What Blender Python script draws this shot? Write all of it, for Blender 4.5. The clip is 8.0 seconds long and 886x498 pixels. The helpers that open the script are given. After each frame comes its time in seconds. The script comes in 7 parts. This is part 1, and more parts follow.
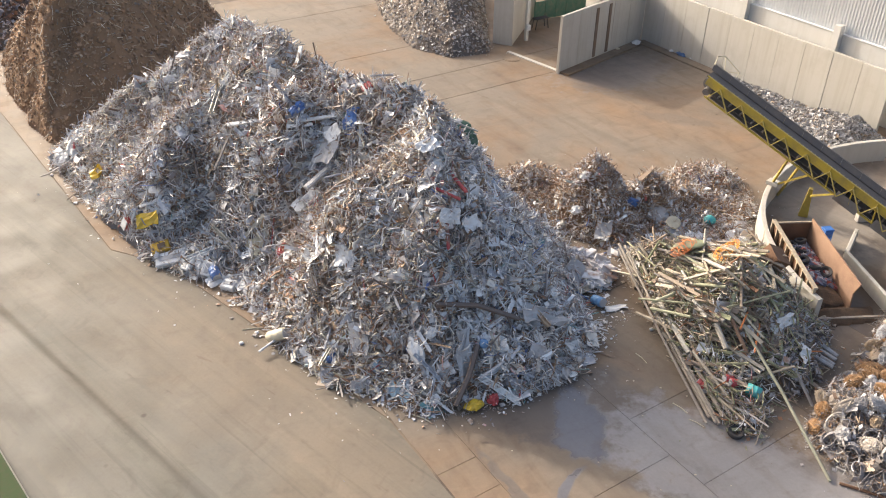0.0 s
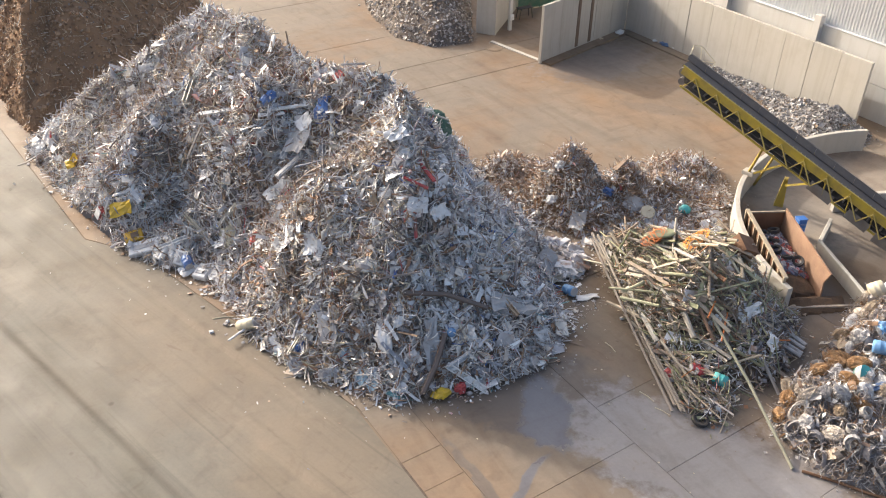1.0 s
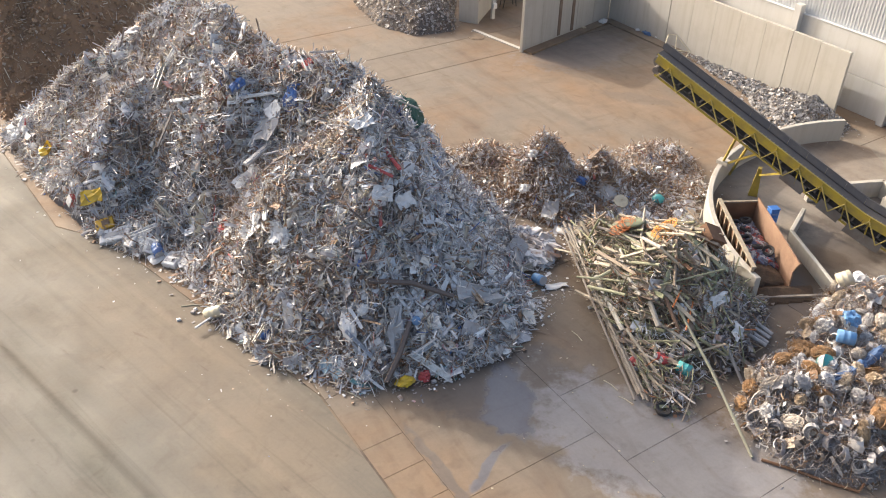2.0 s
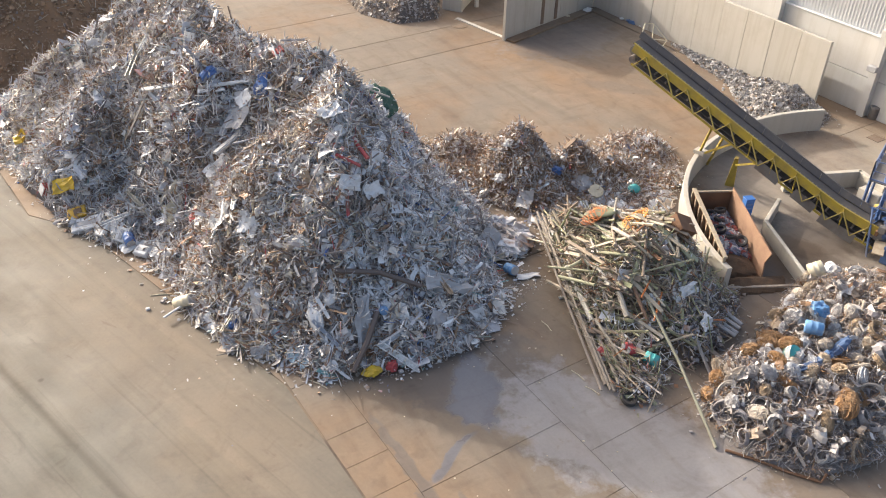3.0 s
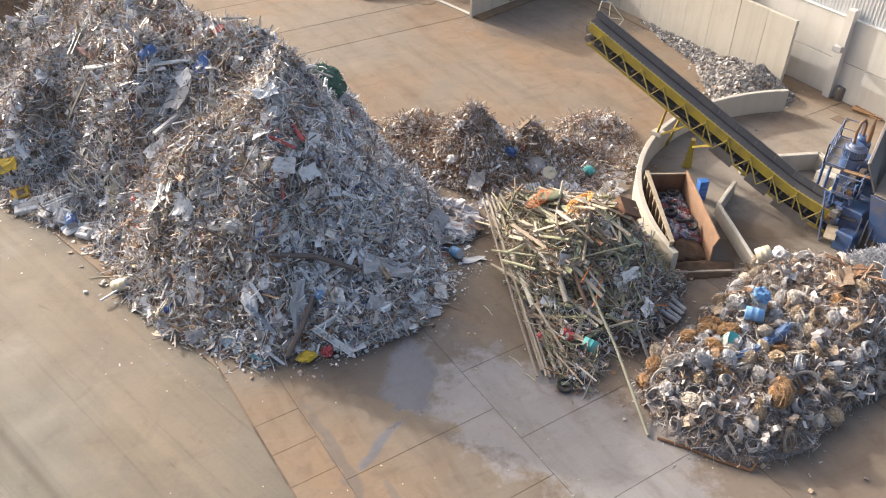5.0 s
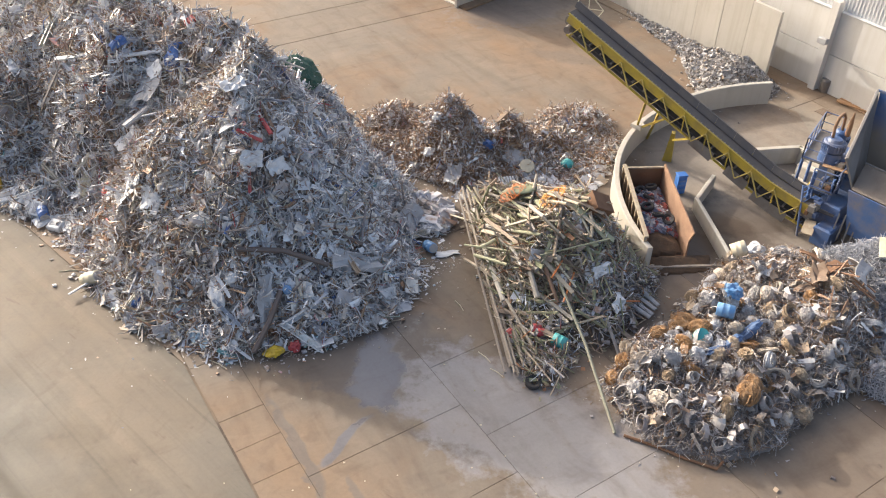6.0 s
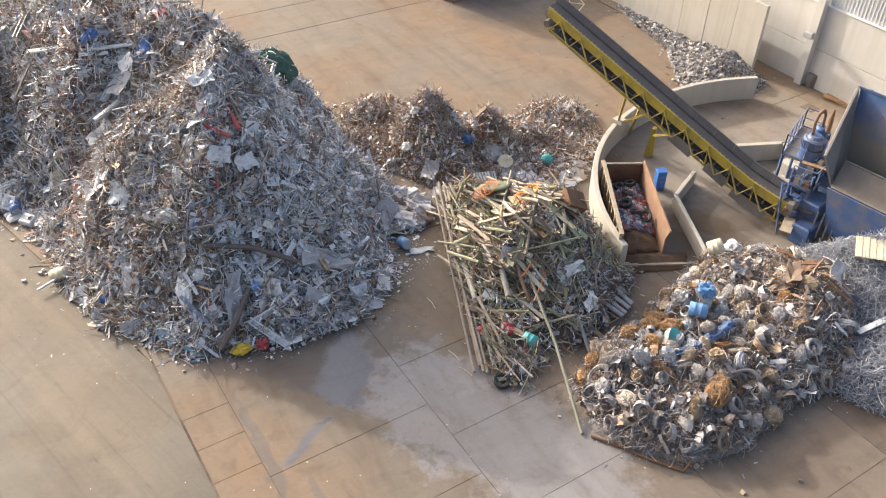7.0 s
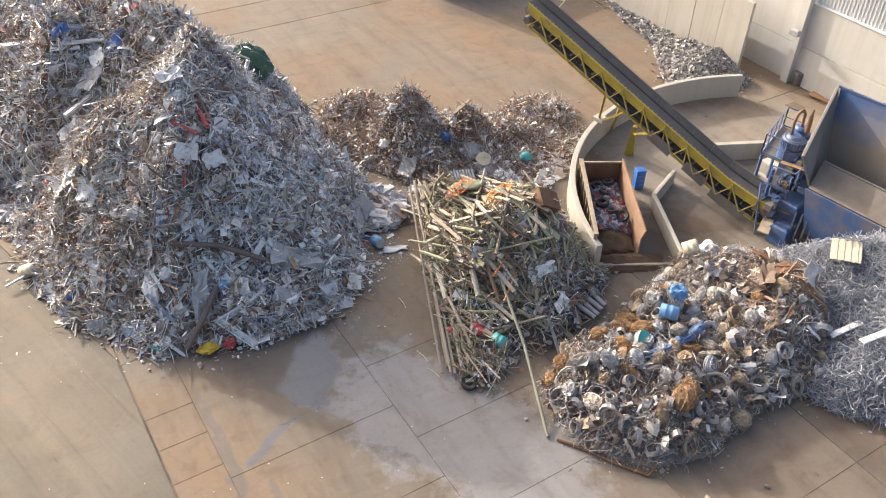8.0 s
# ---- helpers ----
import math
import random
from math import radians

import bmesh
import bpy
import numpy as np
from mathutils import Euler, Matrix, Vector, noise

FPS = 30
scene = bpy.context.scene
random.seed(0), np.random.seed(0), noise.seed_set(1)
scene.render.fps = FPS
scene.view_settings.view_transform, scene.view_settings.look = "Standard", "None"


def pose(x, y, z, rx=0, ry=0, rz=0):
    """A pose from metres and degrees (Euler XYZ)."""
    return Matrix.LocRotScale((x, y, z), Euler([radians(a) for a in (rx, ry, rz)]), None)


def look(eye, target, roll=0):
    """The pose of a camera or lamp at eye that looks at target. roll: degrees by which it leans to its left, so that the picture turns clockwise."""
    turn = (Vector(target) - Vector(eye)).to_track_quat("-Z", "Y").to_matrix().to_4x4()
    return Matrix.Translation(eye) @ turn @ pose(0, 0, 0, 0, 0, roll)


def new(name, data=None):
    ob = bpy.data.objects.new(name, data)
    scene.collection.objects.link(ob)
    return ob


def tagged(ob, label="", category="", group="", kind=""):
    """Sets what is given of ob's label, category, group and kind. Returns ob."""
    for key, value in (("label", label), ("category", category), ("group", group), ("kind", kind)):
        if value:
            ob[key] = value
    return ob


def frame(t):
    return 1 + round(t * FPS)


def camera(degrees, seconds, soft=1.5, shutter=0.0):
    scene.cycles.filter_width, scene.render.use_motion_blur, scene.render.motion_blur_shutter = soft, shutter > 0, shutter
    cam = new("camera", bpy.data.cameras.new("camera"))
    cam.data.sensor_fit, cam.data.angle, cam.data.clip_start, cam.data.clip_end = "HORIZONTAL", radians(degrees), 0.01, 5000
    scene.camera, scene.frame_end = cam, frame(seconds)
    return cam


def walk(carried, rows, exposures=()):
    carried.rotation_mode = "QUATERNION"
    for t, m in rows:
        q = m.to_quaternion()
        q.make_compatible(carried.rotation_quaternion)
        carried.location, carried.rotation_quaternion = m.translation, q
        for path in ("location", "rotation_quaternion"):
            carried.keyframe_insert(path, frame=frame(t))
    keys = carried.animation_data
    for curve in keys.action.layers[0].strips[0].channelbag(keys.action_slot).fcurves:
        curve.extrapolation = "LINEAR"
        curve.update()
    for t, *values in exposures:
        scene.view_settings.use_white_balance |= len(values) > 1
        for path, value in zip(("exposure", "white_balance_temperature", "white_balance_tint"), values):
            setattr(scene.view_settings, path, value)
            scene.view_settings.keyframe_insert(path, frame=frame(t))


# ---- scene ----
cam = camera(55.4, 8.0, soft=1.1)
PATH = [
    (0, (-0.003, -0.287, 26.135), (-0.014, 1.382, 25.033), 0.7),
    (0.5, (0.657, -0.336, 26.128), (0.647, 1.327, 25.017), 0.7),
    (1, (1.363, -0.351, 26.08), (1.356, 1.306, 24.961), 0.8),
    (1.5, (2.137, -0.368, 26.04), (2.131, 1.283, 24.912), 0.9),
    (3, (4.258, -0.224, 26.01), (4.257, 1.405, 24.85), 1.2),
    (3.5, (4.905, -0.096, 25.98), (4.906, 1.526, 24.811), 1.2),
    (4, (5.606, 0.056, 25.987), (5.608, 1.67, 24.805), 1.3),
    (4.5, (6.308, 0.258, 26.012), (6.31, 1.863, 24.817), 1.4),
    (6, (8.474, 0.923, 26.08), (8.469, 2.502, 24.852), 1.5),
    (6.5, (9.19, 1.18, 26.095), (9.182, 2.751, 24.858), 1.6),
    (7, (9.898, 1.433, 26.095), (9.886, 2.998, 24.85), 1.6),
    (7.5, (10.637, 1.706, 26.131), (10.623, 3.264, 24.878), 1.8),
    (8, (11.352, 1.942, 26.145), (11.332, 3.496, 24.886), 1.8),
]
walk(cam, [(t, look(eye, target, roll)) for t, eye, target, roll in PATH])

# ---- light ----
SUN = Vector((-0.748, 0.664, 0.0)).normalized() * math.cos(radians(24)) + Vector((0, 0, math.sin(radians(24))))
world = bpy.data.worlds.new("sky")
scene.world = world
world.use_nodes = True
sky = world.node_tree.nodes.new("ShaderNodeTexSky")
sky.sky_type = "NISHITA"
sky.sun_disc = False
sky.sun_elevation = radians(24)
sky.sun_rotation = math.atan2(SUN.x, SUN.y)
sky.air_density, sky.dust_density, sky.ozone_density = 0.92, 8.5, 1.0
background = world.node_tree.nodes["Background"]
world.node_tree.links.new(sky.outputs[0], background.inputs[0])
background.inputs[1].default_value = 0.15
sun_lamp = new("sun", bpy.data.lights.new("sun", "SUN"))
sun_lamp.data.energy = 1.82
sun_lamp.data.angle = radians(0.6)
sun_lamp.data.color = (1.0, 0.94, 0.865)
sun_lamp.matrix_world = look(SUN * 100, (0, 0, 0))
scene.view_settings.exposure = 1.2

# ---- materials ----
class Nodes:
    """A small shorthand for building a node material."""

    def __init__(self, name):
        self.mat = bpy.data.materials.new(name)
        self.mat.use_nodes = True
        self.tree = self.mat.node_tree
        self.bsdf = self.tree.nodes["Principled BSDF"]
        self.obj = self.tree.nodes.new("ShaderNodeTexCoord").outputs["Object"]
        self.geo = self.tree.nodes.new("ShaderNodeNewGeometry")

    def link(self, a, b):
        self.tree.links.new(a, b)

    def put(self, socket, value):
        if isinstance(value, bpy.types.NodeSocket):
            self.link(value, socket)
        elif isinstance(value, tuple) and len(value) == 3 and socket.type == "RGBA":
            socket.default_value = (*value, 1)
        else:
            socket.default_value = value

    def noise(self, scale, detail=4.0, rough=0.55, vec=None, distort=0.0):
        n = self.tree.nodes.new("ShaderNodeTexNoise")
        self.put(n.inputs["Vector"], self.geo.outputs["Position"] if vec is None else vec)
        n.inputs["Scale"].default_value, n.inputs["Detail"].default_value = scale, detail
        n.inputs["Roughness"].default_value, n.inputs["Distortion"].default_value = rough, distort
        return n.outputs["Fac"]

    def voronoi(self, scale, vec=None, feature="F1", out="Distance"):
        n = self.tree.nodes.new("ShaderNodeTexVoronoi")
        n.feature = feature
        self.put(n.inputs["Vector"], self.geo.outputs["Position"] if vec is None else vec)
        n.inputs["Scale"].default_value = scale
        return n.outputs[out]

    def math(self, op, a, b=0.0, clamp=False):
        n = self.tree.nodes.new("ShaderNodeMath")
        n.operation, n.use_clamp = op, clamp
        self.put(n.inputs[0], a), self.put(n.inputs[1], b)
        return n.outputs[0]

    def ramp(self, fac, stops, hard=False):
        n = self.tree.nodes.new("ShaderNodeValToRGB")
        n.color_ramp.interpolation = "CONSTANT" if hard else "LINEAR"
        e = n.color_ramp.elements
        while len(e) < len(stops):
            e.new(0.5)
        for k, (p, c) in enumerate(stops):
            e[k].position = p
            e[k].color = (c, c, c, 1) if isinstance(c, (int, float)) else (*c, 1)
        self.put(n.inputs[0], fac)
        return n.outputs[0]

    def mix(self, fac, a, b, mode="MIX"):
        n = self.tree.nodes.new("ShaderNodeMix")
        n.data_type, n.blend_type = "RGBA", mode
        self.put(n.inputs[0], fac), self.put(n.inputs[6], a), self.put(n.inputs[7], b)
        return n.outputs[2]

    def vmap(self, scale=(1, 1, 1), rot=0.0, loc=(0, 0, 0), vec=None):
        n = self.tree.nodes.new("ShaderNodeMapping")
        self.put(n.inputs["Vector"], self.geo.outputs["Position"] if vec is None else vec)
        n.vector_type = "TEXTURE"
        n.inputs["Scale"].default_value, n.inputs["Location"].default_value = tuple(1 / v for v in scale), loc
        n.inputs["Rotation"].default_value = (0, 0, rot)
        return n.outputs[0]

    def island(self):
        return self.geo.outputs["Random Per Island"]

    def rand(self):
        return self.tree.nodes.new("ShaderNodeObjectInfo").outputs["Random"]

    def bump(self, height, strength=0.3, distance=0.02):
        n = self.tree.nodes.new("ShaderNodeBump")
        n.inputs["Strength"].default_value, n.inputs["Distance"].default_value = strength, distance
        self.put(n.inputs["Height"], height)
        self.link(n.outputs[0], self.bsdf.inputs["Normal"])

    def done(self, color, rough=0.6, metal=0.0):
        self.put(self.bsdf.inputs["Base Color"], color)
        self.put(self.bsdf.inputs["Roughness"], rough)
        self.put(self.bsdf.inputs["Metallic"], metal)
        return self.mat


def weathered(name, color, dirt=(0.16, 0.11, 0.07), amount=0.5, rough=0.6, metal=0.0, scale=1.0, bump=0.15):
    """Paint, plastic or metal with grain and patchy dirt."""
    n = Nodes(name)
    big = n.noise(1.3 * scale, 6, 0.65)
    fine = n.noise(22 * scale, 3)
    c = n.mix(n.ramp(big, [(0.42, 0.0), (0.72, amount)]), color, dirt)
    c = n.mix(n.math("MULTIPLY", fine, 0.35), c, tuple(v * 0.55 for v in color))
    n.bump(fine, bump, 0.01)
    return n.done(c, rough, metal)


def stained_wall(name, color, dirt, amount):
    """Wall concrete with run-down streaks, blotches and a little difference from panel to panel."""
    n = Nodes(name)
    streak = n.noise(1.0, 6, 0.65, vec=n.vmap((2.2, 2.2, 0.12)))
    blotch = n.noise(0.7, 6, 0.65)
    fine = n.noise(16, 4)
    c = n.mix(n.math("MULTIPLY", n.rand(), 0.3), color, tuple(v * 0.8 for v in color))
    c = n.mix(n.ramp(streak, [(0.46, 0.0), (0.72, amount)]), c, dirt)
    c = n.mix(n.ramp(blotch, [(0.5, 0.0), (0.75, amount * 0.8)]), c, dirt)
    c = n.mix(n.math("MULTIPLY", fine, 0.25), c, dirt)
    n.bump(fine, 0.2, 0.01)
    return n.done(c, 0.85)


# Long marks in the concrete: stretch, turn, offset, where they begin and end, and tint.
STREAKS = {"yard": [((0.06, 0.7, 1), -50, 0, 0.5, 0.75, (0.78, 0.76, 0.74)), ((0.14, 0.8, 1), -62, 9, 0.53, 0.72, (0.78, 0.73, 0.68)), ((0.28, 1.0, 1), 28, 4, 0.55, 0.72, (0.8, 0.79, 0.78)), ((0.2, 0.6, 1), 15, 2, 0.54, 0.72, (1.14, 1.13, 1.12))],
           "road": [((0.035, 0.55, 1), -41.5, 0, 0.46, 0.7, (0.82, 0.84, 0.83)), ((0.02, 1.5, 1), -42.5, 9, 0.5, 0.66, (0.83, 0.85, 0.82)), ((0.03, 0.9, 1), -39, 5, 0.5, 0.7, (1.16, 1.14, 1.12)), ((0.2, 0.3, 1), 15, 2, 0.5, 0.75, (1.1, 1.1, 1.1)),
                    ((0.06, 2.2, 1), -41.5, 3, 0.6, 0.7, (0.76, 0.77, 0.75))]}


def concrete(name, base, light, rust, rust_amount, wet=(), slab=True, streaks="yard"):
    """Stained yard concrete; wet: damp, rusty, tan and painted-shade patches of (x, y, radii, turn, strength, colour,
    roughness).
    """
    n = Nodes(name)
    big = n.noise(0.09, 5, 0.6, distort=0.5)
    mid = n.noise(0.4, 7, 0.65)
    patch = n.noise(0.22, 6, 0.7, vec=n.vmap(loc=(31, 7, 0)), distort=0.8)
    fine = n.noise(7, 6, 0.72)
    edge = n.noise(0.9, 5, 0.65)
    c = n.mix(n.ramp(mid, [(0.3, 0.0), (0.7, 1.0)]), base, light)
    amount = n.math("MULTIPLY", n.ramp(big, [(0.42, 0.0), (0.58, rust_amount)]), n.ramp(mid, [(0.25, 0.4), (0.65, 1.0)]))
    c = n.mix(amount, c, rust)
    rough = n.ramp(mid, [(0.3, 0.6), (0.7, 0.85)])
    if slab:
        c = n.mix(n.math("MULTIPLY", n.rand(), 0.14), c, tuple(v * 0.62 for v in rust))
    swirl = n.tree.nodes.new("ShaderNodeTexNoise")
    n.link(n.geo.outputs["Position"], swirl.inputs["Vector"])
    swirl.inputs["Scale"].default_value, swirl.inputs["Detail"].default_value = 0.45, 4
    bent = [n.tree.nodes.new("ShaderNodeVectorMath") for _ in range(2)]
    bent[0].operation, bent[1].operation = "MULTIPLY_ADD", "ADD"
    n.link(swirl.outputs["Color"], bent[0].inputs[0])
    bent[0].inputs[1].default_value, bent[0].inputs[2].default_value = (1.8, 1.8, 0), (-0.9, -0.9, 0)
    n.link(bent[0].outputs[0], bent[1].inputs[0])
    n.link(n.geo.outputs["Position"], bent[1].inputs[1])
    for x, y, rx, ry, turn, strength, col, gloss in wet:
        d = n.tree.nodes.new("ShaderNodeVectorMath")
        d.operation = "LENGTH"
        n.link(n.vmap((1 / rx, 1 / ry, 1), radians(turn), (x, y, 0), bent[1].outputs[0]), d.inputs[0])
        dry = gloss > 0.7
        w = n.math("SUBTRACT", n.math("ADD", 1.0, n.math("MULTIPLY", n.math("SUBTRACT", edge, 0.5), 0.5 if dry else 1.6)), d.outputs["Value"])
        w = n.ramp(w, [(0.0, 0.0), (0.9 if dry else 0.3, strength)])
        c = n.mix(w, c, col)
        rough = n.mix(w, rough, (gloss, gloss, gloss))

    def over(fac, tint):
        return n.mix(fac, c, tint, "MULTIPLY")
    c = over(n.ramp(patch, [(0.42, 0.0), (0.68, 0.5)]), (0.72, 0.74, 0.78))
    for across, lean, at, lo, hi, tint in STREAKS[streaks]:
        c = over(n.ramp(n.noise(1.0, 4, 0.6, vec=n.vmap(across, radians(lean), (at, at, 0)), distort=0.5), [(lo, 0.0), (hi, 0.75)]), tint)
    blot = n.noise(0.8, 5, 0.62, vec=n.vmap(loc=(3, 17, 0)), distort=1.2)
    c = over(n.ramp(blot, [(0.52, 0.0), (0.68, 0.4)]), (0.68, 0.64, 0.61))
    scuff = n.noise(1.0, 3, 0.6, vec=n.vmap((0.5, 2.2, 1), radians(-35), (4, 8, 0)))
    c = over(n.ramp(scuff, [(0.66, 0.0), (0.74, 0.6)]), (0.66, 0.6, 0.55))
    spots = n.voronoi(0.55)
    c = over(n.math("MULTIPLY", n.ramp(spots, [(0.04, 0.8), (0.09, 0.0)]), n.ramp(mid, [(0.5, 0.0), (0.55, 1.0)])), (0.5, 0.46, 0.43))
    c = over(n.ramp(fine, [(0.34, 0.22), (0.58, 0.0)]), (0.62, 0.62, 0.62))
    n.bump(fine, 0.3, 0.01)
    return n.done(c, rough)


def scrap(name, stops, metal=0.0, rough=0.5, dirt=0.5, dirt_color=(0.17, 0.115, 0.08), clot=0.0):
    """Loose scrap: each piece takes one of the colours, and dust lies on it in patches."""
    n = Nodes(name)
    c = n.ramp(n.island(), stops, hard=True)
    shade = n.math("FRACT", n.math("MULTIPLY", n.island(), 37.3))
    c = n.mix(n.math("MULTIPLY", shade, 0.16), c, (0.09, 0.08, 0.075))
    clump = n.noise(0.4, 4, 0.65, vec=n.vmap(loc=(5, 11, 3)))
    c = n.mix(n.ramp(clump, [(0.47, 0.0), (0.62, clot)]), c, (0.25, 0.185, 0.135))
    nest = n.noise(0.8, 3, 0.6, vec=n.vmap(loc=(17, 2, 9)))
    c = n.mix(n.ramp(nest, [(0.6, 0.0), (0.68, clot)]), c, (0.30, 0.15, 0.07))
    silver = n.noise(0.6, 3, 0.6, vec=n.vmap(loc=(2, 31, 5)))
    c = n.mix(n.ramp(silver, [(0.52, 0.0), (0.64, clot * 0.8)]), c, (0.74, 0.745, 0.77))
    patch = n.noise(2.3, 4, 0.7)
    c = n.mix(n.ramp(patch, [(0.42, 0.0), (0.72, dirt)]), c, dirt_color)
    n.bump(n.noise(20, 2), 0.15, 0.01)
    bare = n.math("FRACT", n.math("MULTIPLY", n.island(), 91.7))
    return n.done(c, rough, n.ramp(bare, [(0, 0.0), (0.6, metal)], hard=True))


M = {}
# SHEEN and GREY hold some of the sky's reflection in their colour.
DAMP_SHADE, SHEEN, GREY, TRAIL = (0.125, 0.1, 0.08), (0.15, 0.148, 0.16), (0.31, 0.295, 0.29), (0.15, 0.124, 0.102)
RUSTY_LOW, RUSTY_MID = (3.5, 20.5, 5.5, 3.2, -30, 0.45, (0.30, 0.19, 0.105), 0.8), (14, 58, 10, 5, -40, 0.35, (0.29, 0.178, 0.095), 0.8)
# Patches in the heap's and bay wall's shadows paint part of that shade too.
YARD_WET_SHADE = [(20, 31.5, 4.5, 4.0, 0, 0.8, DAMP_SHADE, 0.4), (23, 40, 8, 7, 0, 0.8, DAMP_SHADE, 0.45), (24, 22.5, 6, 3, 20, 0.7, DAMP_SHADE, 0.4), (13.5, 66.5, 6.0, 4.5, 35, 0.5, (0.19, 0.17, 0.16), 0.4),
            (8.5, 38.5, 2.5, 4.5, 20, 0.15, DAMP_SHADE, 0.5), (6.0, 27.0, 5.5, 3.2, -30, 0.8, DAMP_SHADE, 0.4), (3.8, 26.0, 3.5, 1.3, -25, 0.8, DAMP_SHADE, 0.35), (9.2, 22.0, 2.6, 0.7, -25, 0.7, DAMP_SHADE, 0.4), (14.6, 21.6, 1.8, 0.6, 10, 0.6, DAMP_SHADE, 0.4), (12, 62, 4.0, 0.7, -35, 0.35, DAMP_SHADE, 0.5), (17, 57, 3.2, 0.8, -20, 0.35, DAMP_SHADE, 0.5),
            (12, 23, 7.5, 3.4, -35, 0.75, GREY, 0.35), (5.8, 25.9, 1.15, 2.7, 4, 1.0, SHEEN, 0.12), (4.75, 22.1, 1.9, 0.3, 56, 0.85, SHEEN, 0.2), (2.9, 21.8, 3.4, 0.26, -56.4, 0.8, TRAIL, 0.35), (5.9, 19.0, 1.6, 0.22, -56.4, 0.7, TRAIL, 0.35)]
M["yard"] = concrete("yard_concrete", (0.184, 0.145, 0.107), (0.233, 0.191, 0.145), (0.222, 0.145, 0.0858), 1.0, [RUSTY_LOW, RUSTY_MID, (31.5, 48.5, 7, 4.5, -57, 0.9, (0.30, 0.262, 0.212), 0.85)] + YARD_WET_SHADE)
# The first entry darkens a strip along the kerb; the others are tan.
EDGE_TAN = [(-15.6, 21.4, 9, 0.55, -47.6, 0.85, (0.075, 0.066, 0.052), 0.6), (-9, 29.5, 15, 5.0, -46, 0.55, (0.262, 0.196, 0.134), 0.8), (-3.0, 20.5, 7, 5, -50, 0.4, (0.235, 0.18, 0.125), 0.8), (-21, 25, 9, 2.2, -42, 0.35, (0.24, 0.19, 0.135), 0.8)]
M["road"] = concrete("road_concrete", (0.132, 0.119, 0.0955), (0.157, 0.143, 0.119), (0.139, 0.111, 0.0777), 0.6, EDGE_TAN, slab=False, streaks="road")
M["apron"] = concrete("apron_concrete", (0.196, 0.151, 0.108), (0.241, 0.19, 0.139), (0.222, 0.142, 0.0817), 1.0, YARD_WET_SHADE[6:7], slab=False)
M["slab_grey"] = concrete("grey_slab_concrete", (0.173, 0.139, 0.107), (0.218, 0.182, 0.145), (0.211, 0.15, 0.0994), 0.6, YARD_WET_SHADE[5:9] + YARD_WET_SHADE[11:])
M["bay"] = concrete("bay_concrete", (0.227, 0.192, 0.156), (0.305, 0.264, 0.218), (0.24, 0.166, 0.108), 0.9, [(21.5, 35.5, 3.5, 3, 0, 0.85, DAMP_SHADE, 0.3), (24, 37.5, 3, 3, 0, 0.85, DAMP_SHADE, 0.35), (20.6, 35.3, 2.4, 1.4, 10, 0.9, (0.08, 0.058, 0.043), 0.45), (23.3, 37.2, 1.9, 1.1, -40, 0.9, (0.095, 0.07, 0.052), 0.4), (26, 40.5, 1.6, 2.2, -40, 0.6, (0.13, 0.105, 0.082), 0.5)], slab=False)
n = Nodes("joint_dirt")
M["joint"] = n.done(n.mix(n.ramp(n.noise(0.35, 5, 0.7), [(0.42, 0.0), (0.6, 1.0)]), (0.185, 0.14, 0.1), (0.085, 0.066, 0.052)), 0.95)
M["core"] = weathered("scrap_core", (0.125, 0.108, 0.095), (0.17, 0.115, 0.075), 0.9, 0.9, 0, 1.0, 0.6)
M["main_core"] = weathered("grey_scrap_core", (0.24, 0.23, 0.225), (0.25, 0.175, 0.12), 0.8, 0.8, 0, 1.5, 0.7)
M["pole_core"] = weathered("brown_pole_core", (0.145, 0.115, 0.085), (0.18, 0.125, 0.08), 0.9, 0.9, 0, 1.0, 0.6)
M["brown"] = weathered("shredded_fines", (0.27, 0.17, 0.10), (0.33, 0.19, 0.10), 0.9, 0.95, 0, 1.0, 0.7)
M["wall"] = stained_wall("precast_concrete", (0.49, 0.465, 0.415), (0.34, 0.30, 0.235), 0.45)
M["white_wall"] = stained_wall("white_render", (0.60, 0.585, 0.555), (0.45, 0.42, 0.36), 0.4)
M["cladding"] = weathered("white_cladding", (0.72, 0.73, 0.73), (0.5, 0.5, 0.5), 0.3, 0.5, 0.2)
M["yellow_pale"] = weathered("pale_yellow_paint", (0.56, 0.45, 0.14), (0.3, 0.24, 0.14), 0.5, 0.6)
M["yellow"] = weathered("yellow_paint", (0.46, 0.345, 0.05), (0.20, 0.155, 0.085), 0.8, 0.55)
M["belt"] = weathered("rubber_belt", (0.085, 0.08, 0.082), (0.15, 0.13, 0.11), 0.6, 0.8)
M["steel"] = weathered("grey_steel", (0.26, 0.25, 0.24), (0.15, 0.10, 0.07), 0.6, 0.5, 0.5)
M["blue"] = weathered("blue_paint", (0.06, 0.125, 0.29), (0.19, 0.175, 0.17), 0.8, 0.5, 0, 0.7)
M["rust"] = weathered("rusty_steel", (0.21, 0.115, 0.065), (0.13, 0.06, 0.03), 0.8, 0.85)
M["strip_brown"] = weathered("brown_steel", (0.17, 0.115, 0.08), (0.24, 0.2, 0.16), 0.7, 0.85)
M["grass"] = weathered("grass", (0.04, 0.07, 0.02), (0.07, 0.065, 0.03), 0.8, 0.95, 0, 3.0, 0.8)
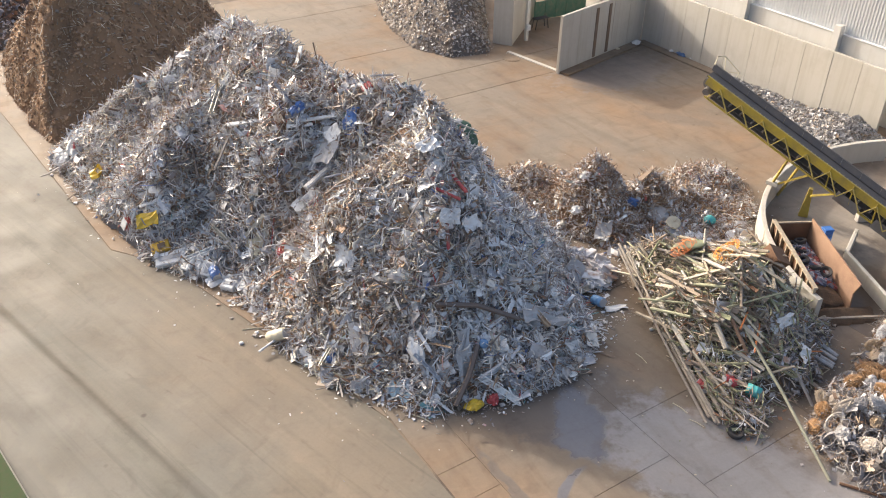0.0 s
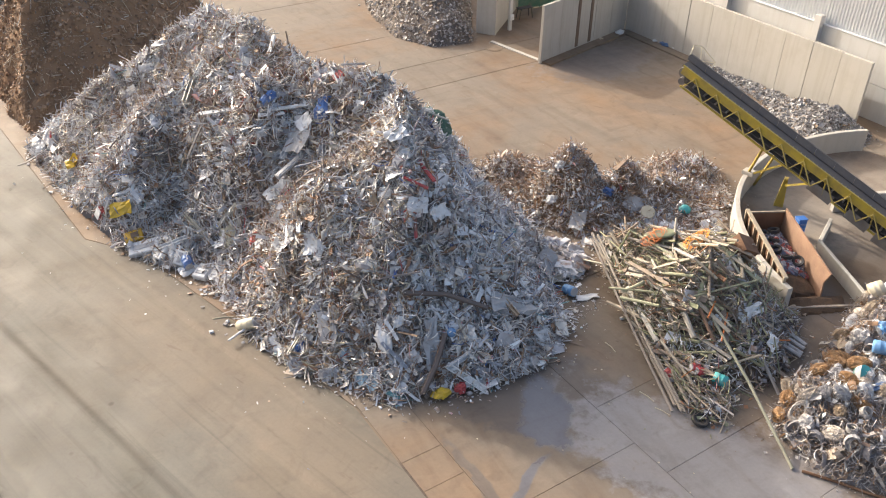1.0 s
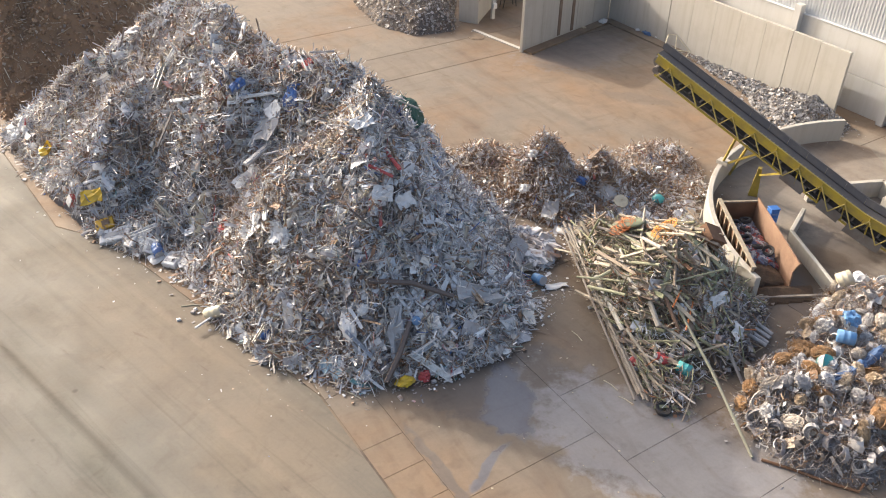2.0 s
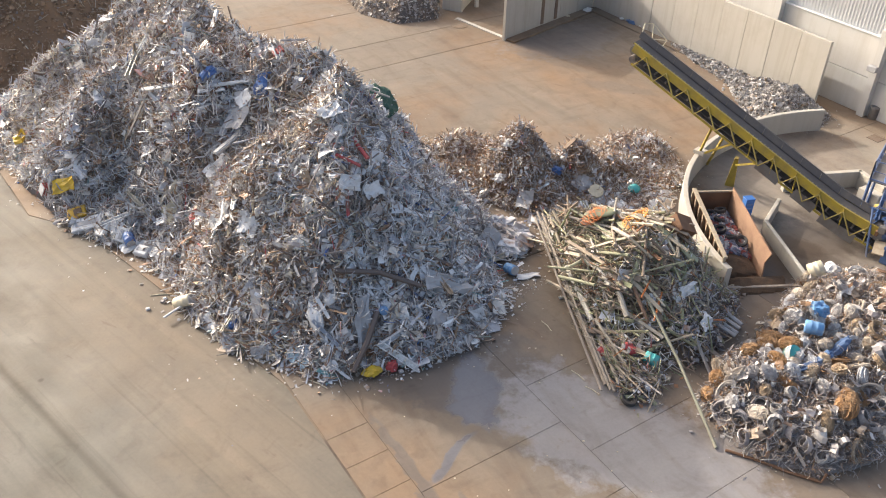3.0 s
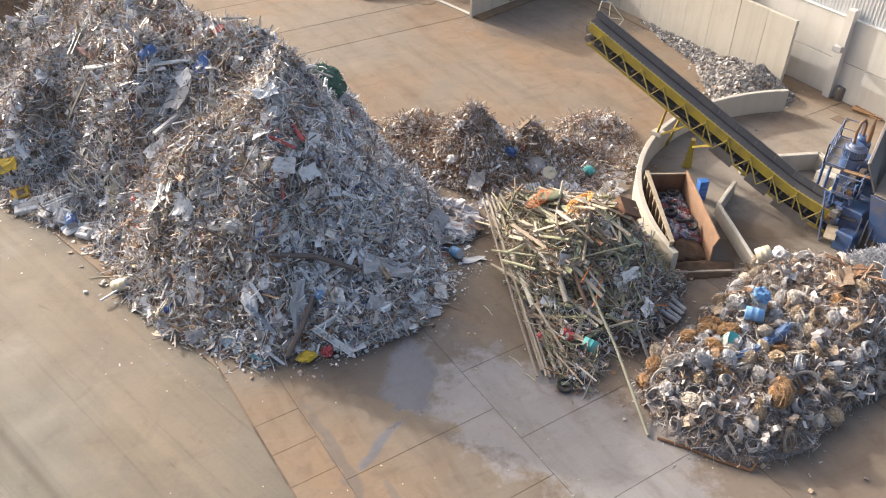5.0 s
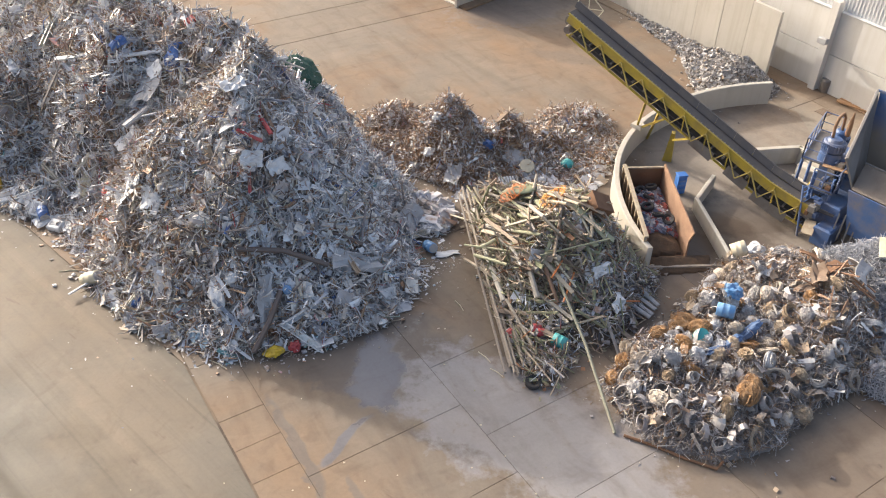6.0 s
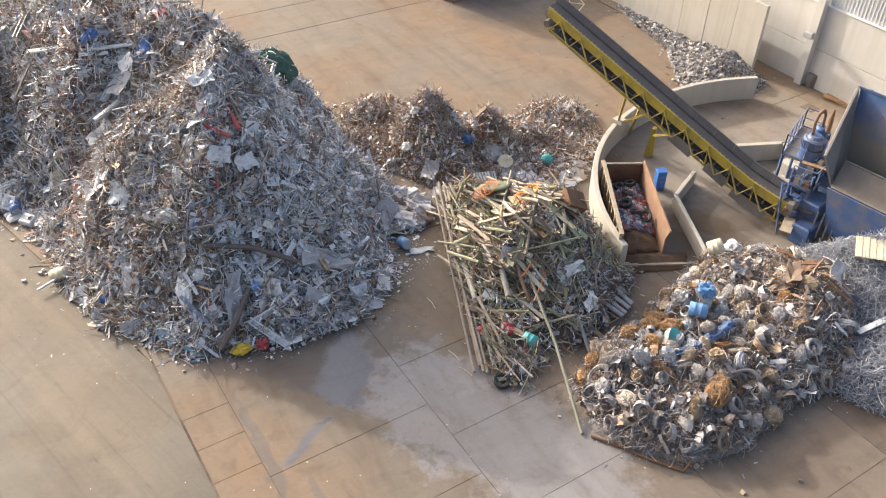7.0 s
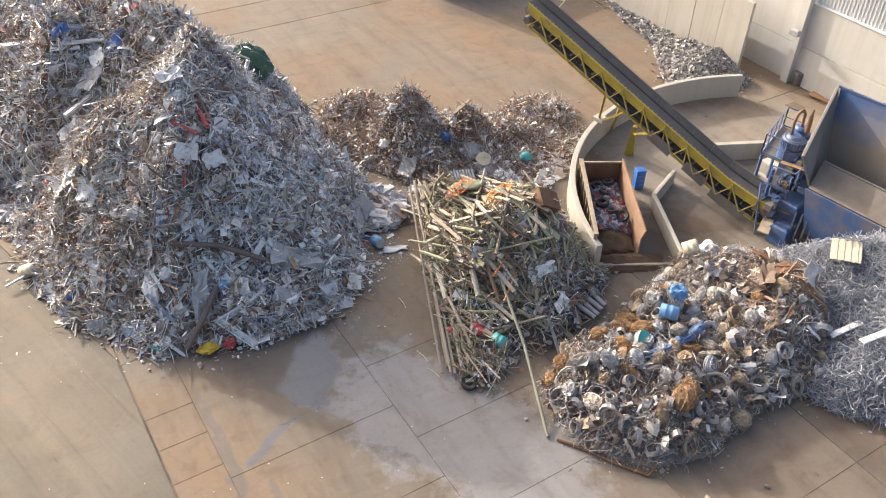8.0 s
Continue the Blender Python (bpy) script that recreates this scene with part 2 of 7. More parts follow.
M["mixed"] = scrap("mixed_scrap", [(0, (0.93, 0.93, 0.93)), (0.17, (0.80, 0.80, 0.82)), (0.31, (0.66, 0.655, 0.67)), (0.47, (0.53, 0.52, 0.53)), (0.58, (0.60, 0.50, 0.40)), (0.66, (0.42, 0.27, 0.175)),
                                 (0.73, (0.86, 0.83, 0.77)), (0.81, (0.56, 0.61, 0.69)), (0.88, (0.29, 0.28, 0.285)), (0.93, (0.14, 0.13, 0.135)), (0.952, (0.10, 0.22, 0.54)), (0.962, (0.56, 0.11, 0.11)), (0.972, (0.70, 0.40, 0.40)), (0.98, (0.20, 0.42, 0.43)), (0.986, (0.66, 0.76, 0.82))], 0.4, 0.55, 0.25, clot=0.8)
M["beam"] = scrap("dark_beams", [(0, (0.20, 0.18, 0.17)), (0.35, (0.15, 0.12, 0.105)), (0.6, (0.27, 0.25, 0.25)), (0.8, (0.24, 0.17, 0.115))], 0.0, 0.65, 0.4)
M["pale"] = scrap("pale_scrap", [(0, (0.90, 0.88, 0.86)), (0.3, (0.76, 0.75, 0.74)), (0.5, (0.54, 0.535, 0.55)), (0.65, (0.94, 0.93, 0.92)), (0.85, (0.82, 0.76, 0.67))], 0.45, 0.45, 0.25)
M["rusty"] = scrap("rusty_scrap", [(0, (0.337, 0.197, 0.118)), (0.3, (0.459, 0.325, 0.203)), (0.5, (0.203, 0.136, 0.0993)), (0.68, (0.532, 0.484, 0.423)), (0.88, (0.752, 0.728, 0.679))], 0.1, 0.7, 0.4)
M["cream"] = scrap("cream_scrap", [(0, (0.728, 0.654, 0.496)), (0.35, (0.581, 0.508, 0.362)), (0.6, (0.825, 0.789, 0.691)), (0.85, (0.435, 0.349, 0.24))], 0.0, 0.6, 0.35)
M["fines"] = scrap("fines", [(0, (0.33, 0.205, 0.12)), (0.3, (0.42, 0.275, 0.165)), (0.5, (0.22, 0.135, 0.08)), (0.72, (0.37, 0.26, 0.17)), (0.9, (0.26, 0.22, 0.19)), (0.97, (0.48, 0.40, 0.31))], 0.0, 0.85, 0.5)
M["dark"] = scrap("dark_scrap", [(0, (0.12, 0.11, 0.115)), (0.3, (0.21, 0.195, 0.20)), (0.52, (0.34, 0.33, 0.34)), (0.68, (0.24, 0.145, 0.095)), (0.86, (0.54, 0.53, 0.54))], 0.2, 0.5, 0.35)
M["grey"] = scrap("shredded_scrap", [(0, (0.557, 0.545, 0.532)), (0.3, (0.386, 0.362, 0.349)), (0.55, (0.62, 0.61, 0.59)), (0.78, (0.76, 0.75, 0.74)), (0.86, (0.41, 0.276, 0.166))], 0.12, 0.5, 0.35)
M["foot"] = scrap("foot_scrap", [(0, (0.40, 0.39, 0.375)), (0.3, (0.27, 0.25, 0.235)), (0.52, (0.47, 0.46, 0.45)), (0.72, (0.62, 0.61, 0.60)), (0.82, (0.18, 0.16, 0.15)), (0.93, (0.33, 0.23, 0.14))], 0.12, 0.5, 0.35)
M["timber"] = scrap("poles", [(0, (0.46, 0.39, 0.29)), (0.18, (0.36, 0.28, 0.205)), (0.32, (0.33, 0.325, 0.19)), (0.48, (0.56, 0.50, 0.40)), (0.54, (0.24, 0.18, 0.13)), (0.72, (0.41, 0.38, 0.35)), (0.80, (0.30, 0.315, 0.18)), (0.93, (0.40, 0.19, 0.09))], 0.0, 0.7, 0.45)
M["coil"] = scrap("coils", [(0, (0.43, 0.405, 0.40)), (0.2, (0.42, 0.32, 0.22)), (0.36, (0.52, 0.50, 0.49)), (0.48, (0.34, 0.20, 0.105)), (0.64, (0.20, 0.175, 0.165)), (0.80, (0.30, 0.275, 0.27)), (0.93, (0.68, 0.66, 0.64))], 0.15, 0.45, 0.35)
M["wire"] = scrap("wire_strands", [(0, (0.41, 0.43, 0.47)), (0.4, (0.33, 0.35, 0.40)), (0.7, (0.49, 0.505, 0.54)), (0.9, (0.25, 0.26, 0.29))], 0.3, 0.42, 0.12)
M["strand_core"] = weathered("strand_core", (0.20, 0.205, 0.225), (0.16, 0.14, 0.12), 0.5, 0.6, 0.2, 4.0, 0.5)


def varied(name, stops, rough=0.5, metal=0.1, dirt=(0.14, 0.09, 0.06), amount=0.5):
    """One colour for each object, out of a few, with grime."""
    n = Nodes(name)
    c = n.ramp(n.rand(), stops, hard=True)
    c = n.mix(n.ramp(n.noise(3.0, 5, 0.7), [(0.45, 0.0), (0.75, amount)]), c, dirt)
    n.bump(n.noise(18, 3), 0.25, 0.02)
    return n.done(c, rough, metal)


M["shred"] = scrap("dull_shredded_scrap", [(0, (0.34, 0.315, 0.29)), (0.3, (0.46, 0.44, 0.42)), (0.55, (0.24, 0.205, 0.18)), (0.75, (0.60, 0.58, 0.56)), (0.88, (0.35, 0.25, 0.17))], 0.05, 0.6, 0.45)
M["coil_wire"] = varied("coil_wire", [(0, (0.50, 0.44, 0.37)), (0.2, (0.44, 0.36, 0.265)), (0.33, (0.46, 0.445, 0.435)), (0.52, (0.60, 0.595, 0.595)), (0.68, (0.40, 0.30, 0.195)), (0.78, (0.39, 0.22, 0.095)), (0.84, (0.33, 0.315, 0.31)), (0.92, (0.55, 0.50, 0.44))], 0.45, 0.1, amount=0.45)
M["band"] = varied("steel_band", [(0, (0.47, 0.435, 0.425)), (0.35, (0.37, 0.345, 0.335)), (0.6, (0.54, 0.51, 0.48)), (0.85, (0.40, 0.33, 0.265))], 0.35, 0.2, amount=0.4)
M["piece"] = varied("painted_piece", [(0, (0.66, 0.67, 0.68)), (0.2, (0.38, 0.40, 0.44)), (0.4, (0.52, 0.53, 0.55)), (0.55, (0.28, 0.29, 0.32)), (0.7, (0.36, 0.28, 0.20)), (0.8, (0.44, 0.42, 0.36)), (0.92, (0.80, 0.80, 0.78))], 0.45)
for nm, col in (("p_white", (0.80, 0.80, 0.79)), ("p_grey", (0.44, 0.44, 0.445)), ("p_cream", (0.66, 0.60, 0.44)), ("p_yellow", (0.72, 0.47, 0.03)), ("p_red", (0.48, 0.07, 0.07)),
                ("p_blue", (0.09, 0.19, 0.44)), ("p_sky", (0.14, 0.33, 0.60)), ("p_teal", (0.06, 0.42, 0.42)), ("p_green", (0.05, 0.14, 0.10)), ("p_orange", (0.65, 0.20, 0.05)), ("p_olive", (0.25, 0.27, 0.16))):
    M[nm] = weathered(nm[2:] + "_surface", col, (0.25, 0.19, 0.14), 0.45, 0.55, 0, 2.0)
M["pole_grey_green"] = weathered("grey_green_paint", (0.27, 0.265, 0.195), (0.2, 0.16, 0.12), 0.6)
M["crate_blue"] = weathered("crate_blue", (0.04, 0.17, 0.52), (0.05, 0.10, 0.26), 0.5)
M["p_amber"] = weathered("amber_surface", (0.60, 0.36, 0.04), (0.25, 0.19, 0.14), 0.45)
M["net"] = weathered("green_net", (0.035, 0.105, 0.075), (0.16, 0.17, 0.13), 0.7, 0.8, 0, 5.0, 0.6)
M["rubber"] = weathered("rubber", (0.035, 0.034, 0.036), (0.10, 0.085, 0.07), 0.6, 0.85)
M["soil"] = weathered("soil", (0.10, 0.065, 0.04), (0.17, 0.10, 0.055), 0.9, 0.95, 0, 3.0, 0.7)
M["leaf"] = scrap("leaves", [(0, (0.05, 0.09, 0.025)), (0.4, (0.08, 0.13, 0.035)), (0.75, (0.03, 0.06, 0.02))], 0.0, 0.7, 0.2)
M["blade"] = scrap("grass_blades", [(0, (0.07, 0.12, 0.03)), (0.4, (0.11, 0.15, 0.04)), (0.75, (0.15, 0.14, 0.06))], 0.0, 0.8, 0.3)
M["plank"] = varied("plank_wood", [(0, (0.42, 0.24, 0.12)), (0.5, (0.34, 0.22, 0.13)), (0.8, (0.5, 0.36, 0.22))], 0.8, 0.0)
M["hose"] = weathered("tan_hose", (0.25, 0.145, 0.085), (0.16, 0.1, 0.06), 0.5, 0.6)
M["hopper"] = weathered("worn_hopper_steel", (0.27, 0.255, 0.24), (0.20, 0.165, 0.13), 0.7, 0.6, 0.1, 0.6)
M["blue_worn"] = weathered("worn_blue_paint", (0.06, 0.12, 0.27), (0.22, 0.175, 0.14), 1.0, 0.6, 0, 0.5)
M["rail_blue"] = weathered("chalky_blue_paint", (0.15, 0.21, 0.37), (0.22, 0.20, 0.20), 0.6, 0.6)
M["scoured"] = weathered("scoured_brown_steel", (0.215, 0.18, 0.148), (0.14, 0.11, 0.085), 0.8, 0.65, 0.05, 0.8)
M["rust_light"] = weathered("orange_rust", (0.30, 0.185, 0.12), (0.20, 0.11, 0.07), 0.9, 0.8)
M["skip_bits"] = scrap("skip_bits", [(0, (0.36, 0.09, 0.08)), (0.22, (0.16, 0.19, 0.27)), (0.5, (0.33, 0.34, 0.38)), (0.75, (0.55, 0.53, 0.51)), (0.9, (0.14, 0.12, 0.12))], 0.0, 0.6, 0.4)
M["gold_rust"] = weathered("golden_rust", (0.36, 0.20, 0.085), (0.30, 0.22, 0.15), 0.9, 0.75, 0, 3.0)
M["p_sky_pale"] = weathered("pale_blue_surface", (0.40, 0.56, 0.66), (0.25, 0.2, 0.15), 0.4)
M["p_denim"] = weathered("dull_blue_surface", (0.075, 0.15, 0.30), (0.2, 0.17, 0.14), 0.4)
M["p_olive_pale"] = weathered("pale_green_surface", (0.40, 0.42, 0.27), (0.25, 0.2, 0.14), 0.4)
M["p_orange_yellow"] = weathered("orange_yellow_surface", (0.75, 0.34, 0.03), (0.6, 0.1, 0.03), 0.9, 0.6, 0, 4.0)
M["plank_grey"] = varied("grey_timber", [(0, (0.36, 0.31, 0.25)), (0.5, (0.30, 0.26, 0.22)), (0.8, (0.44, 0.39, 0.31))], 0.85, 0.0)
M["pole"] = varied("pole_paint", [(0, (0.45, 0.385, 0.285)), (0.3, (0.35, 0.345, 0.22)), (0.45, (0.48, 0.42, 0.33)), (0.58, (0.36, 0.355, 0.24)), (0.72, (0.34, 0.265, 0.19)), (0.9, (0.40, 0.37, 0.33))], 0.7, 0.0)
M["log_pale"] = varied("peeled_timber", [(0, (0.52, 0.47, 0.39)), (0.4, (0.43, 0.38, 0.31)), (0.7, (0.58, 0.54, 0.46))], 0.8, 0.0)

M["skip_cream"] = weathered("dirty_cream_paint", (0.40, 0.34, 0.25), (0.24, 0.16, 0.11), 0.8, 0.6, 0, 2.0)
n = Nodes("scraped_blue_plate")
level = n.tree.nodes.new("ShaderNodeSeparateXYZ")
n.link(n.geo.outputs["Position"], level.inputs[0])
worn = n.math("ADD", n.math("MULTIPLY", level.outputs["Z"], 0.2), n.math("MULTIPLY", n.noise(0.45, 3, 0.55), 0.9))
blue = n.mix(n.ramp(n.noise(2.5, 5, 0.7), [(0.4, 0.0), (0.75, 0.6)]), (0.05, 0.115, 0.28), (0.12, 0.15, 0.23))
M["scraped"] = n.done(n.mix(n.ramp(n.math("SUBTRACT", worn, 1.25), [(0.15, 0.0), (0.6, 1.0)]), (0.25, 0.205, 0.16), blue), 0.55)

# ---- tools for meshes ----
def mesh_of(name, verts, faces, material, smooth=False):
    me = bpy.data.meshes.new(name)
    me.from_pydata([tuple(v) for v in verts], [], [tuple(f) for f in faces])
    if material:
        me.materials.append(material)
    if smooth:
        me.polygons.foreach_set("use_smooth", [True] * len(me.polygons))
    me.update()
    return me


class Build:
    """Collects boxes, tubes and prisms into one mesh."""

    def __init__(self):
        self.v, self.f = [], []

    def add(self, verts, faces):
        k = len(self.v)
        self.v += [Vector(p) for p in verts]
        self.f += [tuple(i + k for i in f) for f in faces]
        return self

    def box(self, c, s, rz=0.0, m=None, chamfer=0.0):
        """A box with centre c and size s, turned rz degrees; chamfer trims the upright and level edges of its top."""
        x, y, z = (a / 2 for a in s)
        t = m if m is not None else pose(*c, 0, 0, rz)
        if chamfer:
            k = min(chamfer, x * 0.9, y * 0.9, z * 0.9)
            rings = [(x - k, y - k, -z), (x, y, -z + k), (x, y, z - k), (x - k, y - k, z)]
        else:
            rings = [(x, y, -z), (x, y, z)]
        verts = [t @ Vector((sx * a, sy * b, h)) for a, b, h in rings for sx, sy in ((-1, -1), (1, -1), (1, 1), (-1, 1))]
        n = len(rings)
        faces = [(3, 2, 1, 0), tuple(4 * (n - 1) + i for i in range(4))]
        faces += [(4 * r + i, 4 * r + (i + 1) % 4, 4 * r + 4 + (i + 1) % 4, 4 * r + 4 + i) for r in range(n - 1) for i in range(4)]
        return self.add(verts, faces)

    def beam(self, a, b, w, h=None, up=(0, 0, 1)):
        """A square bar from a to b."""
        a, b = Vector(a), Vector(b)
        h = w if h is None else h
        d = (b - a).normalized()
        s = d.cross(Vector(up))
        s = s.normalized() if s.length > 1e-4 else d.cross(Vector((1, 0, 0))).normalized()
        u = s.cross(d)
        ring = [s * w / 2 * i + u * h / 2 * j for i, j in ((-1, -1), (1, -1), (1, 1), (-1, 1))]
        return self.add([a + r for r in ring] + [b + r for r in ring], [(0, 1, 2, 3), (7, 6, 5, 4)] + [(i, i + 4, (i + 1) % 4 + 4, (i + 1) % 4) for i in range(4)])

    def tube(self, path, r, n=8, caps=True):
        """A round bar along a path; r is one radius or one for each point."""
        path = [Vector(p) for p in path]
        r = [r] * len(path) if isinstance(r, (int, float)) else r
        verts, side = [], None
        for i, p in enumerate(path):
            d = (path[min(i + 1, len(path) - 1)] - path[max(i - 1, 0)]).normalized()
            if side is None:
                side = d.orthogonal().normalized()
            side = (side - d * side.dot(d)).normalized()
            up = d.cross(side)
            verts += [p + (side * math.cos(a) + up * math.sin(a)) * r[i] for a in (2 * math.pi * k / n for k in range(n))]
        faces = [(i * n + k, i * n + (k + 1) % n, (i + 1) * n + (k + 1) % n, (i + 1) * n + k) for i in range(len(path) - 1) for k in range(n)]
        if caps:
            faces += [tuple(range(n))[::-1], tuple((len(path) - 1) * n + k for k in range(n))]
        return self.add(verts, faces)

    def plate(self, corners, thick):
        """A flat plate from its corners, thick along its normal."""
        p = [Vector(c) for c in corners]
        nrm = (p[1] - p[0]).cross(p[2] - p[0]).normalized() * thick
        n = len(p)
        return self.add(p + [q - nrm for q in p], [tuple(range(n)), tuple(range(2 * n - 1, n - 1, -1))] + [(i, i + n, (i + 1) % n + n, (i + 1) % n) for i in range(n)])

    def mesh(self, name, material, smooth=False):
        me = mesh_of(name, self.v, self.f, material, smooth)
        bm = bmesh.new()
        bm.from_mesh(me)
        bmesh.ops.recalc_face_normals(bm, faces=bm.faces)
        bm.to_mesh(me)
        bm.free()
        return me


def part(name, build, material, parent, label="", smooth=False):
    """One mesh under a thing or under a part."""
    ob = new(name, build.mesh(name, material, smooth) if isinstance(build, Build) else build)
    ob.parent = parent
    return tagged(ob, label)


def thing(name, label, category, group="", kind="", at=(0, 0, 0), rz=0.0):
    """An empty at a thing's base."""
    ob = new(name)
    ob.matrix_basis = pose(*at, 0, 0, rz)
    ob.empty_display_size = 0.2
    return tagged(ob, label, category, group, kind)


def solid(name, build, material, label, category, group="", kind="", smooth=False):
    """A thing of one mesh."""
    return tagged(new(name, build.mesh(name, material, smooth) if isinstance(build, Build) else build), label, category, group, kind)


# ---- heaps ----
def inside(px, py, poly):
    hit = np.zeros(px.shape, bool)
    for (x0, y0), (x1, y1) in zip(poly, poly[1:] + poly[:1]):
        cross = (y0 > py) != (y1 > py)
        hit ^= cross & (px < (x1 - x0) * (py - y0) / ((y1 - y0) or 1e-9) + x0)
    return hit


def seg_dist(px, py, a, b):
    dx, dy = b[0] - a[0], b[1] - a[1]
    k = np.clip(((px - a[0]) * dx + (py - a[1]) * dy) / max(dx * dx + dy * dy, 1e-9), 0, 1)
    return np.hypot(px - a[0] - k * dx, py - a[1] - k * dy), k


def wobble(x, y, scale, seed):
    """Smooth unevenness of about -1 to 1, from a few turned waves."""
    r = np.random.RandomState(seed)
    total = np.zeros_like(x)
    for k in range(9):
        a, f, p = r.uniform(0, 6.28), r.uniform(0.5, 2.2) / scale, r.uniform(0, 6.28)
        b, g, q = r.uniform(0, 6.28), r.uniform(0.5, 2.2) / scale, r.uniform(0, 6.28)
        total += np.sin((x * math.cos(a) + y * math.sin(a)) * f + p) * np.sin((x * math.cos(b) + y * math.sin(b)) * g + q)
    return total / 3.2


class Heap:
    """A heap's form: a foot outline with a ridge line over it, and round humps on top."""

    def __init__(self, outline=(), ridge=(), humps=(), power=1.0, rough=0.35, scale=1.6, seed=1, dips=(), pits=0.0):
        self.outline, self.ridge, self.humps = list(outline), list(ridge), list(humps)
        self.dips, self.pits = list(dips), pits
        self.power, self.rough, self.scale, self.seed = power, rough, scale, seed
        xs = [p[0] for p in self.outline] + [h[0] + s * h[3] for h in self.humps for s in (-1, 1)]
        ys = [p[1] for p in self.outline] + [h[1] + s * h[3] for h in self.humps for s in (-1, 1)]
        self.box = min(xs) - 0.3, max(xs) + 0.3, min(ys) - 0.3, max(ys) + 0.3

    def height(self, x, y):
        x0, y0 = x, y
        x = x0 + 0.45 * self.rough * wobble(x0, y0, 1.3, self.seed + 50)
        y = y0 + 0.45 * self.rough * wobble(x0, y0, 1.3, self.seed + 60)
        h = np.zeros_like(x)
        if self.outline:
            foot = np.full(x.shape, 1e9)
            for a, b in zip(self.outline, self.outline[1:] + self.outline[:1]):
                foot = np.minimum(foot, seg_dist(x, y, a, b)[0])
            foot = np.where(inside(x, y, self.outline), foot, 0)
            for a, b in zip(self.ridge, self.ridge[1:] or self.ridge):
                d, k = seg_dist(x, y, a, b)
                top = a[2] + (b[2] - a[2]) * k
                h = np.maximum(h, top * (foot / (foot + d + 1e-6)) ** self.power)
        for hx, hy, hz, r in self.humps:
            d = np.hypot(x - hx, y - hy) / r
            h = np.maximum(h, hz * np.clip(1 - d ** 1.3, 0, 1))
        for dx, dy, dz, r in self.dips:
            h = np.where(h > 0.02, np.maximum(h - dz * np.exp(-((x - dx) ** 2 + (y - dy) ** 2) / r ** 2), 0.03), h)
        low = np.clip(h / 0.8, 0, 1)
        uneven = wobble(x0, y0, self.scale, self.seed) + 0.5 * wobble(x0, y0, self.scale * 0.35, self.seed + 7)
        pits = np.clip(wobble(x0, y0, self.scale * 0.3, self.seed + 21) - 0.25, 0, 1) * self.pits
        return np.maximum(h + low * (self.rough * uneven - pits), 0) * (h > 0.02)

    def normals(self, x, y, e=0.15):
        gx = (self.height(x + e, y) - self.height(x - e, y)) / (2 * e)
        gy = (self.height(x, y + e) - self.height(x, y - e)) / (2 * e)
        n = np.stack([-gx, -gy, np.ones_like(x)], 1)
        return n / np.linalg.norm(n, axis=1, keepdims=True)

    def mesh(self, name, step, material, sink=0.12):
        x0, x1, y0, y1 = self.box
        nx, ny = int((x1 - x0) / step) + 2, int((y1 - y0) / step) + 2
        gx, gy = np.meshgrid(np.linspace(x0, x1, nx), np.linspace(y0, y1, ny))
        z = self.height(gx.ravel(), gy.ravel())
        keep = z > 0.03
        ids = np.arange(nx * ny).reshape(ny, nx)
        quads = np.stack([ids[:-1, :-1], ids[:-1, 1:], ids[1:, 1:], ids[1:, :-1]], -1).reshape(-1, 4)
        quads = quads[keep[quads].any(1)]
        verts = np.stack([gx.ravel(), gy.ravel(), np.where(keep, z - sink, -0.1)], 1)
        used, inv = np.unique(quads, return_inverse=True)
        return fast_mesh(name, verts[used], inv.reshape(-1, 4), material)

    def scatter(self, count, rng, where=None):
        """Points on the surface, evenly over its true area."""
        x0, x1, y0, y1 = self.box
        got = []
        n = 0
        while n < count:
            x, y = rng.uniform(x0, x1, count * 2), rng.uniform(y0, y1, count * 2)
            z = self.height(x, y)
            nr = self.normals(x, y)
            ok = (z > 0.04) & (rng.uniform(0, 1, len(x)) < 0.55 / np.maximum(nr[:, 2], 0.3))
            if where is not None:
                ok &= where(x, y, z, rng)
            if not ok.any():
                break
            got.append(np.concatenate([np.stack([x, y, z], 1)[ok], nr[ok]], 1))
            n += ok.sum()
        return np.concatenate(got)[:count]


def fast_mesh(name, verts, faces, material):
    """A mesh from arrays, all its faces of one size."""
    me = bpy.data.meshes.new(name)
    k = faces.shape[1]
    me.vertices.add(len(verts))
    me.vertices.foreach_set("co", np.asarray(verts, np.float32).ravel())
    me.loops.add(faces.size)
    me.loops.foreach_set("vertex_index", np.asarray(faces, np.int32).ravel())
    me.polygons.add(len(faces))
    me.polygons.foreach_set("loop_start", np.arange(0, faces.size, k, dtype=np.int32))
    me.polygons.foreach_set("loop_total", np.full(len(faces), k, np.int32))
    me.polygons.foreach_set("use_smooth", np.zeros(len(faces), bool))
    me.materials.append(material)
    me.update(calc_edges=True)
    me.validate()
    return me


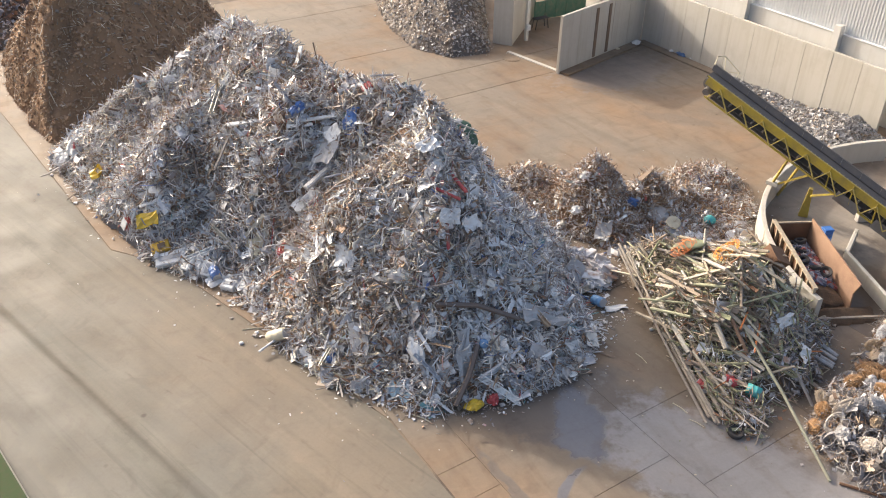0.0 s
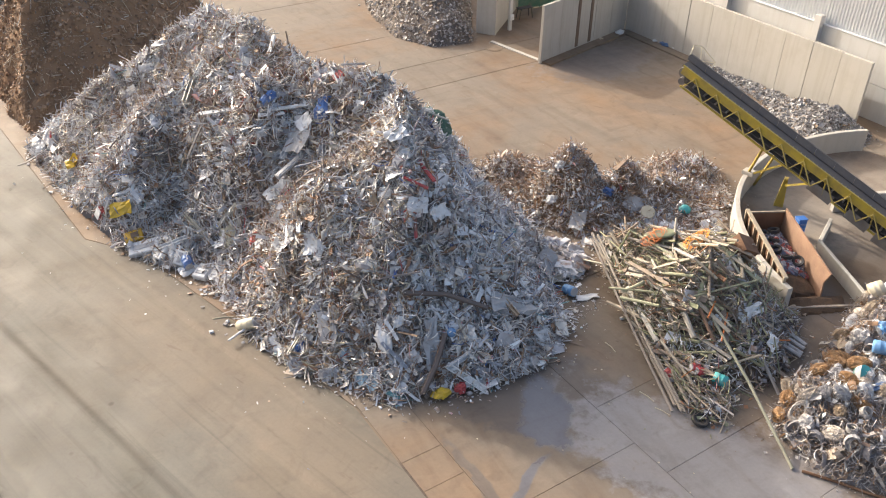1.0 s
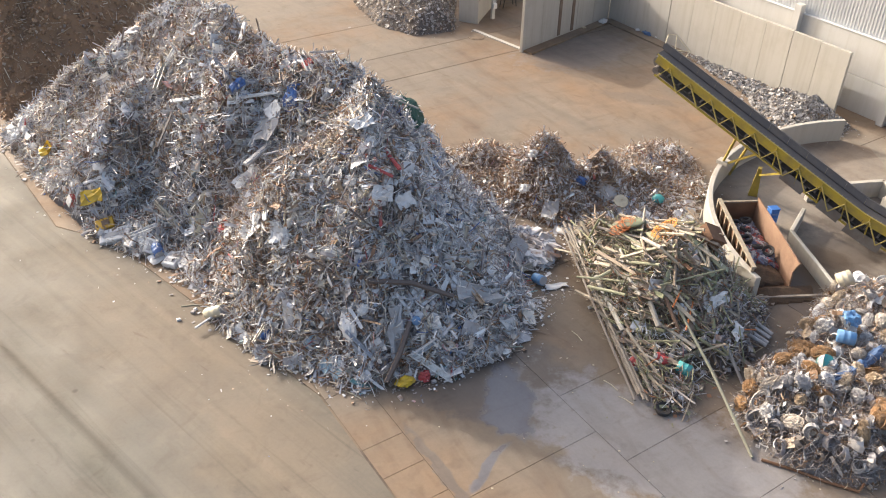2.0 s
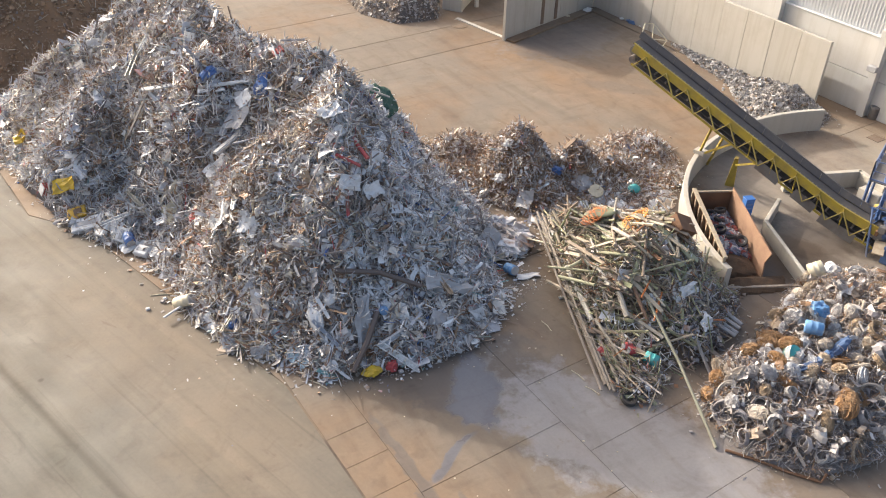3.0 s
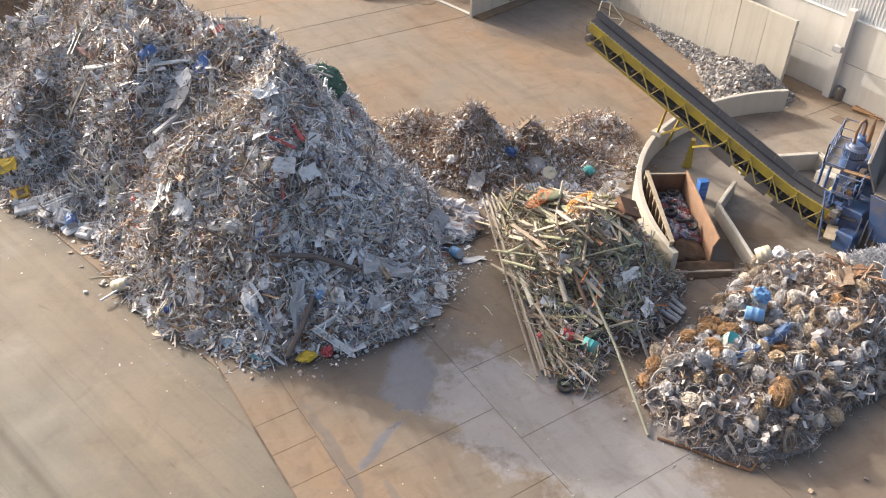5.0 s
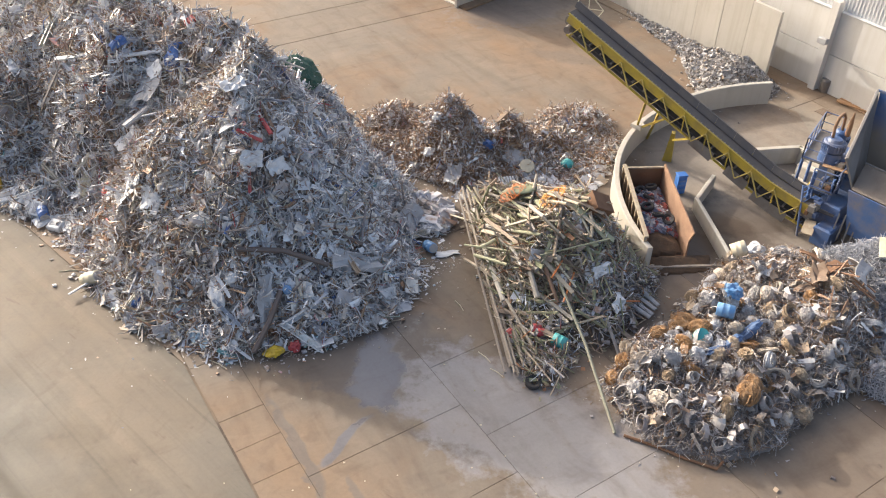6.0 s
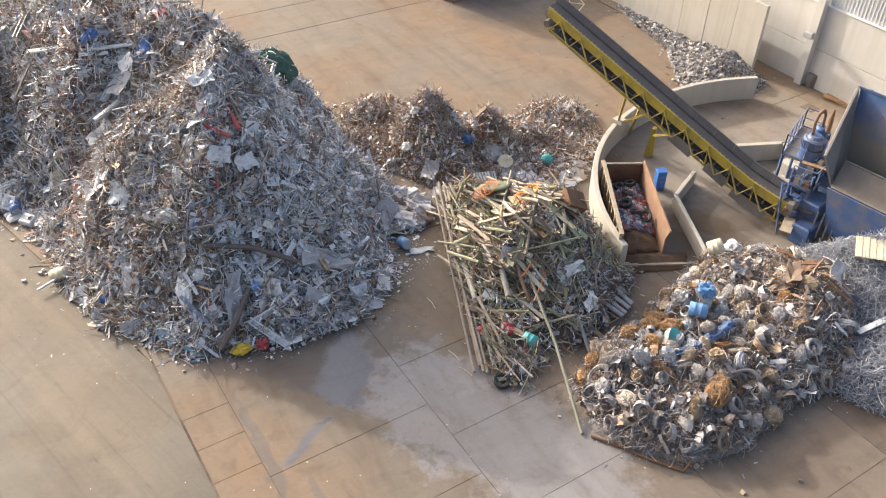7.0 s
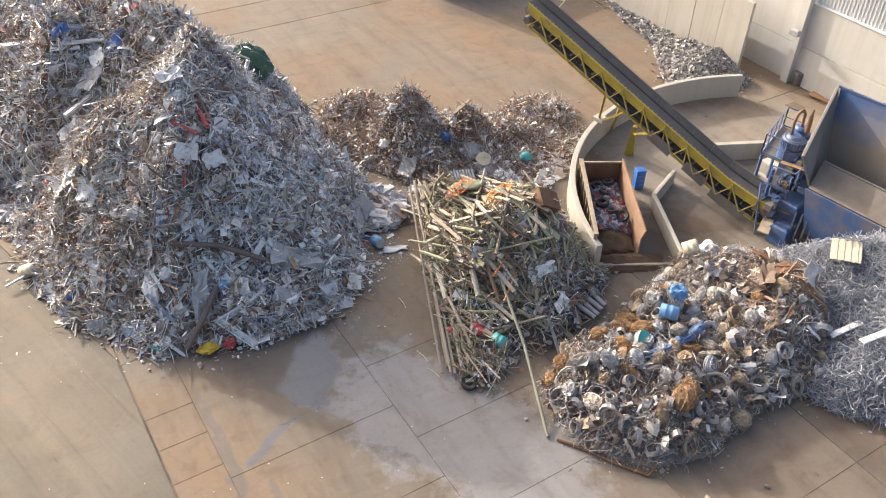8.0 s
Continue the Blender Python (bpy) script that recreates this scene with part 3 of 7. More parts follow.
# Pieces of scrap: each is (vertices, quads), about 1 long in x, closed.
def strip(rng, segs=3, width=0.4, thick=0.03, bend=0.6, twist=0.5, taper=0.15):
    """A bent strip, bar or sheet with thickness."""
    pos, ang, roll = np.zeros(3), 0.0, 0.0
    rings = []
    yaw = 0.0
    for i in range(segs + 1):
        w = width / 2 * (1 + rng.uniform(-taper, taper))
        c, s = math.cos(roll), math.sin(roll)
        side = np.array([0, c, s])
        up = np.array([0, -s, c])
        rings.append([pos + side * a * w + up * b * thick / 2 for a, b in ((-1, -1), (1, -1), (1, 1), (-1, 1))])
        ang += rng.uniform(-bend, bend)
        yaw += rng.uniform(-bend, bend) * (0.5 if width < 0.12 else 0.1)
        roll += rng.uniform(-twist, twist)
        pos = pos + np.array([math.cos(ang) * math.cos(yaw), math.sin(yaw), math.sin(ang)]) / segs
    v = np.array(rings).reshape(-1, 3)
    v -= v.mean(0)
    q = [(0, 1, 2, 3), tuple(4 * segs + i for i in (3, 2, 1, 0))]
    q += [(4 * r + i, 4 * r + 4 + i, 4 * r + 4 + (i + 1) % 4, 4 * r + (i + 1) % 4) for r in range(segs) for i in range(4)]
    return v, np.array(q)


def wire(rng, segs=5, r=0.02, bend=0.5, kink=0.15):
    """A bent three-sided wire or thin bar."""
    pos, ang, yaw = np.zeros(3), 0.0, 0.0
    cur, cur2 = rng.uniform(-bend, bend), rng.uniform(-bend, bend)
    rings = []
    for i in range(segs + 1):
        side = np.array([-math.sin(yaw), math.cos(yaw), 0])
        rings.append([pos - side * r, pos + side * r, pos + np.array([0, 0, r * 1.7])])
        ang += cur + rng.uniform(-kink, kink)
        yaw += cur2 + rng.uniform(-kink, kink)
        pos = pos + np.array([math.cos(ang) * math.cos(yaw), math.sin(yaw), math.sin(ang)]) / segs
    v = np.array(rings).reshape(-1, 3)
    v -= v.mean(0)
    return v, np.array([(3 * i + k, 3 * i + 3 + k, 3 * i + 3 + (k + 1) % 3, 3 * i + (k + 1) % 3) for i in range(segs) for k in range(3)])


def chunk(rng, flat=0.5):
    v = np.array([[x, y, z] for z in (-1, 1) for x, y in ((-1, -1), (1, -1), (1, 1), (-1, 1))], float) * (0.5, 0.36, 0.3 * flat)
    v += rng.uniform(-0.11, 0.11, v.shape)
    return v, np.array([(3, 2, 1, 0), (4, 5, 6, 7), (0, 1, 5, 4), (1, 2, 6, 5), (2, 3, 7, 6), (3, 0, 4, 7)])


def channel(rng, h=0.12, w=0.16, t=0.02):
    """A U-shaped section."""
    prof = [(-w / 2, h), (-w / 2, 0), (w / 2, 0), (w / 2, h), (w / 2 - t, h), (w / 2 - t, t), (-w / 2 + t, t), (-w / 2 + t, h)]
    v = np.array([[x, a, b] for x in (-0.5, 0.5) for a, b in prof])
    q = [(i, (i + 1) % 8, 8 + (i + 1) % 8, 8 + i) for i in range(8)]
    q += [(0, 7, 6, 1), (1, 6, 5, 2), (2, 5, 4, 3), (9, 14, 15, 8), (10, 13, 14, 9), (11, 12, 13, 10)]
    return v, np.array(q)


def ring(rng, r=0.05, n=12, m=4, squash=1.0, turns=1.0):
    """A closed or open hoop."""
    v = []
    wob = rng.uniform(-0.08, 0.08, n)
    for i in range(n):
        a = 2 * math.pi * turns * i / n
        for k in range(m):
            b = 2 * math.pi * k / m
            rad = 0.45 + wob[i] + r * math.cos(b)
            v.append((rad * math.cos(a), rad * math.sin(a) * squash, r * math.sin(b) + wob[(i + 3) % n] * 0.6))
    last = n if turns == 1.0 else n - 1
    q = [(i * m + k, i * m + (k + 1) % m, ((i + 1) % n) * m + (k + 1) % m, ((i + 1) % n) * m + k) for i in range(last) for k in range(m)]
    return np.array(v), np.array(q)


def pipe(rng, r=0.05, n=6):
    v = np.array([[x, r * math.cos(2 * math.pi * k / n), r * math.sin(2 * math.pi * k / n)] for x in (-0.5, 0.5) for k in range(n)])
    q = [(k, (k + 1) % n, n + (k + 1) % n, n + k) for k in range(n)]
    q += [(0, 1, 2, 3), (0, 3, 4, 5), (6, 9, 8, 7), (6, 11, 10, 9)] if n == 6 else []
    return v, np.array(q)


def crumple(rng, n=3, amp=0.12, aspect=0.8, t=0.025):
    """A dented sheet with thickness."""
    g = np.linspace(-0.5, 0.5, n + 1)
    top = np.array([[x, y * aspect, 0] for y in g for x in g])
    top[:, 2] = rng.uniform(-amp, amp, len(top)) + rng.uniform(-0.5, 0.5) * top[:, 0] ** 2 * 1.5
    top[:, :2] += rng.uniform(-0.06, 0.06, (len(top), 2))
    low = top - (0, 0, t)
    k, w = len(top), n + 1
    q = []
    for j in range(n):
        for i in range(n):
            a = j * w + i
            q += [(a, a + 1, a + w + 1, a + w), (k + a, k + a + w, k + a + w + 1, k + a + 1)]
    rim = [i for i in range(w)] + [w * (j + 1) + n for j in range(n)] + [w * n + i for i in range(n - 1, -1, -1)] + [w * j for j in range(n - 1, 0, -1)]
    q += [(a, k + a, k + b, b) for a, b in zip(rim, rim[1:] + rim[:1])]
    return np.concatenate([top, low]), np.array(q)


def lay(name, kinds, spots, sizes, material, rng, tilt=0.35, lift=0.05, along=None, girth=None):
    """One mesh of many pieces laid on a surface: spots are rows of place and normal, sizes the pieces' lengths."""
    n = len(spots)
    which = rng.randint(0, len(kinds), n)
    nr = spots[:, 3:] + rng.normal(0, tilt, (n, 3))
    nr /= np.linalg.norm(nr, axis=1, keepdims=True)
    a = rng.normal(0, 1, (n, 3)) if along is None else np.asarray(along) + rng.normal(0, 0.35, (n, 3))
    a -= nr * (a * nr).sum(1, keepdims=True)
    a /= np.linalg.norm(a, axis=1, keepdims=True)
    b = np.cross(nr, a)
    thick = sizes if girth is None else rng.uniform(*girth, n)
    rot = np.stack([a * sizes[:, None], b * thick[:, None], nr * thick[:, None]], 2)
    place = spots[:, :3] + nr * (rng.uniform(-0.5, 1.0, n) * lift)[:, None]
    verts, quads, k = [], [], 0
    for i, (v, q) in enumerate(kinds):
        m = which == i
        if not m.any():
            continue
        w = np.einsum("nij,vj->nvi", rot[m], v) + place[m][:, None, :]
        c = len(w)
        w[..., 2] = np.maximum(w[..., 2], 0.008 + 0.05 * (v[:, 2] - v[:, 2].min()) * sizes[m][:, None] + 0.01 * (np.arange(len(v)) % 3))
        verts.append(w.reshape(-1, 3))
        quads.append((q[None] + (np.arange(c) * len(v))[:, None, None] + k).reshape(-1, 4))
        k += c * len(v)
    return fast_mesh(name, np.concatenate(verts), np.concatenate(quads), material)

# ---- the yard and its walls ----
ground = solid("ground", Build().plate([(-900, -900, -0.014), (900, -900, -0.014), (900, 900, -0.035), (-900, 900, -0.014)], 0.2), M["joint"],
               "stained tan concrete yard with joints, rusty and wet patches", "ground", kind="structure")
YU, YN = Vector((0.553, -0.833, 0)), Vector((0.833, 0.553, 0))


def slab(corners, material):
    """A concrete slab with a trimmed upper edge, its top at the yard's level."""
    p = [Vector((x, y, 0)) for x, y in corners]
    mid = sum(p, Vector()) / len(p)
    inner = [q + (mid - q).normalized() * 0.005 for q in p]
    n = len(p)
    verts = [q - Vector((0, 0, 0.05)) for q in p] + [q - Vector((0, 0, 0.003)) for q in p] + inner
    faces = [tuple(range(2 * n, 3 * n))] + [(r * n + i, r * n + (i + 1) % n, (r + 1) * n + (i + 1) % n, (r + 1) * n + i) for r in range(2) for i in range(n)]
    part("slab", mesh_of("slab", verts, faces, material), None, ground)


def yard_xy(u, n):
    q = YU * u + YN * n
    return q.x, q.y


COLUMNS = [(12.42, 14.29, [-82, -62, -42, -30, -22.6, -19.2, -17.5, -15.76, -12.2, -8.5, -4.5, 0, 6]), (14.31, 21.1, [-82, -51.05, -24, -15.0, -11.1, -7, -2, 4]), (21.12, 62.5, [-82, -74, -61.8, -54.8, -50.4, -25])]
COLUMNS += [(21.12 + 6.9 * k, 28.0 + 6.9 * k, [-25, -17.4, -13.15, -9.07, -3.6, 1.2, 5.6]) for k in range(6)]
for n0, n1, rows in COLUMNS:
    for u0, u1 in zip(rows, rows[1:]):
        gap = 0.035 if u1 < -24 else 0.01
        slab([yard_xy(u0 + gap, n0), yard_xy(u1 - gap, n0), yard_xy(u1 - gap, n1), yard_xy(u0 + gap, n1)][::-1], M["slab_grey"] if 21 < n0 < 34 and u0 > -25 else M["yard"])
slab([(-60, 88), (-33.0, 56.5), (-18.8, 38.65), (-15.3, 37.35), (-2.42, 25.9), (0.62, 21.36), (1.73, 19.68), (12, 4.2), (-75, 4.2), (-75, 88)][::-1], M["road"])
slab([(-59.95, 88.05), (-32.95, 56.54), (-18.76, 38.7), (-15.28, 37.4), (-2.4, 25.95), yard_xy(-60, 12.38), yard_xy(-82, 12.38)], M["apron"])

def wall_run(name, a, b, height, thick, label, panel=2.4, side=1, gap=0.03, kind="structure"):
    """A wall of upright precast panels from a to b; side: on which side of the line it is thick."""
    a, b = Vector((*a, 0)), Vector((*b, 0))
    d = (b - a).normalized()
    length = (b - a).length
    count = max(1, round(length / panel))
    w = length / count
    rz = math.degrees(math.atan2(d.y, d.x))
    root = thing(name, label, "wall", kind=kind, at=a, rz=rz)
    part("backing", Build().box((length / 2, side * thick * 0.55, height / 2 - 0.02), (length - 0.04, thick * 0.7, height - 0.04)), M["wall"], root)
    me = Build().box((0, 0, height / 2), (w - gap, thick, height), chamfer=0.02).mesh("panel", M["wall"])
    for k in range(count):
        p = new("panel", me)
        p.parent = root
        p.location = ((k + 0.5) * w, side * thick / 2 + rng_wall.uniform(-0.012, 0.012), rng_wall.uniform(-0.03, 0.0))
    return root


rng_wall = random.Random(4)
scraps = []
CORNER, WALL_END = (17.2, 74.3), (30.1, 54.45)
wall_run("wall_north", CORNER, WALL_END, 4.85, 0.25, "tall pale precast concrete push wall with upright panels", side=1)
west = wall_run("wall_west", (8.85, 65.7), CORNER, 4.8, 0.25, "pale precast concrete bay wall with two rusty strips", side=1)
for s in (4.75, 6.55):
    part("rusty_strip", Build().box((s, -0.02, 2.35), (0.36, 0.05, 4.2), chamfer=0.01), M["strip_brown"], west, "rusty steel strip")


def footing(name, a, b, width, height):
    """A low concrete ledge along a wall's foot."""
    d = (Vector(b) - Vector(a)).normalized()
    off = Vector((d.y, -d.x)) * width / 2
    bd = Build().beam((a[0] + off.x, a[1] + off.y, height / 2), (b[0] + off.x, b[1] + off.y, height / 2), width, height)
    return solid(name, bd, M["apron"], "low dirty concrete ledge along the wall foot", "ledge", kind="structure")


footing("ledge_west", (9.0, 65.85), (16.6, 73.7), 0.9, 0.14)
footing("ledge_north", (17.4, 73.9), (23.5, 64.6), 0.9, 0.12)

litter_rng = random.Random(12)
for x, y, sx, mat, lab in ((16.55, 72.9, 0.9, "p_white", "crumpled white sack on the wall ledge"), (20.0, 70.2, 1.0, "p_denim", "crumpled blue film by the wall foot"), (13.4, 70.9, 0.5, "p_denim", "scrap of blue film on the ledge"), (19.3, 71.0, 0.45, "p_white", "scrap of white film by the wall foot"),
                           (14.6, 71.3, 0.35, "p_cream", "pale rag on the wall ledge"), (20.6, 69.3, 0.4, "p_white", "scrap of white film by the wall foot")):
    scraps.append((x, y, sx, mat, lab, litter_rng.uniform(0, 180)))

solid("threshold", Build().beam((5.0, 70.6, 0.03), (8.9, 66.3, 0.03), 0.35, 0.1), M["wall"], "low pale concrete threshold of the gateway", "threshold", kind="structure")

# ---- gateway beside the pier ----
wall_run("wall_pier", (3.7, 72.85), (5.4, 72.1), 5.2, 0.3, "white concrete wall pier beside the gateway", panel=1.9, side=1)
wall_run("wall_pier_return", (5.5, 72.5), (8.0, 80.5), 5.0, 0.25, "grey concrete return wall of the gateway", panel=4.2, side=1)
post = Build().box((0, 0, 2.1), (0.28, 0.28, 4.2), chamfer=0.02)
gate_post = thing("gate_post", "white steel post with a small switch box", "post", at=(6.75, 73.6, 0), rz=30)
part("post", post, M["white_wall"], gate_post)
part("switch_box", Build().box((0.02, -0.25, 1.25), (0.34, 0.2, 0.5), chamfer=0.02), M["p_white"], gate_post, "small white switch box")
fence = thing("fence", "dark green panel fence behind the gateway", "fence")
for k in range(5):
    a = Vector((7.9 + k * 1.05, 79.2 + k * 0.55, 0))
    b = a + Vector((1.0, 0.52, 0))
    part("fence_panel", Build().beam(a + Vector((0, 0, 0.9)), b + Vector((0, 0, 0.9)), 0.06, 1.7), M["p_green"], fence)
    part("fence_post", Build().beam(a, a + Vector((0, 0, 1.95)), 0.1), M["p_green"], fence)
desk = thing("table", "small black steel work table by the fence", "table", at=(8.3, 77.0, 0), rz=30)
part("tabletop", Build().box((0, 0, 0.98), (1.5, 0.7, 0.06), chamfer=0.01), M["rubber"], desk)
for sx in (-0.66, 0.66):
    for sy in (-0.28, 0.28):
        part("leg", Build().beam((sx * 1.1, sy, 0), (sx * 0.85, sy, 0.95), 0.06), M["rubber"], desk)
leaf_rng = np.random.RandomState(21)
shrub = thing("shrub", "dense dark green shrub behind the fence", "shrub", at=(0, 0, 0))
part("trunk", Build().tube([(10.5, 82.5, 0), (10.5, 82.4, 0.9), (10.6, 82.5, 1.8)], [0.12, 0.09, 0.05]), M["plank"], shrub)
ball = leaf_rng.normal(0, 1, (1500, 3))
ball /= np.linalg.norm(ball, axis=1, keepdims=True)
spots = np.concatenate([ball * leaf_rng.uniform(0.7, 1.05, (1500, 1)) * (2.3, 1.3, 1.0) + (10.6, 82.4, 2.0) + leaf_rng.normal(0, 0.12, (1500, 3)), ball], 1)
tagged(part("crown", lay("crown", [crumple(leaf_rng, 2, 0.1, 0.5, 0.02) for _ in range(4)], spots, leaf_rng.uniform(0.15, 0.4, 1500), M["leaf"], leaf_rng, 0.6, 0.05), None, shrub), kind="stuff")
manhole = thing("manhole", "round concrete manhole cover in the yard", "manhole", at=(5.2, 69.0, 0))
part("rim", Build().tube([(0, 0, -0.02), (0, 0, 0.035)], [0.72, 0.7], 28), M["apron"], manhole)
part("cover", Build().tube([(0, 0, 0.02), (0, 0, 0.05)], [0.56, 0.55], 28), M["apron"], manhole)
drain = thing("drain_cover", "square dark drain cover in the concrete", "drain cover", at=(32.8, 50.0, 0), rz=-57)
part("frame", Build().box((0, 0, -0.01), (0.9, 0.9, 0.04), chamfer=0.01), M["joint"], drain)
for k in range(5):
    part("slat", Build().box((0, -0.32 + 0.16 * k, 0.006), (0.8, 0.14, 0.03), chamfer=0.01), M["strip_brown"], drain)

# ---- the white hall behind the wall ----
HALL = Vector((33.08, 53.41, 0))
HD = Vector((0.545, -0.838, 0)).normalized()
hall = thing("hall", "white industrial hall with ribbed metal cladding over concrete panels", "building", at=HALL - HD * 51.3, rz=math.degrees(math.atan2(HD.y, HD.x)))
BAYS, BAY = 11, 8.55
L = BAYS * BAY
panel_low = Build().box((0, 0.4, 1.27), (BAY - 0.03, 0.25, 2.54), chamfer=0.02).mesh("wall", M["white_wall"])
panel_high = Build().box((0, 0.4, 3.99), (BAY - 0.03, 0.25, 2.84), chamfer=0.02).mesh("wall", M["white_wall"])
column = Build().box((0, 0.06, 3.05), (0.52, 0.5, 6.1), chamfer=0.03).mesh("column", M["white_wall"])
for k in range(BAYS):
    for me in (panel_low, panel_high):
        part("wall", me, None, hall).location = ((k + 0.5) * BAY, 0, 0)
    part("column", column, None, hall).location = (k * BAY, 0, 0)
    prof = []
    for i in range(34):
        x = k * BAY + i * BAY / 34
        prof += [(x, 0.0), (x + 0.11, 0.0), (x + 0.14, 0.06), (x + 0.22, 0.06)]
    prof.append(((k + 1) * BAY, 0.0))
    m = len(prof)
    rib = Build().add([(x, 0.52 - y, z) for z in (5.42, 11.0) for x, y in prof], [(i, i + 1, m + i + 1, m + i) for i in range(m - 1)])
    part("cladding", rib, M["cladding"], hall, "white ribbed metal cladding")
part("flashing", Build().box((L / 2, 0.36, 5.42), (L, 0.3, 0.06), chamfer=0.01), M["cladding"], hall)
part("roof", Build().box((L / 2, 10.8, 11.15), (L, 20.9, 0.3), chamfer=0.05), M["steel"], hall)
part("rear", Build().box((L / 2, 20.9, 5.5), (L, 0.3, 11)), M["white_wall"], hall)
for x in (0.2, L - 0.2):
    part("gable", Build().box((x, 10.7, 5.5), (0.3, 20.1, 11)), M["white_wall"], hall)
flood = thing("floodlight", "small grey floodlight on the hall column", "lamp", at=HALL + Vector((-0.28, -0.32, 3.5)), rz=-57)
part("bracket", Build().box((0, 0.1, -0.05), (0.12, 0.3, 0.25), chamfer=0.01), M["steel"], flood)
part("housing", Build().box((0, -0.22, 0.12), (0.62, 0.32, 0.42), chamfer=0.05), M["p_grey"], flood)
keg = thing("waste_bin", "grey round bin by the hall wall", "bin", at=(33.75, 53.0, 0))
part("drum", Build().tube([(0, 0, 0), (0, 0, 0.05), (0, 0, 0.8), (0, 0, 0.85)], [0.3, 0.33, 0.36, 0.33], 16), M["steel"], keg)
part("lid", Build().tube([(0, 0, 0.85), (0, 0, 0.92), (0, 0, 0.97)], [0.36, 0.34, 0.1], 16), M["steel"], keg)
for k in range(8):
    p = solid("plank", Build().box((0, 0, 0), (1.9 + 0.1 * (k % 3), 0.16, 0.07), chamfer=0.01), M["plank"], "loose brown timber plank on a stack by the hall", "plank", "timber stack by the hall")
    p.matrix_basis = pose(35.0 + 0.13 * (k % 4) - 0.2, 51.0 + 0.17 * (k % 4) - 0.3, 0.05 + 0.08 * (k // 4), 0, 2, -42 + (k * 37 % 17) - 8)


# ---- curved bay wall under the conveyor ----
def arc_wall(name, centre, radius, a0, a1, height, thick, label, segs):
    n = segs
    rings = []
    for i in range(n + 1):
        a = radians(a0 + (a1 - a0) * i / n)
        c, s = math.cos(a), math.sin(a)
        rings.append([(centre[0] + r * c, centre[1] + r * s, z) for r, z in ((radius, 0), (radius + thick, 0), (radius + thick, height - 0.03), (radius + thick - 0.03, height), (radius + 0.03, height), (radius, height - 0.03))])
    verts = [p for rg in rings for p in rg]
    faces = [tuple(range(6))[::-1], tuple(6 * n + k for k in range(6))]
    faces += [(6 * i + k, 6 * i + (k + 1) % 6, 6 * i + 6 + (k + 1) % 6, 6 * i + 6 + k) for i in range(n) for k in range(6)]
    return solid(name, Build().add(verts, faces), M["wall"], label, "wall", kind="structure")


ARC = (31.0, 37.7)
arc_wall("wall_arc", ARC, 13.35, 97, 200, 1.5, 0.3, "low curved concrete bay wall, dirty on its inside", 60)


def low_wall(name, pts, height, thick, label):
    root = thing(name, label, "wall", kind="structure")
    for p, q in zip(pts, pts[1:]):
        d = (Vector(q) - Vector(p))
        m = pose((p[0] + q[0]) / 2, (p[1] + q[1]) / 2, height / 2, 0, 0, math.degrees(math.atan2(d.y, d.x)))
        part("wall_segment", Build().box((0, 0, 0), (d.length + thick * 0.5, thick, height), m=m, chamfer=0.03), M["wall"], root)
    return root


bay = [(ARC[0] + 13.34 * math.cos(radians(a)), ARC[1] + 13.34 * math.sin(radians(a)), 0.012) for a in range(97, 201, 3)] + [(21.5, 33.2, 0.012), (27.5, 33.5, 0.012), (31.0, 38.0, 0.012), (31.0, 50.0, 0.012)]
solid("bay_floor", mesh_of("bay_floor", bay + [(x, y, -0.03) for x, y, z in bay], [tuple(range(len(bay)))[::-1]] + [(i, (i + 1) % len(bay), len(bay) + (i + 1) % len(bay), len(bay) + i) for i in range(len(bay))], M["bay"]), None,
      "dirty brown concrete floor of the curved bay", "floor", kind="structure")


low_wall("wall_divider", [(23.3, 40.75), (21.85, 38.45), (22.4, 33.7)], 0.85, 0.22, "low angled concrete divider wall with a mossy top")
low_wall("wall_rear_bay", [(24.4, 43.0), (29.0, 43.75), (29.7, 41.9)], 1.1, 0.32, "low concrete bay wall behind the conveyor")

# ---- verge, and the mast whose shadow crosses the road ----
verge = thing("verge", "grass verge behind a low pale kerb", "verge", kind="structure")
K0, K1 = Vector((-23.0, 28.9, 0)), Vector((-10.5, 15.2, 0))
kd = (K1 - K0).normalized()
kn = Vector((kd.y, -kd.x, 0))
for k in range(18):
    a, b = K0 + kd * k * 1.03, K0 + kd * (k * 1.03 + 1.01)
    part("kerb", Build().beam(a + Vector((0, 0, 0.14)), b + Vector((0, 0, 0.14)), 0.16, 0.32), M["wall"], verge)
part("soil", Build().plate([K0 + Vector((0, 0, 0.22)), K0 + kn * 14 + Vector((0, 0, 0.3)), K1 + kn * 14 + Vector((0, 0, 0.3)), K1 + Vector((0, 0, 0.22))][::-1], 0.3), M["grass"], verge)
g_rng = np.random.RandomState(31)
q = g_rng.uniform(0, 1, (6000, 2))
gp = np.array([K0 + kd * a * 18.5 + kn * (0.1 + b * 4.5) + Vector((0, 0, 0.27)) for a, b in q])
tagged(part("grass", lay("grass", [strip(g_rng, 2, 0.08, 0.02, 0.5, 0.3) for _ in range(5)], np.concatenate([gp, np.tile([[0.6, 0.3, 0.5]], (6000, 1))], 1), g_rng.uniform(0.1, 0.4, 6000), M["blade"], g_rng, 0.8, 0.1), None, verge), kind="stuff")
mast = thing("lighting_mast", "tall grey lighting mast beside the road", "mast", at=(-31.25, 41.0, 0))
part("pole", Build().tube([(0, 0, 0), (0, 0, 17)], [0.2, 0.14], 12), M["steel"], mast)
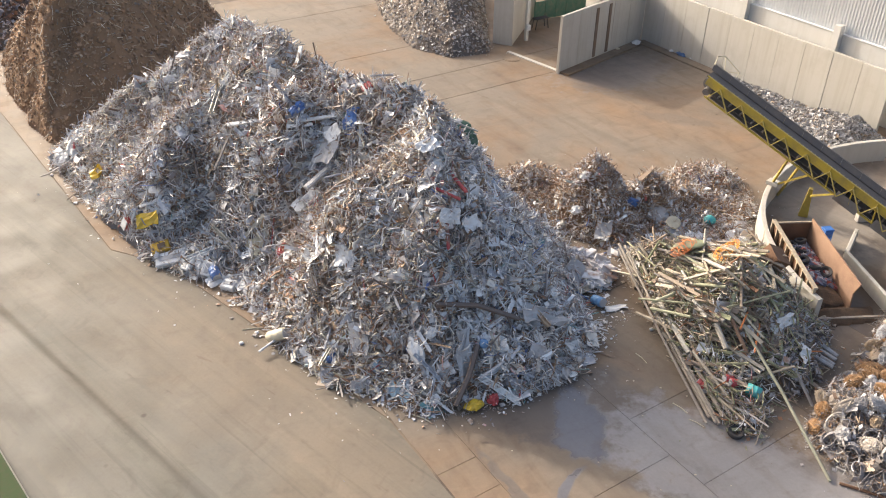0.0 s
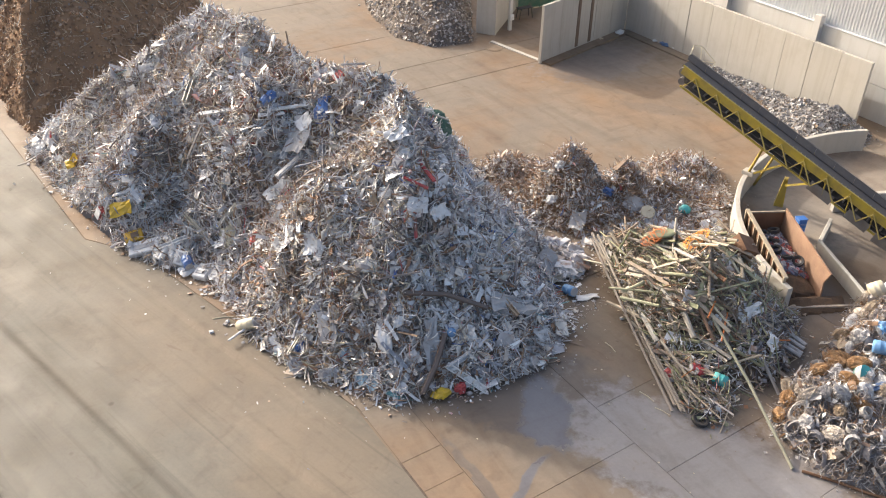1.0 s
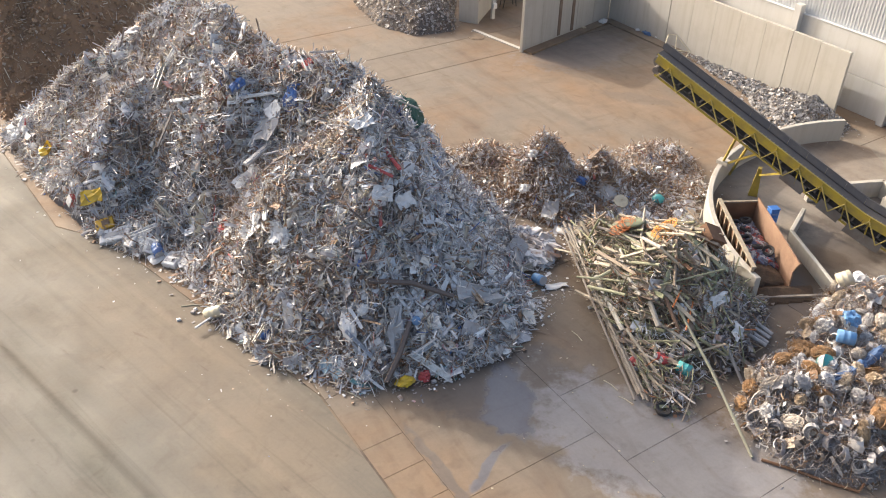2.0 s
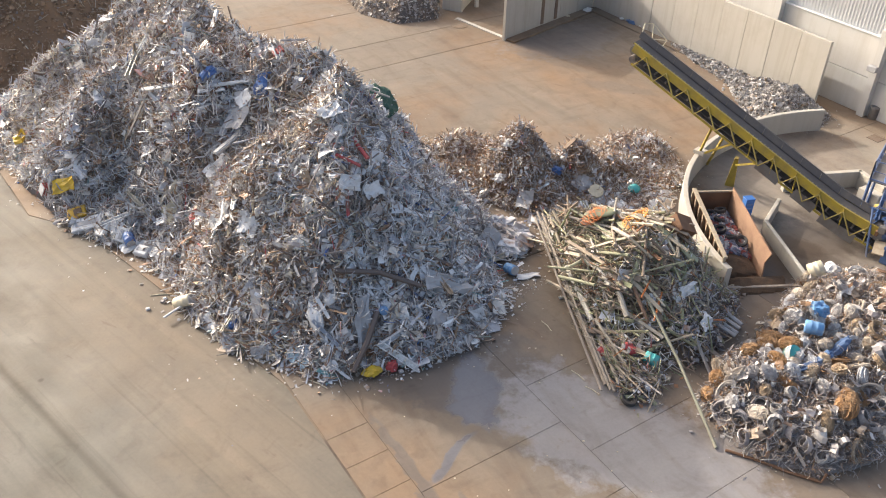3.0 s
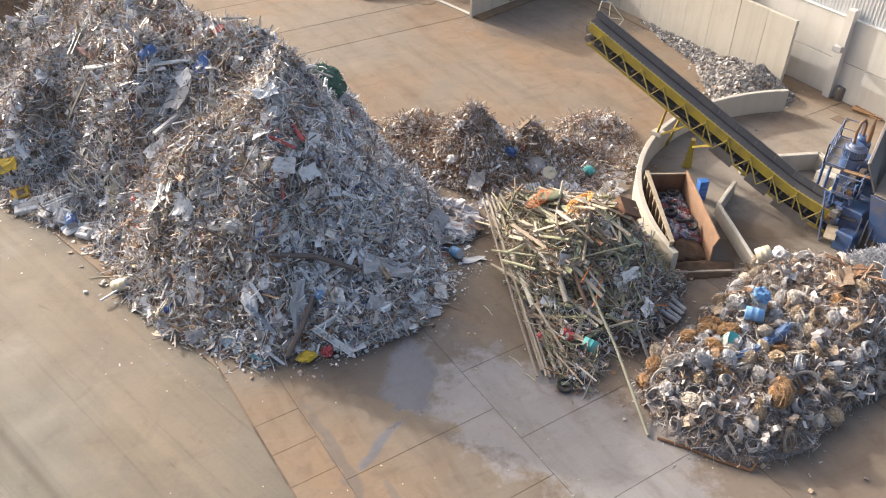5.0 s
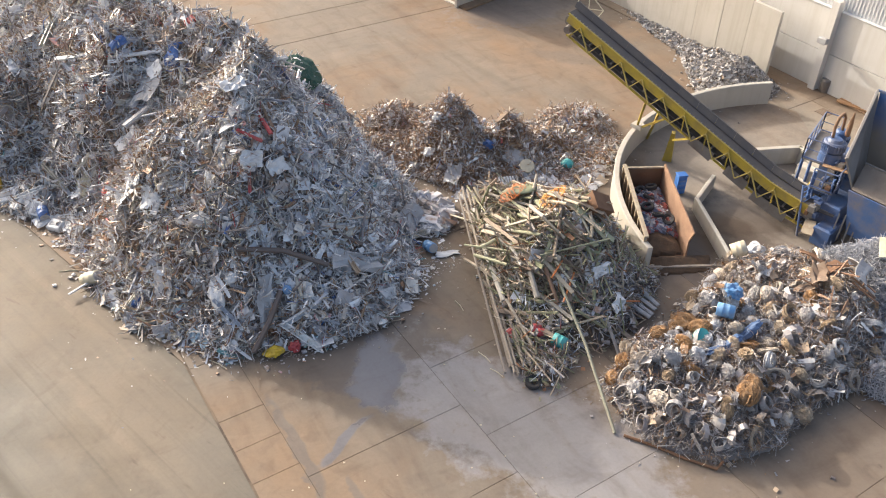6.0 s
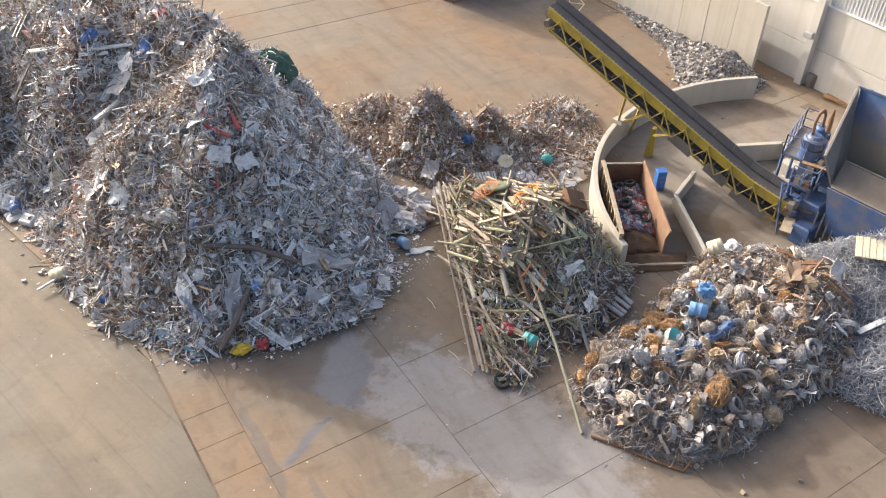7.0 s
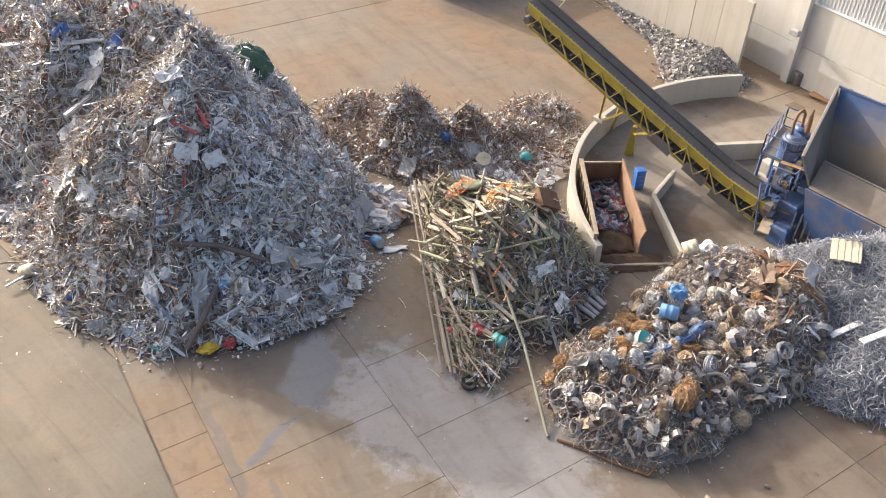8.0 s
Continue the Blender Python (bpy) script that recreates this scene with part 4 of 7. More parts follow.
part("base_plate", Build().box((0, 0, 0.03), (0.8, 0.8, 0.06), chamfer=0.01), M["steel"], mast)

# ---- conveyor ----
CU = Vector((0.768, -0.64, 0)).normalized()
CN = Vector((-CU.y, CU.x, 0))
CHEAD = Vector((15.06, 46.65, 0))


def conv(s, n, dz):
    """A place on the conveyor: s along it from the head, n across it, dz over its lower chord."""
    z = 6.25 - 0.405 * s
    if s > 13.2:
        z = max(6.25 - 0.405 * 13.2 - 0.25 * (s - 13.2), 0.35)
    return CHEAD + CU * s + CN * n + Vector((0, 0, z + dz))


def run(s0, s1, n, dz, w, h, step=1.1):
    b = Build()
    count = max(1, round((s1 - s0) / step))
    for k in range(count):
        b.beam(conv(s0 + (s1 - s0) * k / count, n, dz), conv(s0 + (s1 - s0) * (k + 1) / count, n, dz), w, h)
    bm = bmesh.new()
    bm.from_mesh(b.mesh("run", None))
    bmesh.ops.remove_doubles(bm, verts=bm.verts, dist=0.02)
    out = Build().add([v.co.copy() for v in bm.verts], [tuple(v.index for v in f.verts) for f in bm.faces])
    bm.free()
    return out


conveyor = thing("conveyor", "long inclined yellow truss conveyor with a dark rubber belt", "conveyor")
END = 15.6
STEPS = [0.15 + i * 1.42 for i in range(11)]
WIDE, DEEP = 1.0, 1.3
for n in (0.0, WIDE):
    part("lower_chord", run(0, END, n, 0.05, 0.1, 0.1), M["yellow"], conveyor)
    part("side_plate", run(0, END, n, DEEP - 0.25, 0.05, 0.5), M["yellow"], conveyor, "yellow painted side plate")
    part("upper_flange", run(0, END, n, DEEP + 0.02, 0.12, 0.05), M["yellow"], conveyor)
    for i, s in enumerate(STEPS):
        out = n - 0.06 if n < 0.5 else n + 0.06
        part("brace", Build().beam(conv(s, out, 0.05), conv(s + 0.75, out, DEEP - 0.2), 0.09, 0.05), M["yellow_pale"], conveyor)
        if n < 0.5:
            part("cross_strut", Build().beam(conv(s, 0.0, 0.06), conv(s, WIDE, 0.06), 0.07), M["yellow"], conveyor)
        if i < len(STEPS) - 1:
            part("brace", Build().beam(conv(s + 0.75, out, DEEP - 0.2), conv(STEPS[i + 1], out, 0.05), 0.09, 0.05), M["yellow_pale"], conveyor)
        if i > 4:
            part("upright", Build().beam(conv(s + 0.75, n - 0.03, 0.05), conv(s + 0.75, n - 0.03, DEEP), 0.06), M["yellow"], conveyor)
part("belt", run(-0.1, END + 1.2, 0.5, DEEP - 0.08, 0.86, 0.05), M["belt"], conveyor)
part("return_belt", run(0.1, END, 0.5, 0.35, 0.8, 0.04), M["belt"], conveyor)
for k in range(14):
    s0, s1 = -0.2 + k * 1.2, -0.2 + (k + 1) * 1.2
    part("far_skirt", Build().plate([conv(s0, 0.86, DEEP), conv(s1 - 0.01, 0.86, DEEP), conv(s1 - 0.01, 1.12, DEEP + 0.28), conv(s0, 1.12, DEEP + 0.28)], 0.03), M["belt"], conveyor, "dark steel side skirt")
# Added dark sheet that darkens the open inside of the truss.
part("drip_pan", run(0.3, END, 0.5, 0.12, 0.8, 0.03), M["belt"], conveyor, "dark sheet added inside the truss")
part("skirt_rail", run(-0.2, END + 0.9, 1.14, DEEP + 0.3, 0.05, 0.04), M["steel"], conveyor)
for k in range(60):
    part("idler", Build().box(conv(0.2 + 0.25 * k, 0.1, DEEP - 0.02), (0.06, 0.1, 0.1), -40), M["steel"], conveyor)
for s, nm in ((0.1, "head_pulley"), (END, "tail_pulley")):
    part(nm, Build().tube([conv(s, 0.05, DEEP - 0.42), conv(s, WIDE - 0.05, DEEP - 0.42)], 0.34, 16), M["steel"], conveyor)
for k in range(20):
    part("roller", Build().tube([conv(0.8 + 0.75 * k, 0.08, 0.45), conv(0.8 + 0.75 * k, WIDE - 0.08, 0.45)], 0.06, 8), M["steel"], conveyor)
part("drive_motor", Build().tube([conv(0.15, -0.3, 0.5), conv(0.15, 0.05, 0.5)], [0.2, 0.24], 12), M["steel"], conveyor)
for s0, s1, nn in ((8.6, 10.0, -0.05), (10.9, 12.2, -0.05), (12.6, 14.6, -0.05)):
    part("cover_plate", run(s0, s1, nn, 0.1 if s0 < 12 else -0.05, 0.03, 0.6), M["steel"], conveyor, "grey steel cover plate")
rail = [conv(-0.15, 1.1, DEEP + 0.25), conv(-0.15, 1.3, DEEP + 0.75), conv(0.1, 1.9, DEEP + 0.7), conv(1.1, 1.9, DEEP + 0.35), conv(1.1, 1.1, DEEP)]
part("head_rail", Build().tube(rail, 0.035, 6), M["p_cream"], conveyor, "pale tube rail round the conveyor head")
part("head_rail", Build().tube([conv(0.1, 1.9, DEEP + 0.7), conv(0.3, 1.6, DEEP), conv(1.1, 1.9, DEEP + 0.35)], 0.03, 6), M["p_cream"], conveyor)
foot = Vector((19.55, 44.75, 1.5))
part("leg", Build().beam(conv(5.6, 0.0, 0), foot, 0.12), M["yellow"], conveyor)
part("leg", Build().beam(conv(6.9, 0.0, 0), foot + Vector((0.15, -0.1, 0)), 0.12), M["yellow"], conveyor)
part("leg", Build().beam(conv(6.2, WIDE, 0), (20.6, 46.0, 0), 0.12), M["yellow"], conveyor)
part("leg_shoe", Build().box(foot + Vector((0.05, -0.05, 0.12)), (0.7, 0.55, 0.25), -45, chamfer=0.03), M["wall"], conveyor)
part("stand", Build().plate([(21.05, 43.5, 0), (21.55, 43.3, 0), (21.45, 43.35, 1.9), (21.25, 43.42, 1.9)], 0.3), M["yellow"], conveyor)
part("stand_arm", Build().beam((21.4, 43.35, 1.5), conv(8.6, 0.3, 0.0), 0.12), M["yellow"], conveyor)

# ---- shredder with its feed hopper ----
shredder = thing("shredder", "large blue scrap shredder with a worn steel feed hopper", "machine")
A, B, C = Vector((29.9, 39.5, 6.9)), Vector((27.75, 36.15, 4.9)), Vector((28.5, 36.0, 3.3))
D = Vector((29.25, 37.05, 4.1))
W = Vector((0.66, -0.75, 0)).normalized()
part("side_plate", Build().plate([A, B, C, Vector((29.3, 37.0, 2.2)), Vector((30.9, 39.2, 2.6)), Vector((30.2, 39.5, 5.9))], 0.1), M["hopper"], shredder, "grey worn steel side plate")
part("rear_plate", Build().plate([A + Vector((0.15, 0, 0)), A + W * 8, A + W * 8 - Vector((0.95, 1.1, 4.3)), A + W * 0.4 - Vector((0.2, 0.9, 4.3))], 0.1), M["scraped"], shredder, "blue painted hopper rear plate, scraped below")
part("front_plate", Build().plate([D, C + Vector((-0.1, -0.1, 0)), C + W * 8 - Vector((0.1, 0.1, 0)), D + W * 8], 0.12), M["scoured"], shredder, "brown scoured steel front plate")
part("apron_plate", Build().plate([C + Vector((-0.25, -0.1, -0.05)), Vector((28.7, 35.5, 0.9)), Vector((28.7, 35.5, 0.9)) + W * 8, C + W * 8 - Vector((0.25, 0.1, 0.05))], 0.1), M["blue_worn"], shredder, "scraped blue lower plate")
part("hopper_floor", Build().plate([Vector((29.6, 37.2, 1.9)), Vector((29.6, 37.2, 1.9)) + W * 7, Vector((31.0, 38.6, 1.9)) + W * 7, Vector((31.0, 38.6, 1.9))], 0.1), M["hopper"], shredder)
for k in range(5):
    part("rib", Build().beam(A + W * (0.6 + 1.7 * k) + Vector((0.1, 0.1, 0)), A + W * (0.6 + 1.7 * k) + Vector((0.55, 0.55, -6.6)), 0.14), M["blue"], shredder)
part("rim", Build().beam(A, B, 0.1, 0.1), M["hopper"], shredder)
part("rim", Build().beam(A, A + W * 8, 0.1, 0.1), M["blue"], shredder)
part("rim", Build().beam(D, D + W * 8, 0.1, 0.12), M["hopper"], shredder)
part("body", Build().box((28.65, 37.2, 1.0), (1.3, 2.2, 2.0), -48, chamfer=0.06), M["blue"], shredder)
part("body", Build().box((29.5, 39.0, 1.6), (2.0, 2.2, 3.2), -48, chamfer=0.06), M["blue"], shredder)
part("gearbox", Build().box((28.0, 36.0, 0.55), (0.9, 1.4, 1.1), -48, chamfer=0.08), M["blue"], shredder)
deck = part("deck", Build().plate([(26.85, 38.75, 3.35), (28.75, 41.6, 3.35), (29.5, 41.0, 3.35), (27.7, 38.1, 3.35)][::-1], 0.06), M["steel"], shredder, "grey grating deck")
flywheel = part("flywheel", Build().tube([(28.15, 38.5, 4.0), (28.15, 38.5, 4.08), (28.15, 38.5, 4.45), (28.15, 38.5, 4.52)], [0.5, 0.56, 0.56, 0.48], 24), M["blue"], shredder, "blue ribbed flywheel")
for k in range(24):
    a = 2 * math.pi * k / 24
    part("tooth", Build().box((0, 0, 0), (0.06, 0.09, 0.36), m=pose(28.15 + 0.57 * math.cos(a), 38.5 + 0.57 * math.sin(a), 4.27, 0, 0, math.degrees(a))), M["blue"], flywheel)
part("flywheel_cap", Build().tube([(28.15, 38.5, 4.5), (28.15, 38.5, 4.66)], [0.42, 0.3], 20), M["blue"], shredder)
part("mount", Build().tube([(28.15, 38.5, 3.3), (28.15, 38.5, 3.95)], [0.6, 0.55], 24), M["blue"], shredder)
part("motor", Build().tube([(28.6, 39.05, 3.6), (28.6, 39.05, 4.75), (28.6, 39.05, 4.85)], [0.33, 0.33, 0.25], 18), M["blue"], shredder)
hose = [(28.0, 38.6, 4.6), (27.95, 38.62, 5.3), (28.05, 38.7, 5.75), (28.3, 38.85, 5.9), (28.5, 39.0, 5.6), (28.58, 39.05, 4.8)]
part("hose", Build().tube([Vector(hose[min(i // 3, 4)]).lerp(Vector(hose[min(i // 3, 4) + 1]), (i % 3) / 3 if i < 15 else 1.0) for i in range(16)], 0.075, 10), M["hose"], shredder, "tan hydraulic hose", True)
part("stack_pipe", Build().tube([(28.75, 38.75, 4.7), (28.75, 38.75, 5.3), (28.75, 38.75, 6.0)], [0.14, 0.12, 0.04], 12), M["hose"], shredder, "tan exhaust pipe")


def railing(points, height, gap):
    """A tube guard rail with posts, a knee rail and a top rail."""
    root = part("guard_rail", Build().tube([Vector(p) + Vector((0, 0, height)) for p in points], 0.035, 6), M["rail_blue"], shredder, "blue tube guard rail")
    part("knee_rail", Build().tube([Vector(p) + Vector((0, 0, height * 0.5)) for p in points], 0.025, 6), M["rail_blue"], root)
    part("toe_board", Build().tube([Vector(p) + Vector((0, 0, 0.08)) for p in points], 0.05, 4), M["rail_blue"], root)
    for p, q in zip(points, points[1:]):
        p, q = Vector(p), Vector(q)
        n = max(1, round((q - p).length / gap))
        for k in range(n + 1):
            r = p.lerp(q, k / n)
            part("rail_post", Build().beam(r, r + Vector((0, 0, height)), 0.05), M["rail_blue"], root)


railing([(27.7, 38.1, 3.35), (26.85, 38.75, 3.35), (28.75, 41.6, 3.35), (29.5, 41.0, 3.35)], 1.15, 0.9)
railing([(27.0, 37.3, 2.5), (27.9, 36.6, 2.5), (28.6, 37.4, 2.5)], 1.1, 0.7)
part("deck", Build().plate([(27.0, 37.3, 2.5), (27.7, 38.2, 2.5), (28.6, 37.4, 2.5), (27.9, 36.6, 2.5)][::-1], 0.05), M["steel"], shredder)
part("plank", Build().beam((27.6, 37.9, 3.45), (28.7, 37.1, 3.5), 0.28, 0.05), M["plank"], shredder, "worn wooden plank")
ladder0, ladder1 = Vector((27.1, 36.7, 0.0)), Vector((27.0, 37.5, 2.6))
side = Vector((0.35, 0.28, 0))
for sg in (-1, 1):
    part("stringer", Build().beam(ladder0 + side * sg, ladder1 + side * sg, 0.06, 0.12), M["blue"], shredder)
for k in range(10):
    q = ladder0.lerp(ladder1, (k + 0.5) / 10)
    part("rung", Build().beam(q - side, q + side, 0.04), M["blue"], shredder)
for x, y in ((26.95, 38.85), (28.7, 41.4), (29.4, 40.9)):
    part("deck_leg", Build().beam((x, y, 0), (x, y, 3.3), 0.12), M["blue"], shredder)
for k in range(4):
    part("guide_bar", Build().beam((28.0 + 0.28 * k, 35.5 - 0.12 * k, 0.6), (28.2 + 0.28 * k, 35.8 - 0.12 * k, 1.9), 0.07), M["steel"], shredder)
part("feed_table", Build().plate([(26.6, 37.3, 0.95), (27.2, 36.6, 0.9), (27.9, 37.3, 1.2), (27.3, 38.0, 1.2)][::-1], 0.08), M["p_cream"], shredder)

second = part("flywheel", Build().tube([(28.75, 39.35, 4.0), (28.75, 39.35, 4.06), (28.75, 39.35, 4.36), (28.75, 39.35, 4.42)], [0.4, 0.46, 0.46, 0.4], 22), M["blue"], shredder, "blue ribbed flywheel")
for k in range(18):
    a = 2 * math.pi * k / 18
    part("tooth", Build().box((0, 0, 0), (0.05, 0.08, 0.28), m=pose(28.75 + 0.47 * math.cos(a), 39.35 + 0.47 * math.sin(a), 4.21, 0, 0, math.degrees(a))), M["blue"], second)
for x, y, z in ((27.6, 37.2, 1.2), (28.3, 36.6, 1.2), (27.45, 37.75, 2.0), (28.9, 38.0, 2.6)):
    part("cross_beam", Build().beam((x - 0.5, y + 0.45, z), (x + 0.5, y - 0.45, z), 0.12, 0.16), M["blue"], shredder)
for x, y in ((27.15, 37.45), (27.9, 36.75), (28.55, 37.5)):
    part("frame_post", Build().beam((x, y, 0), (x, y, 3.3), 0.14), M["blue"], shredder)
for k in range(6):
    p = (27.3 + 0.22 * k, 36.9 - 0.1 * k, 1.0 + 0.12 * (k % 3))
    part("pipe", Build().tube([p, (p[0] + 0.1, p[1] + 0.3, p[2] + 0.5), (p[0] + 0.35, p[1] + 0.5, p[2] + 0.55)], 0.045, 8), M["steel"], shredder)
shred_rng = np.random.RandomState(51)
for k in range(26):
    q = Vector((27.2, 36.2, 0.9)).lerp(Vector((29.0, 38.6, 3.2)), shred_rng.uniform(0, 1)) + Vector((shred_rng.uniform(-0.7, 0.2), shred_rng.uniform(-0.7, 0.1), shred_rng.uniform(0.0, 0.8)))
    size = (shred_rng.uniform(0.12, 0.4), shred_rng.uniform(0.12, 0.35), shred_rng.uniform(0.1, 0.4))
    part("fitting", Build().box(q, size, -48 + shred_rng.uniform(-8, 8), chamfer=0.02), M[("blue", "rail_blue", "hopper", "steel", "rust")[k % 5]], shredder)
    part("conduit", Build().tube([q, q + Vector((0.25, 0.3, 0.1)), q + Vector((0.45, 0.75, -0.35)), q + Vector((0.5, 0.9, -0.9))], 0.03, 6), M["rubber" if k % 2 else "rail_blue"], shredder)
part("chute", Build().plate([(27.35, 38.75, 1.0), (27.95, 39.25, 1.5), (28.35, 38.95, 1.75), (27.75, 38.3, 1.1)], 0.07), M["yellow"], shredder, "bent yellow guard plate")
part("cover_plate", Build().plate([(26.55, 35.75, 0.75), (27.05, 36.65, 0.95), (27.5, 36.35, 1.0), (27.0, 35.4, 0.8)][::-1], 0.08), M["skip_cream"], shredder, "dirty cream cover plate")
part("cover_plate", Build().plate([(27.75, 37.3, 1.5), (28.0, 37.75, 1.6), (28.6, 37.35, 1.5), (28.35, 36.9, 1.4)][::-1], 0.08), M["skip_cream"], shredder, "dirty cream cover plate")
barrier = thing("barrier_block", "pale concrete barrier block leaning by the bay wall", "block", at=(28.95, 41.75, 0), rz=-58)
part("body", Build().box((0, 0, 0.45), (1.3, 0.6, 0.9), chamfer=0.06), M["wall"], barrier)
part("foot", Build().box((0, -0.05, 0.1), (1.4, 0.9, 0.2), chamfer=0.04), M["wall"], barrier)

# ---- skip ----
skip = thing("skip", "open rusty steel skip half full of tyres and scrap", "container")
S0, S1, S2, S3 = (18.15, 39.8), (20.25, 39.95), (20.5, 34.1), (18.25, 33.6)
part("floor", Build().plate([(*S0, 0.12), (*S3, 0.12), (*S2, 0.12), (*S1, 0.12)], 0.1), M["rust"], skip)
part("end", Build().beam((*S0, 0.95), (*S1, 0.95), 0.06, 1.6), M["rust"], skip)
part("end_rim", Build().beam((*S0, 1.76), (*S1, 1.76), 0.1, 0.08), M["skip_cream"], skip)
right = part("side", Build().plate([(*S1, 0.1), (20.27, 39.95, 2.0), (20.62, 34.0, 1.75), (20.55, 34.3, 1.0), (20.5, 34.1, 0.1)], 0.07), M["rust_light"], skip, "bare orange rusty side plate")
left = part("side", Build().plate([(*S3, 0.1), (18.22, 33.6, 1.75), (18.1, 39.8, 1.9), (*S0, 0.1)], 0.06), M["rust"], skip)
for k in range(9):
    f = k / 8
    y = S3[1] + (S0[1] - S3[1]) * f
    x = S3[0] + (S0[0] - S3[0]) * f
    part("rib", Build().beam((x - 0.1, y, 0.1), (x - 0.13, y, 1.8 + 0.1 * f), 0.12, 0.14), M["skip_cream"], left, "cream painted rib")
part("top_rail", Build().beam((18.17, 33.55, 1.78), (18.02, 39.8, 1.95), 0.2, 0.1), M["skip_cream"], skip)
FILL = Heap([(18.35, 39.6), (20.15, 39.7), (20.35, 34.4), (18.4, 34.0)][::-1], [(19.2, 38.6, 0.75), (19.4, 35.4, 0.65)], power=0.25, rough=0.15, scale=0.7, seed=40)
fill_rng = np.random.RandomState(9)
filling = thing("skip_load", "load of dark soil and small red and grey scrap in the skip", "scrap", kind="stuff")
part("soil", FILL.mesh("soil", 0.12, M["soil"], 0.0), None, filling)
sp = FILL.scatter(1500, fill_rng, lambda x, y, z, r: y > 35.6)
part("bits", lay("bits", [chunk(fill_rng, 1) for _ in range(6)] + [strip(fill_rng, 3, 0.2, 0.05, 0.6) for _ in range(4)], sp, fill_rng.uniform(0.12, 0.4, len(sp)), M["skip_bits"], fill_rng, 0.6, 0.1), None, filling)
APRON = Heap([(18.4, 34.0), (20.4, 34.4), (21.8, 34.6), (21.6, 33.2), (18.6, 32.7)][::-1], [(19.2, 33.6, 0.45), (20.8, 33.9, 0.3)], power=0.6, rough=0.12, scale=0.7, seed=41)
soil_heap = thing("soil_heap", "low spill of dark wet soil at the skip's open end", "soil", kind="stuff")
part("soil", APRON.mesh("soil", 0.12, M["soil"], 0.0), None, soil_heap)


def tyre_mesh(name="tyre"):
    prof = [(0.33, -0.11), (0.31, -0.09), (0.2, -0.1), (0.19, -0.06), (0.19, 0.06), (0.2, 0.1), (0.31, 0.09), (0.33, 0.11), (0.35, 0.07), (0.355, 0.0), (0.35, -0.07)]
    n, m = 22, len(prof)
    v = [(r * math.cos(2 * math.pi * i / n), r * math.sin(2 * math.pi * i / n), h) for i in range(n) for r, h in prof]
    f = [(i * m + k, i * m + (k + 1) % m, ((i + 1) % n) * m + (k + 1) % m, ((i + 1) % n) * m + k) for i in range(n) for k in range(m)]
    return Build().add(v, f).mesh(name, M["rubber"], True)


tyre = tyre_mesh()
for k, (x, y, z, rx, ry, s) in enumerate([(18.9, 38.9, 1.0, 10, 8, 1), (19.5, 39.2, 1.05, -15, 5, 1.1), (19.2, 38.2, 1.1, 20, 10, 1), (19.0, 37.3, 1.05, -8, 14, 1.15), (19.4, 36.6, 1.05, 25, -5, 1.0),
                                        (19.9, 36.3, 1.0, 12, 40, 1.05)]):
    ob = new("tyre", tyre)
    ob.matrix_basis = pose(x, y, z - 0.08, rx, ry, k * 50) @ Matrix.Scale(s * 0.85, 4)
    tagged(ob, "worn black car tyre lying in the skip", "tyre", "tyres in the skip")
crate = thing("crate", "upright blue plastic crate beside the skip", "crate", at=(21.35, 40.2, 0), rz=12)
part("body", Build().box((0, 0, 0.6), (0.5, 0.42, 1.2), chamfer=0.04), M["crate_blue"], crate)
for k in range(3):
    part("slot", Build().box((0, -0.215, 0.3 + 0.28 * k), (0.38, 0.03, 0.1)), M["p_blue"], crate)
part("rim", Build().box((0, 0, 1.18), (0.56, 0.48, 0.07), chamfer=0.02), M["crate_blue"], crate)
beam = solid("beam", Build().beam((18.3, 33.1, 0.25), (22.7, 33.65, 0.12), 0.14, 0.12), M["plank_grey"], "long weathered timber beam lying by the skip", "beam")

# ---- heaps of scrap ----
rng = np.random.RandomState(7)
BARS = [strip(rng, 2, rng.uniform(0.03, 0.08), rng.uniform(0.02, 0.05), 0.35, 0.5) for _ in range(8)] + [strip(rng, 1, 0.06, 0.04, 0.05, 0.1) for _ in range(4)]
WIRES = [strip(rng, 4, 0.03, 0.03, 0.8, 0.6) for _ in range(10)]
SHEETS = [strip(rng, 2, rng.uniform(0.15, 0.6), 0.03, 0.7, 0.6, 0.35) for _ in range(12)] + [crumple(rng, 2, rng.uniform(0.08, 0.2), rng.uniform(0.4, 1)) for _ in range(6)]
FLATS = [crumple(rng, 2, rng.uniform(0.01, 0.08), rng.uniform(0.4, 0.9), 0.03) for _ in range(8)] + [channel(rng, 0.1, 0.34, 0.02), channel(rng, 0.2, 0.5, 0.02)]
CHUNKS = [chunk(rng, rng.uniform(0.4, 1.3)) for _ in range(8)]
CHANNELS = [channel(rng, rng.uniform(0.05, 0.1), rng.uniform(0.08, 0.14)) for _ in range(4)]
PIPES = [pipe(rng, rng.uniform(0.03, 0.05)) for _ in range(3)]
RINGS = [ring(rng, rng.uniform(0.02, 0.05), 12, 4, rng.uniform(0.6, 1)) for _ in range(5)]


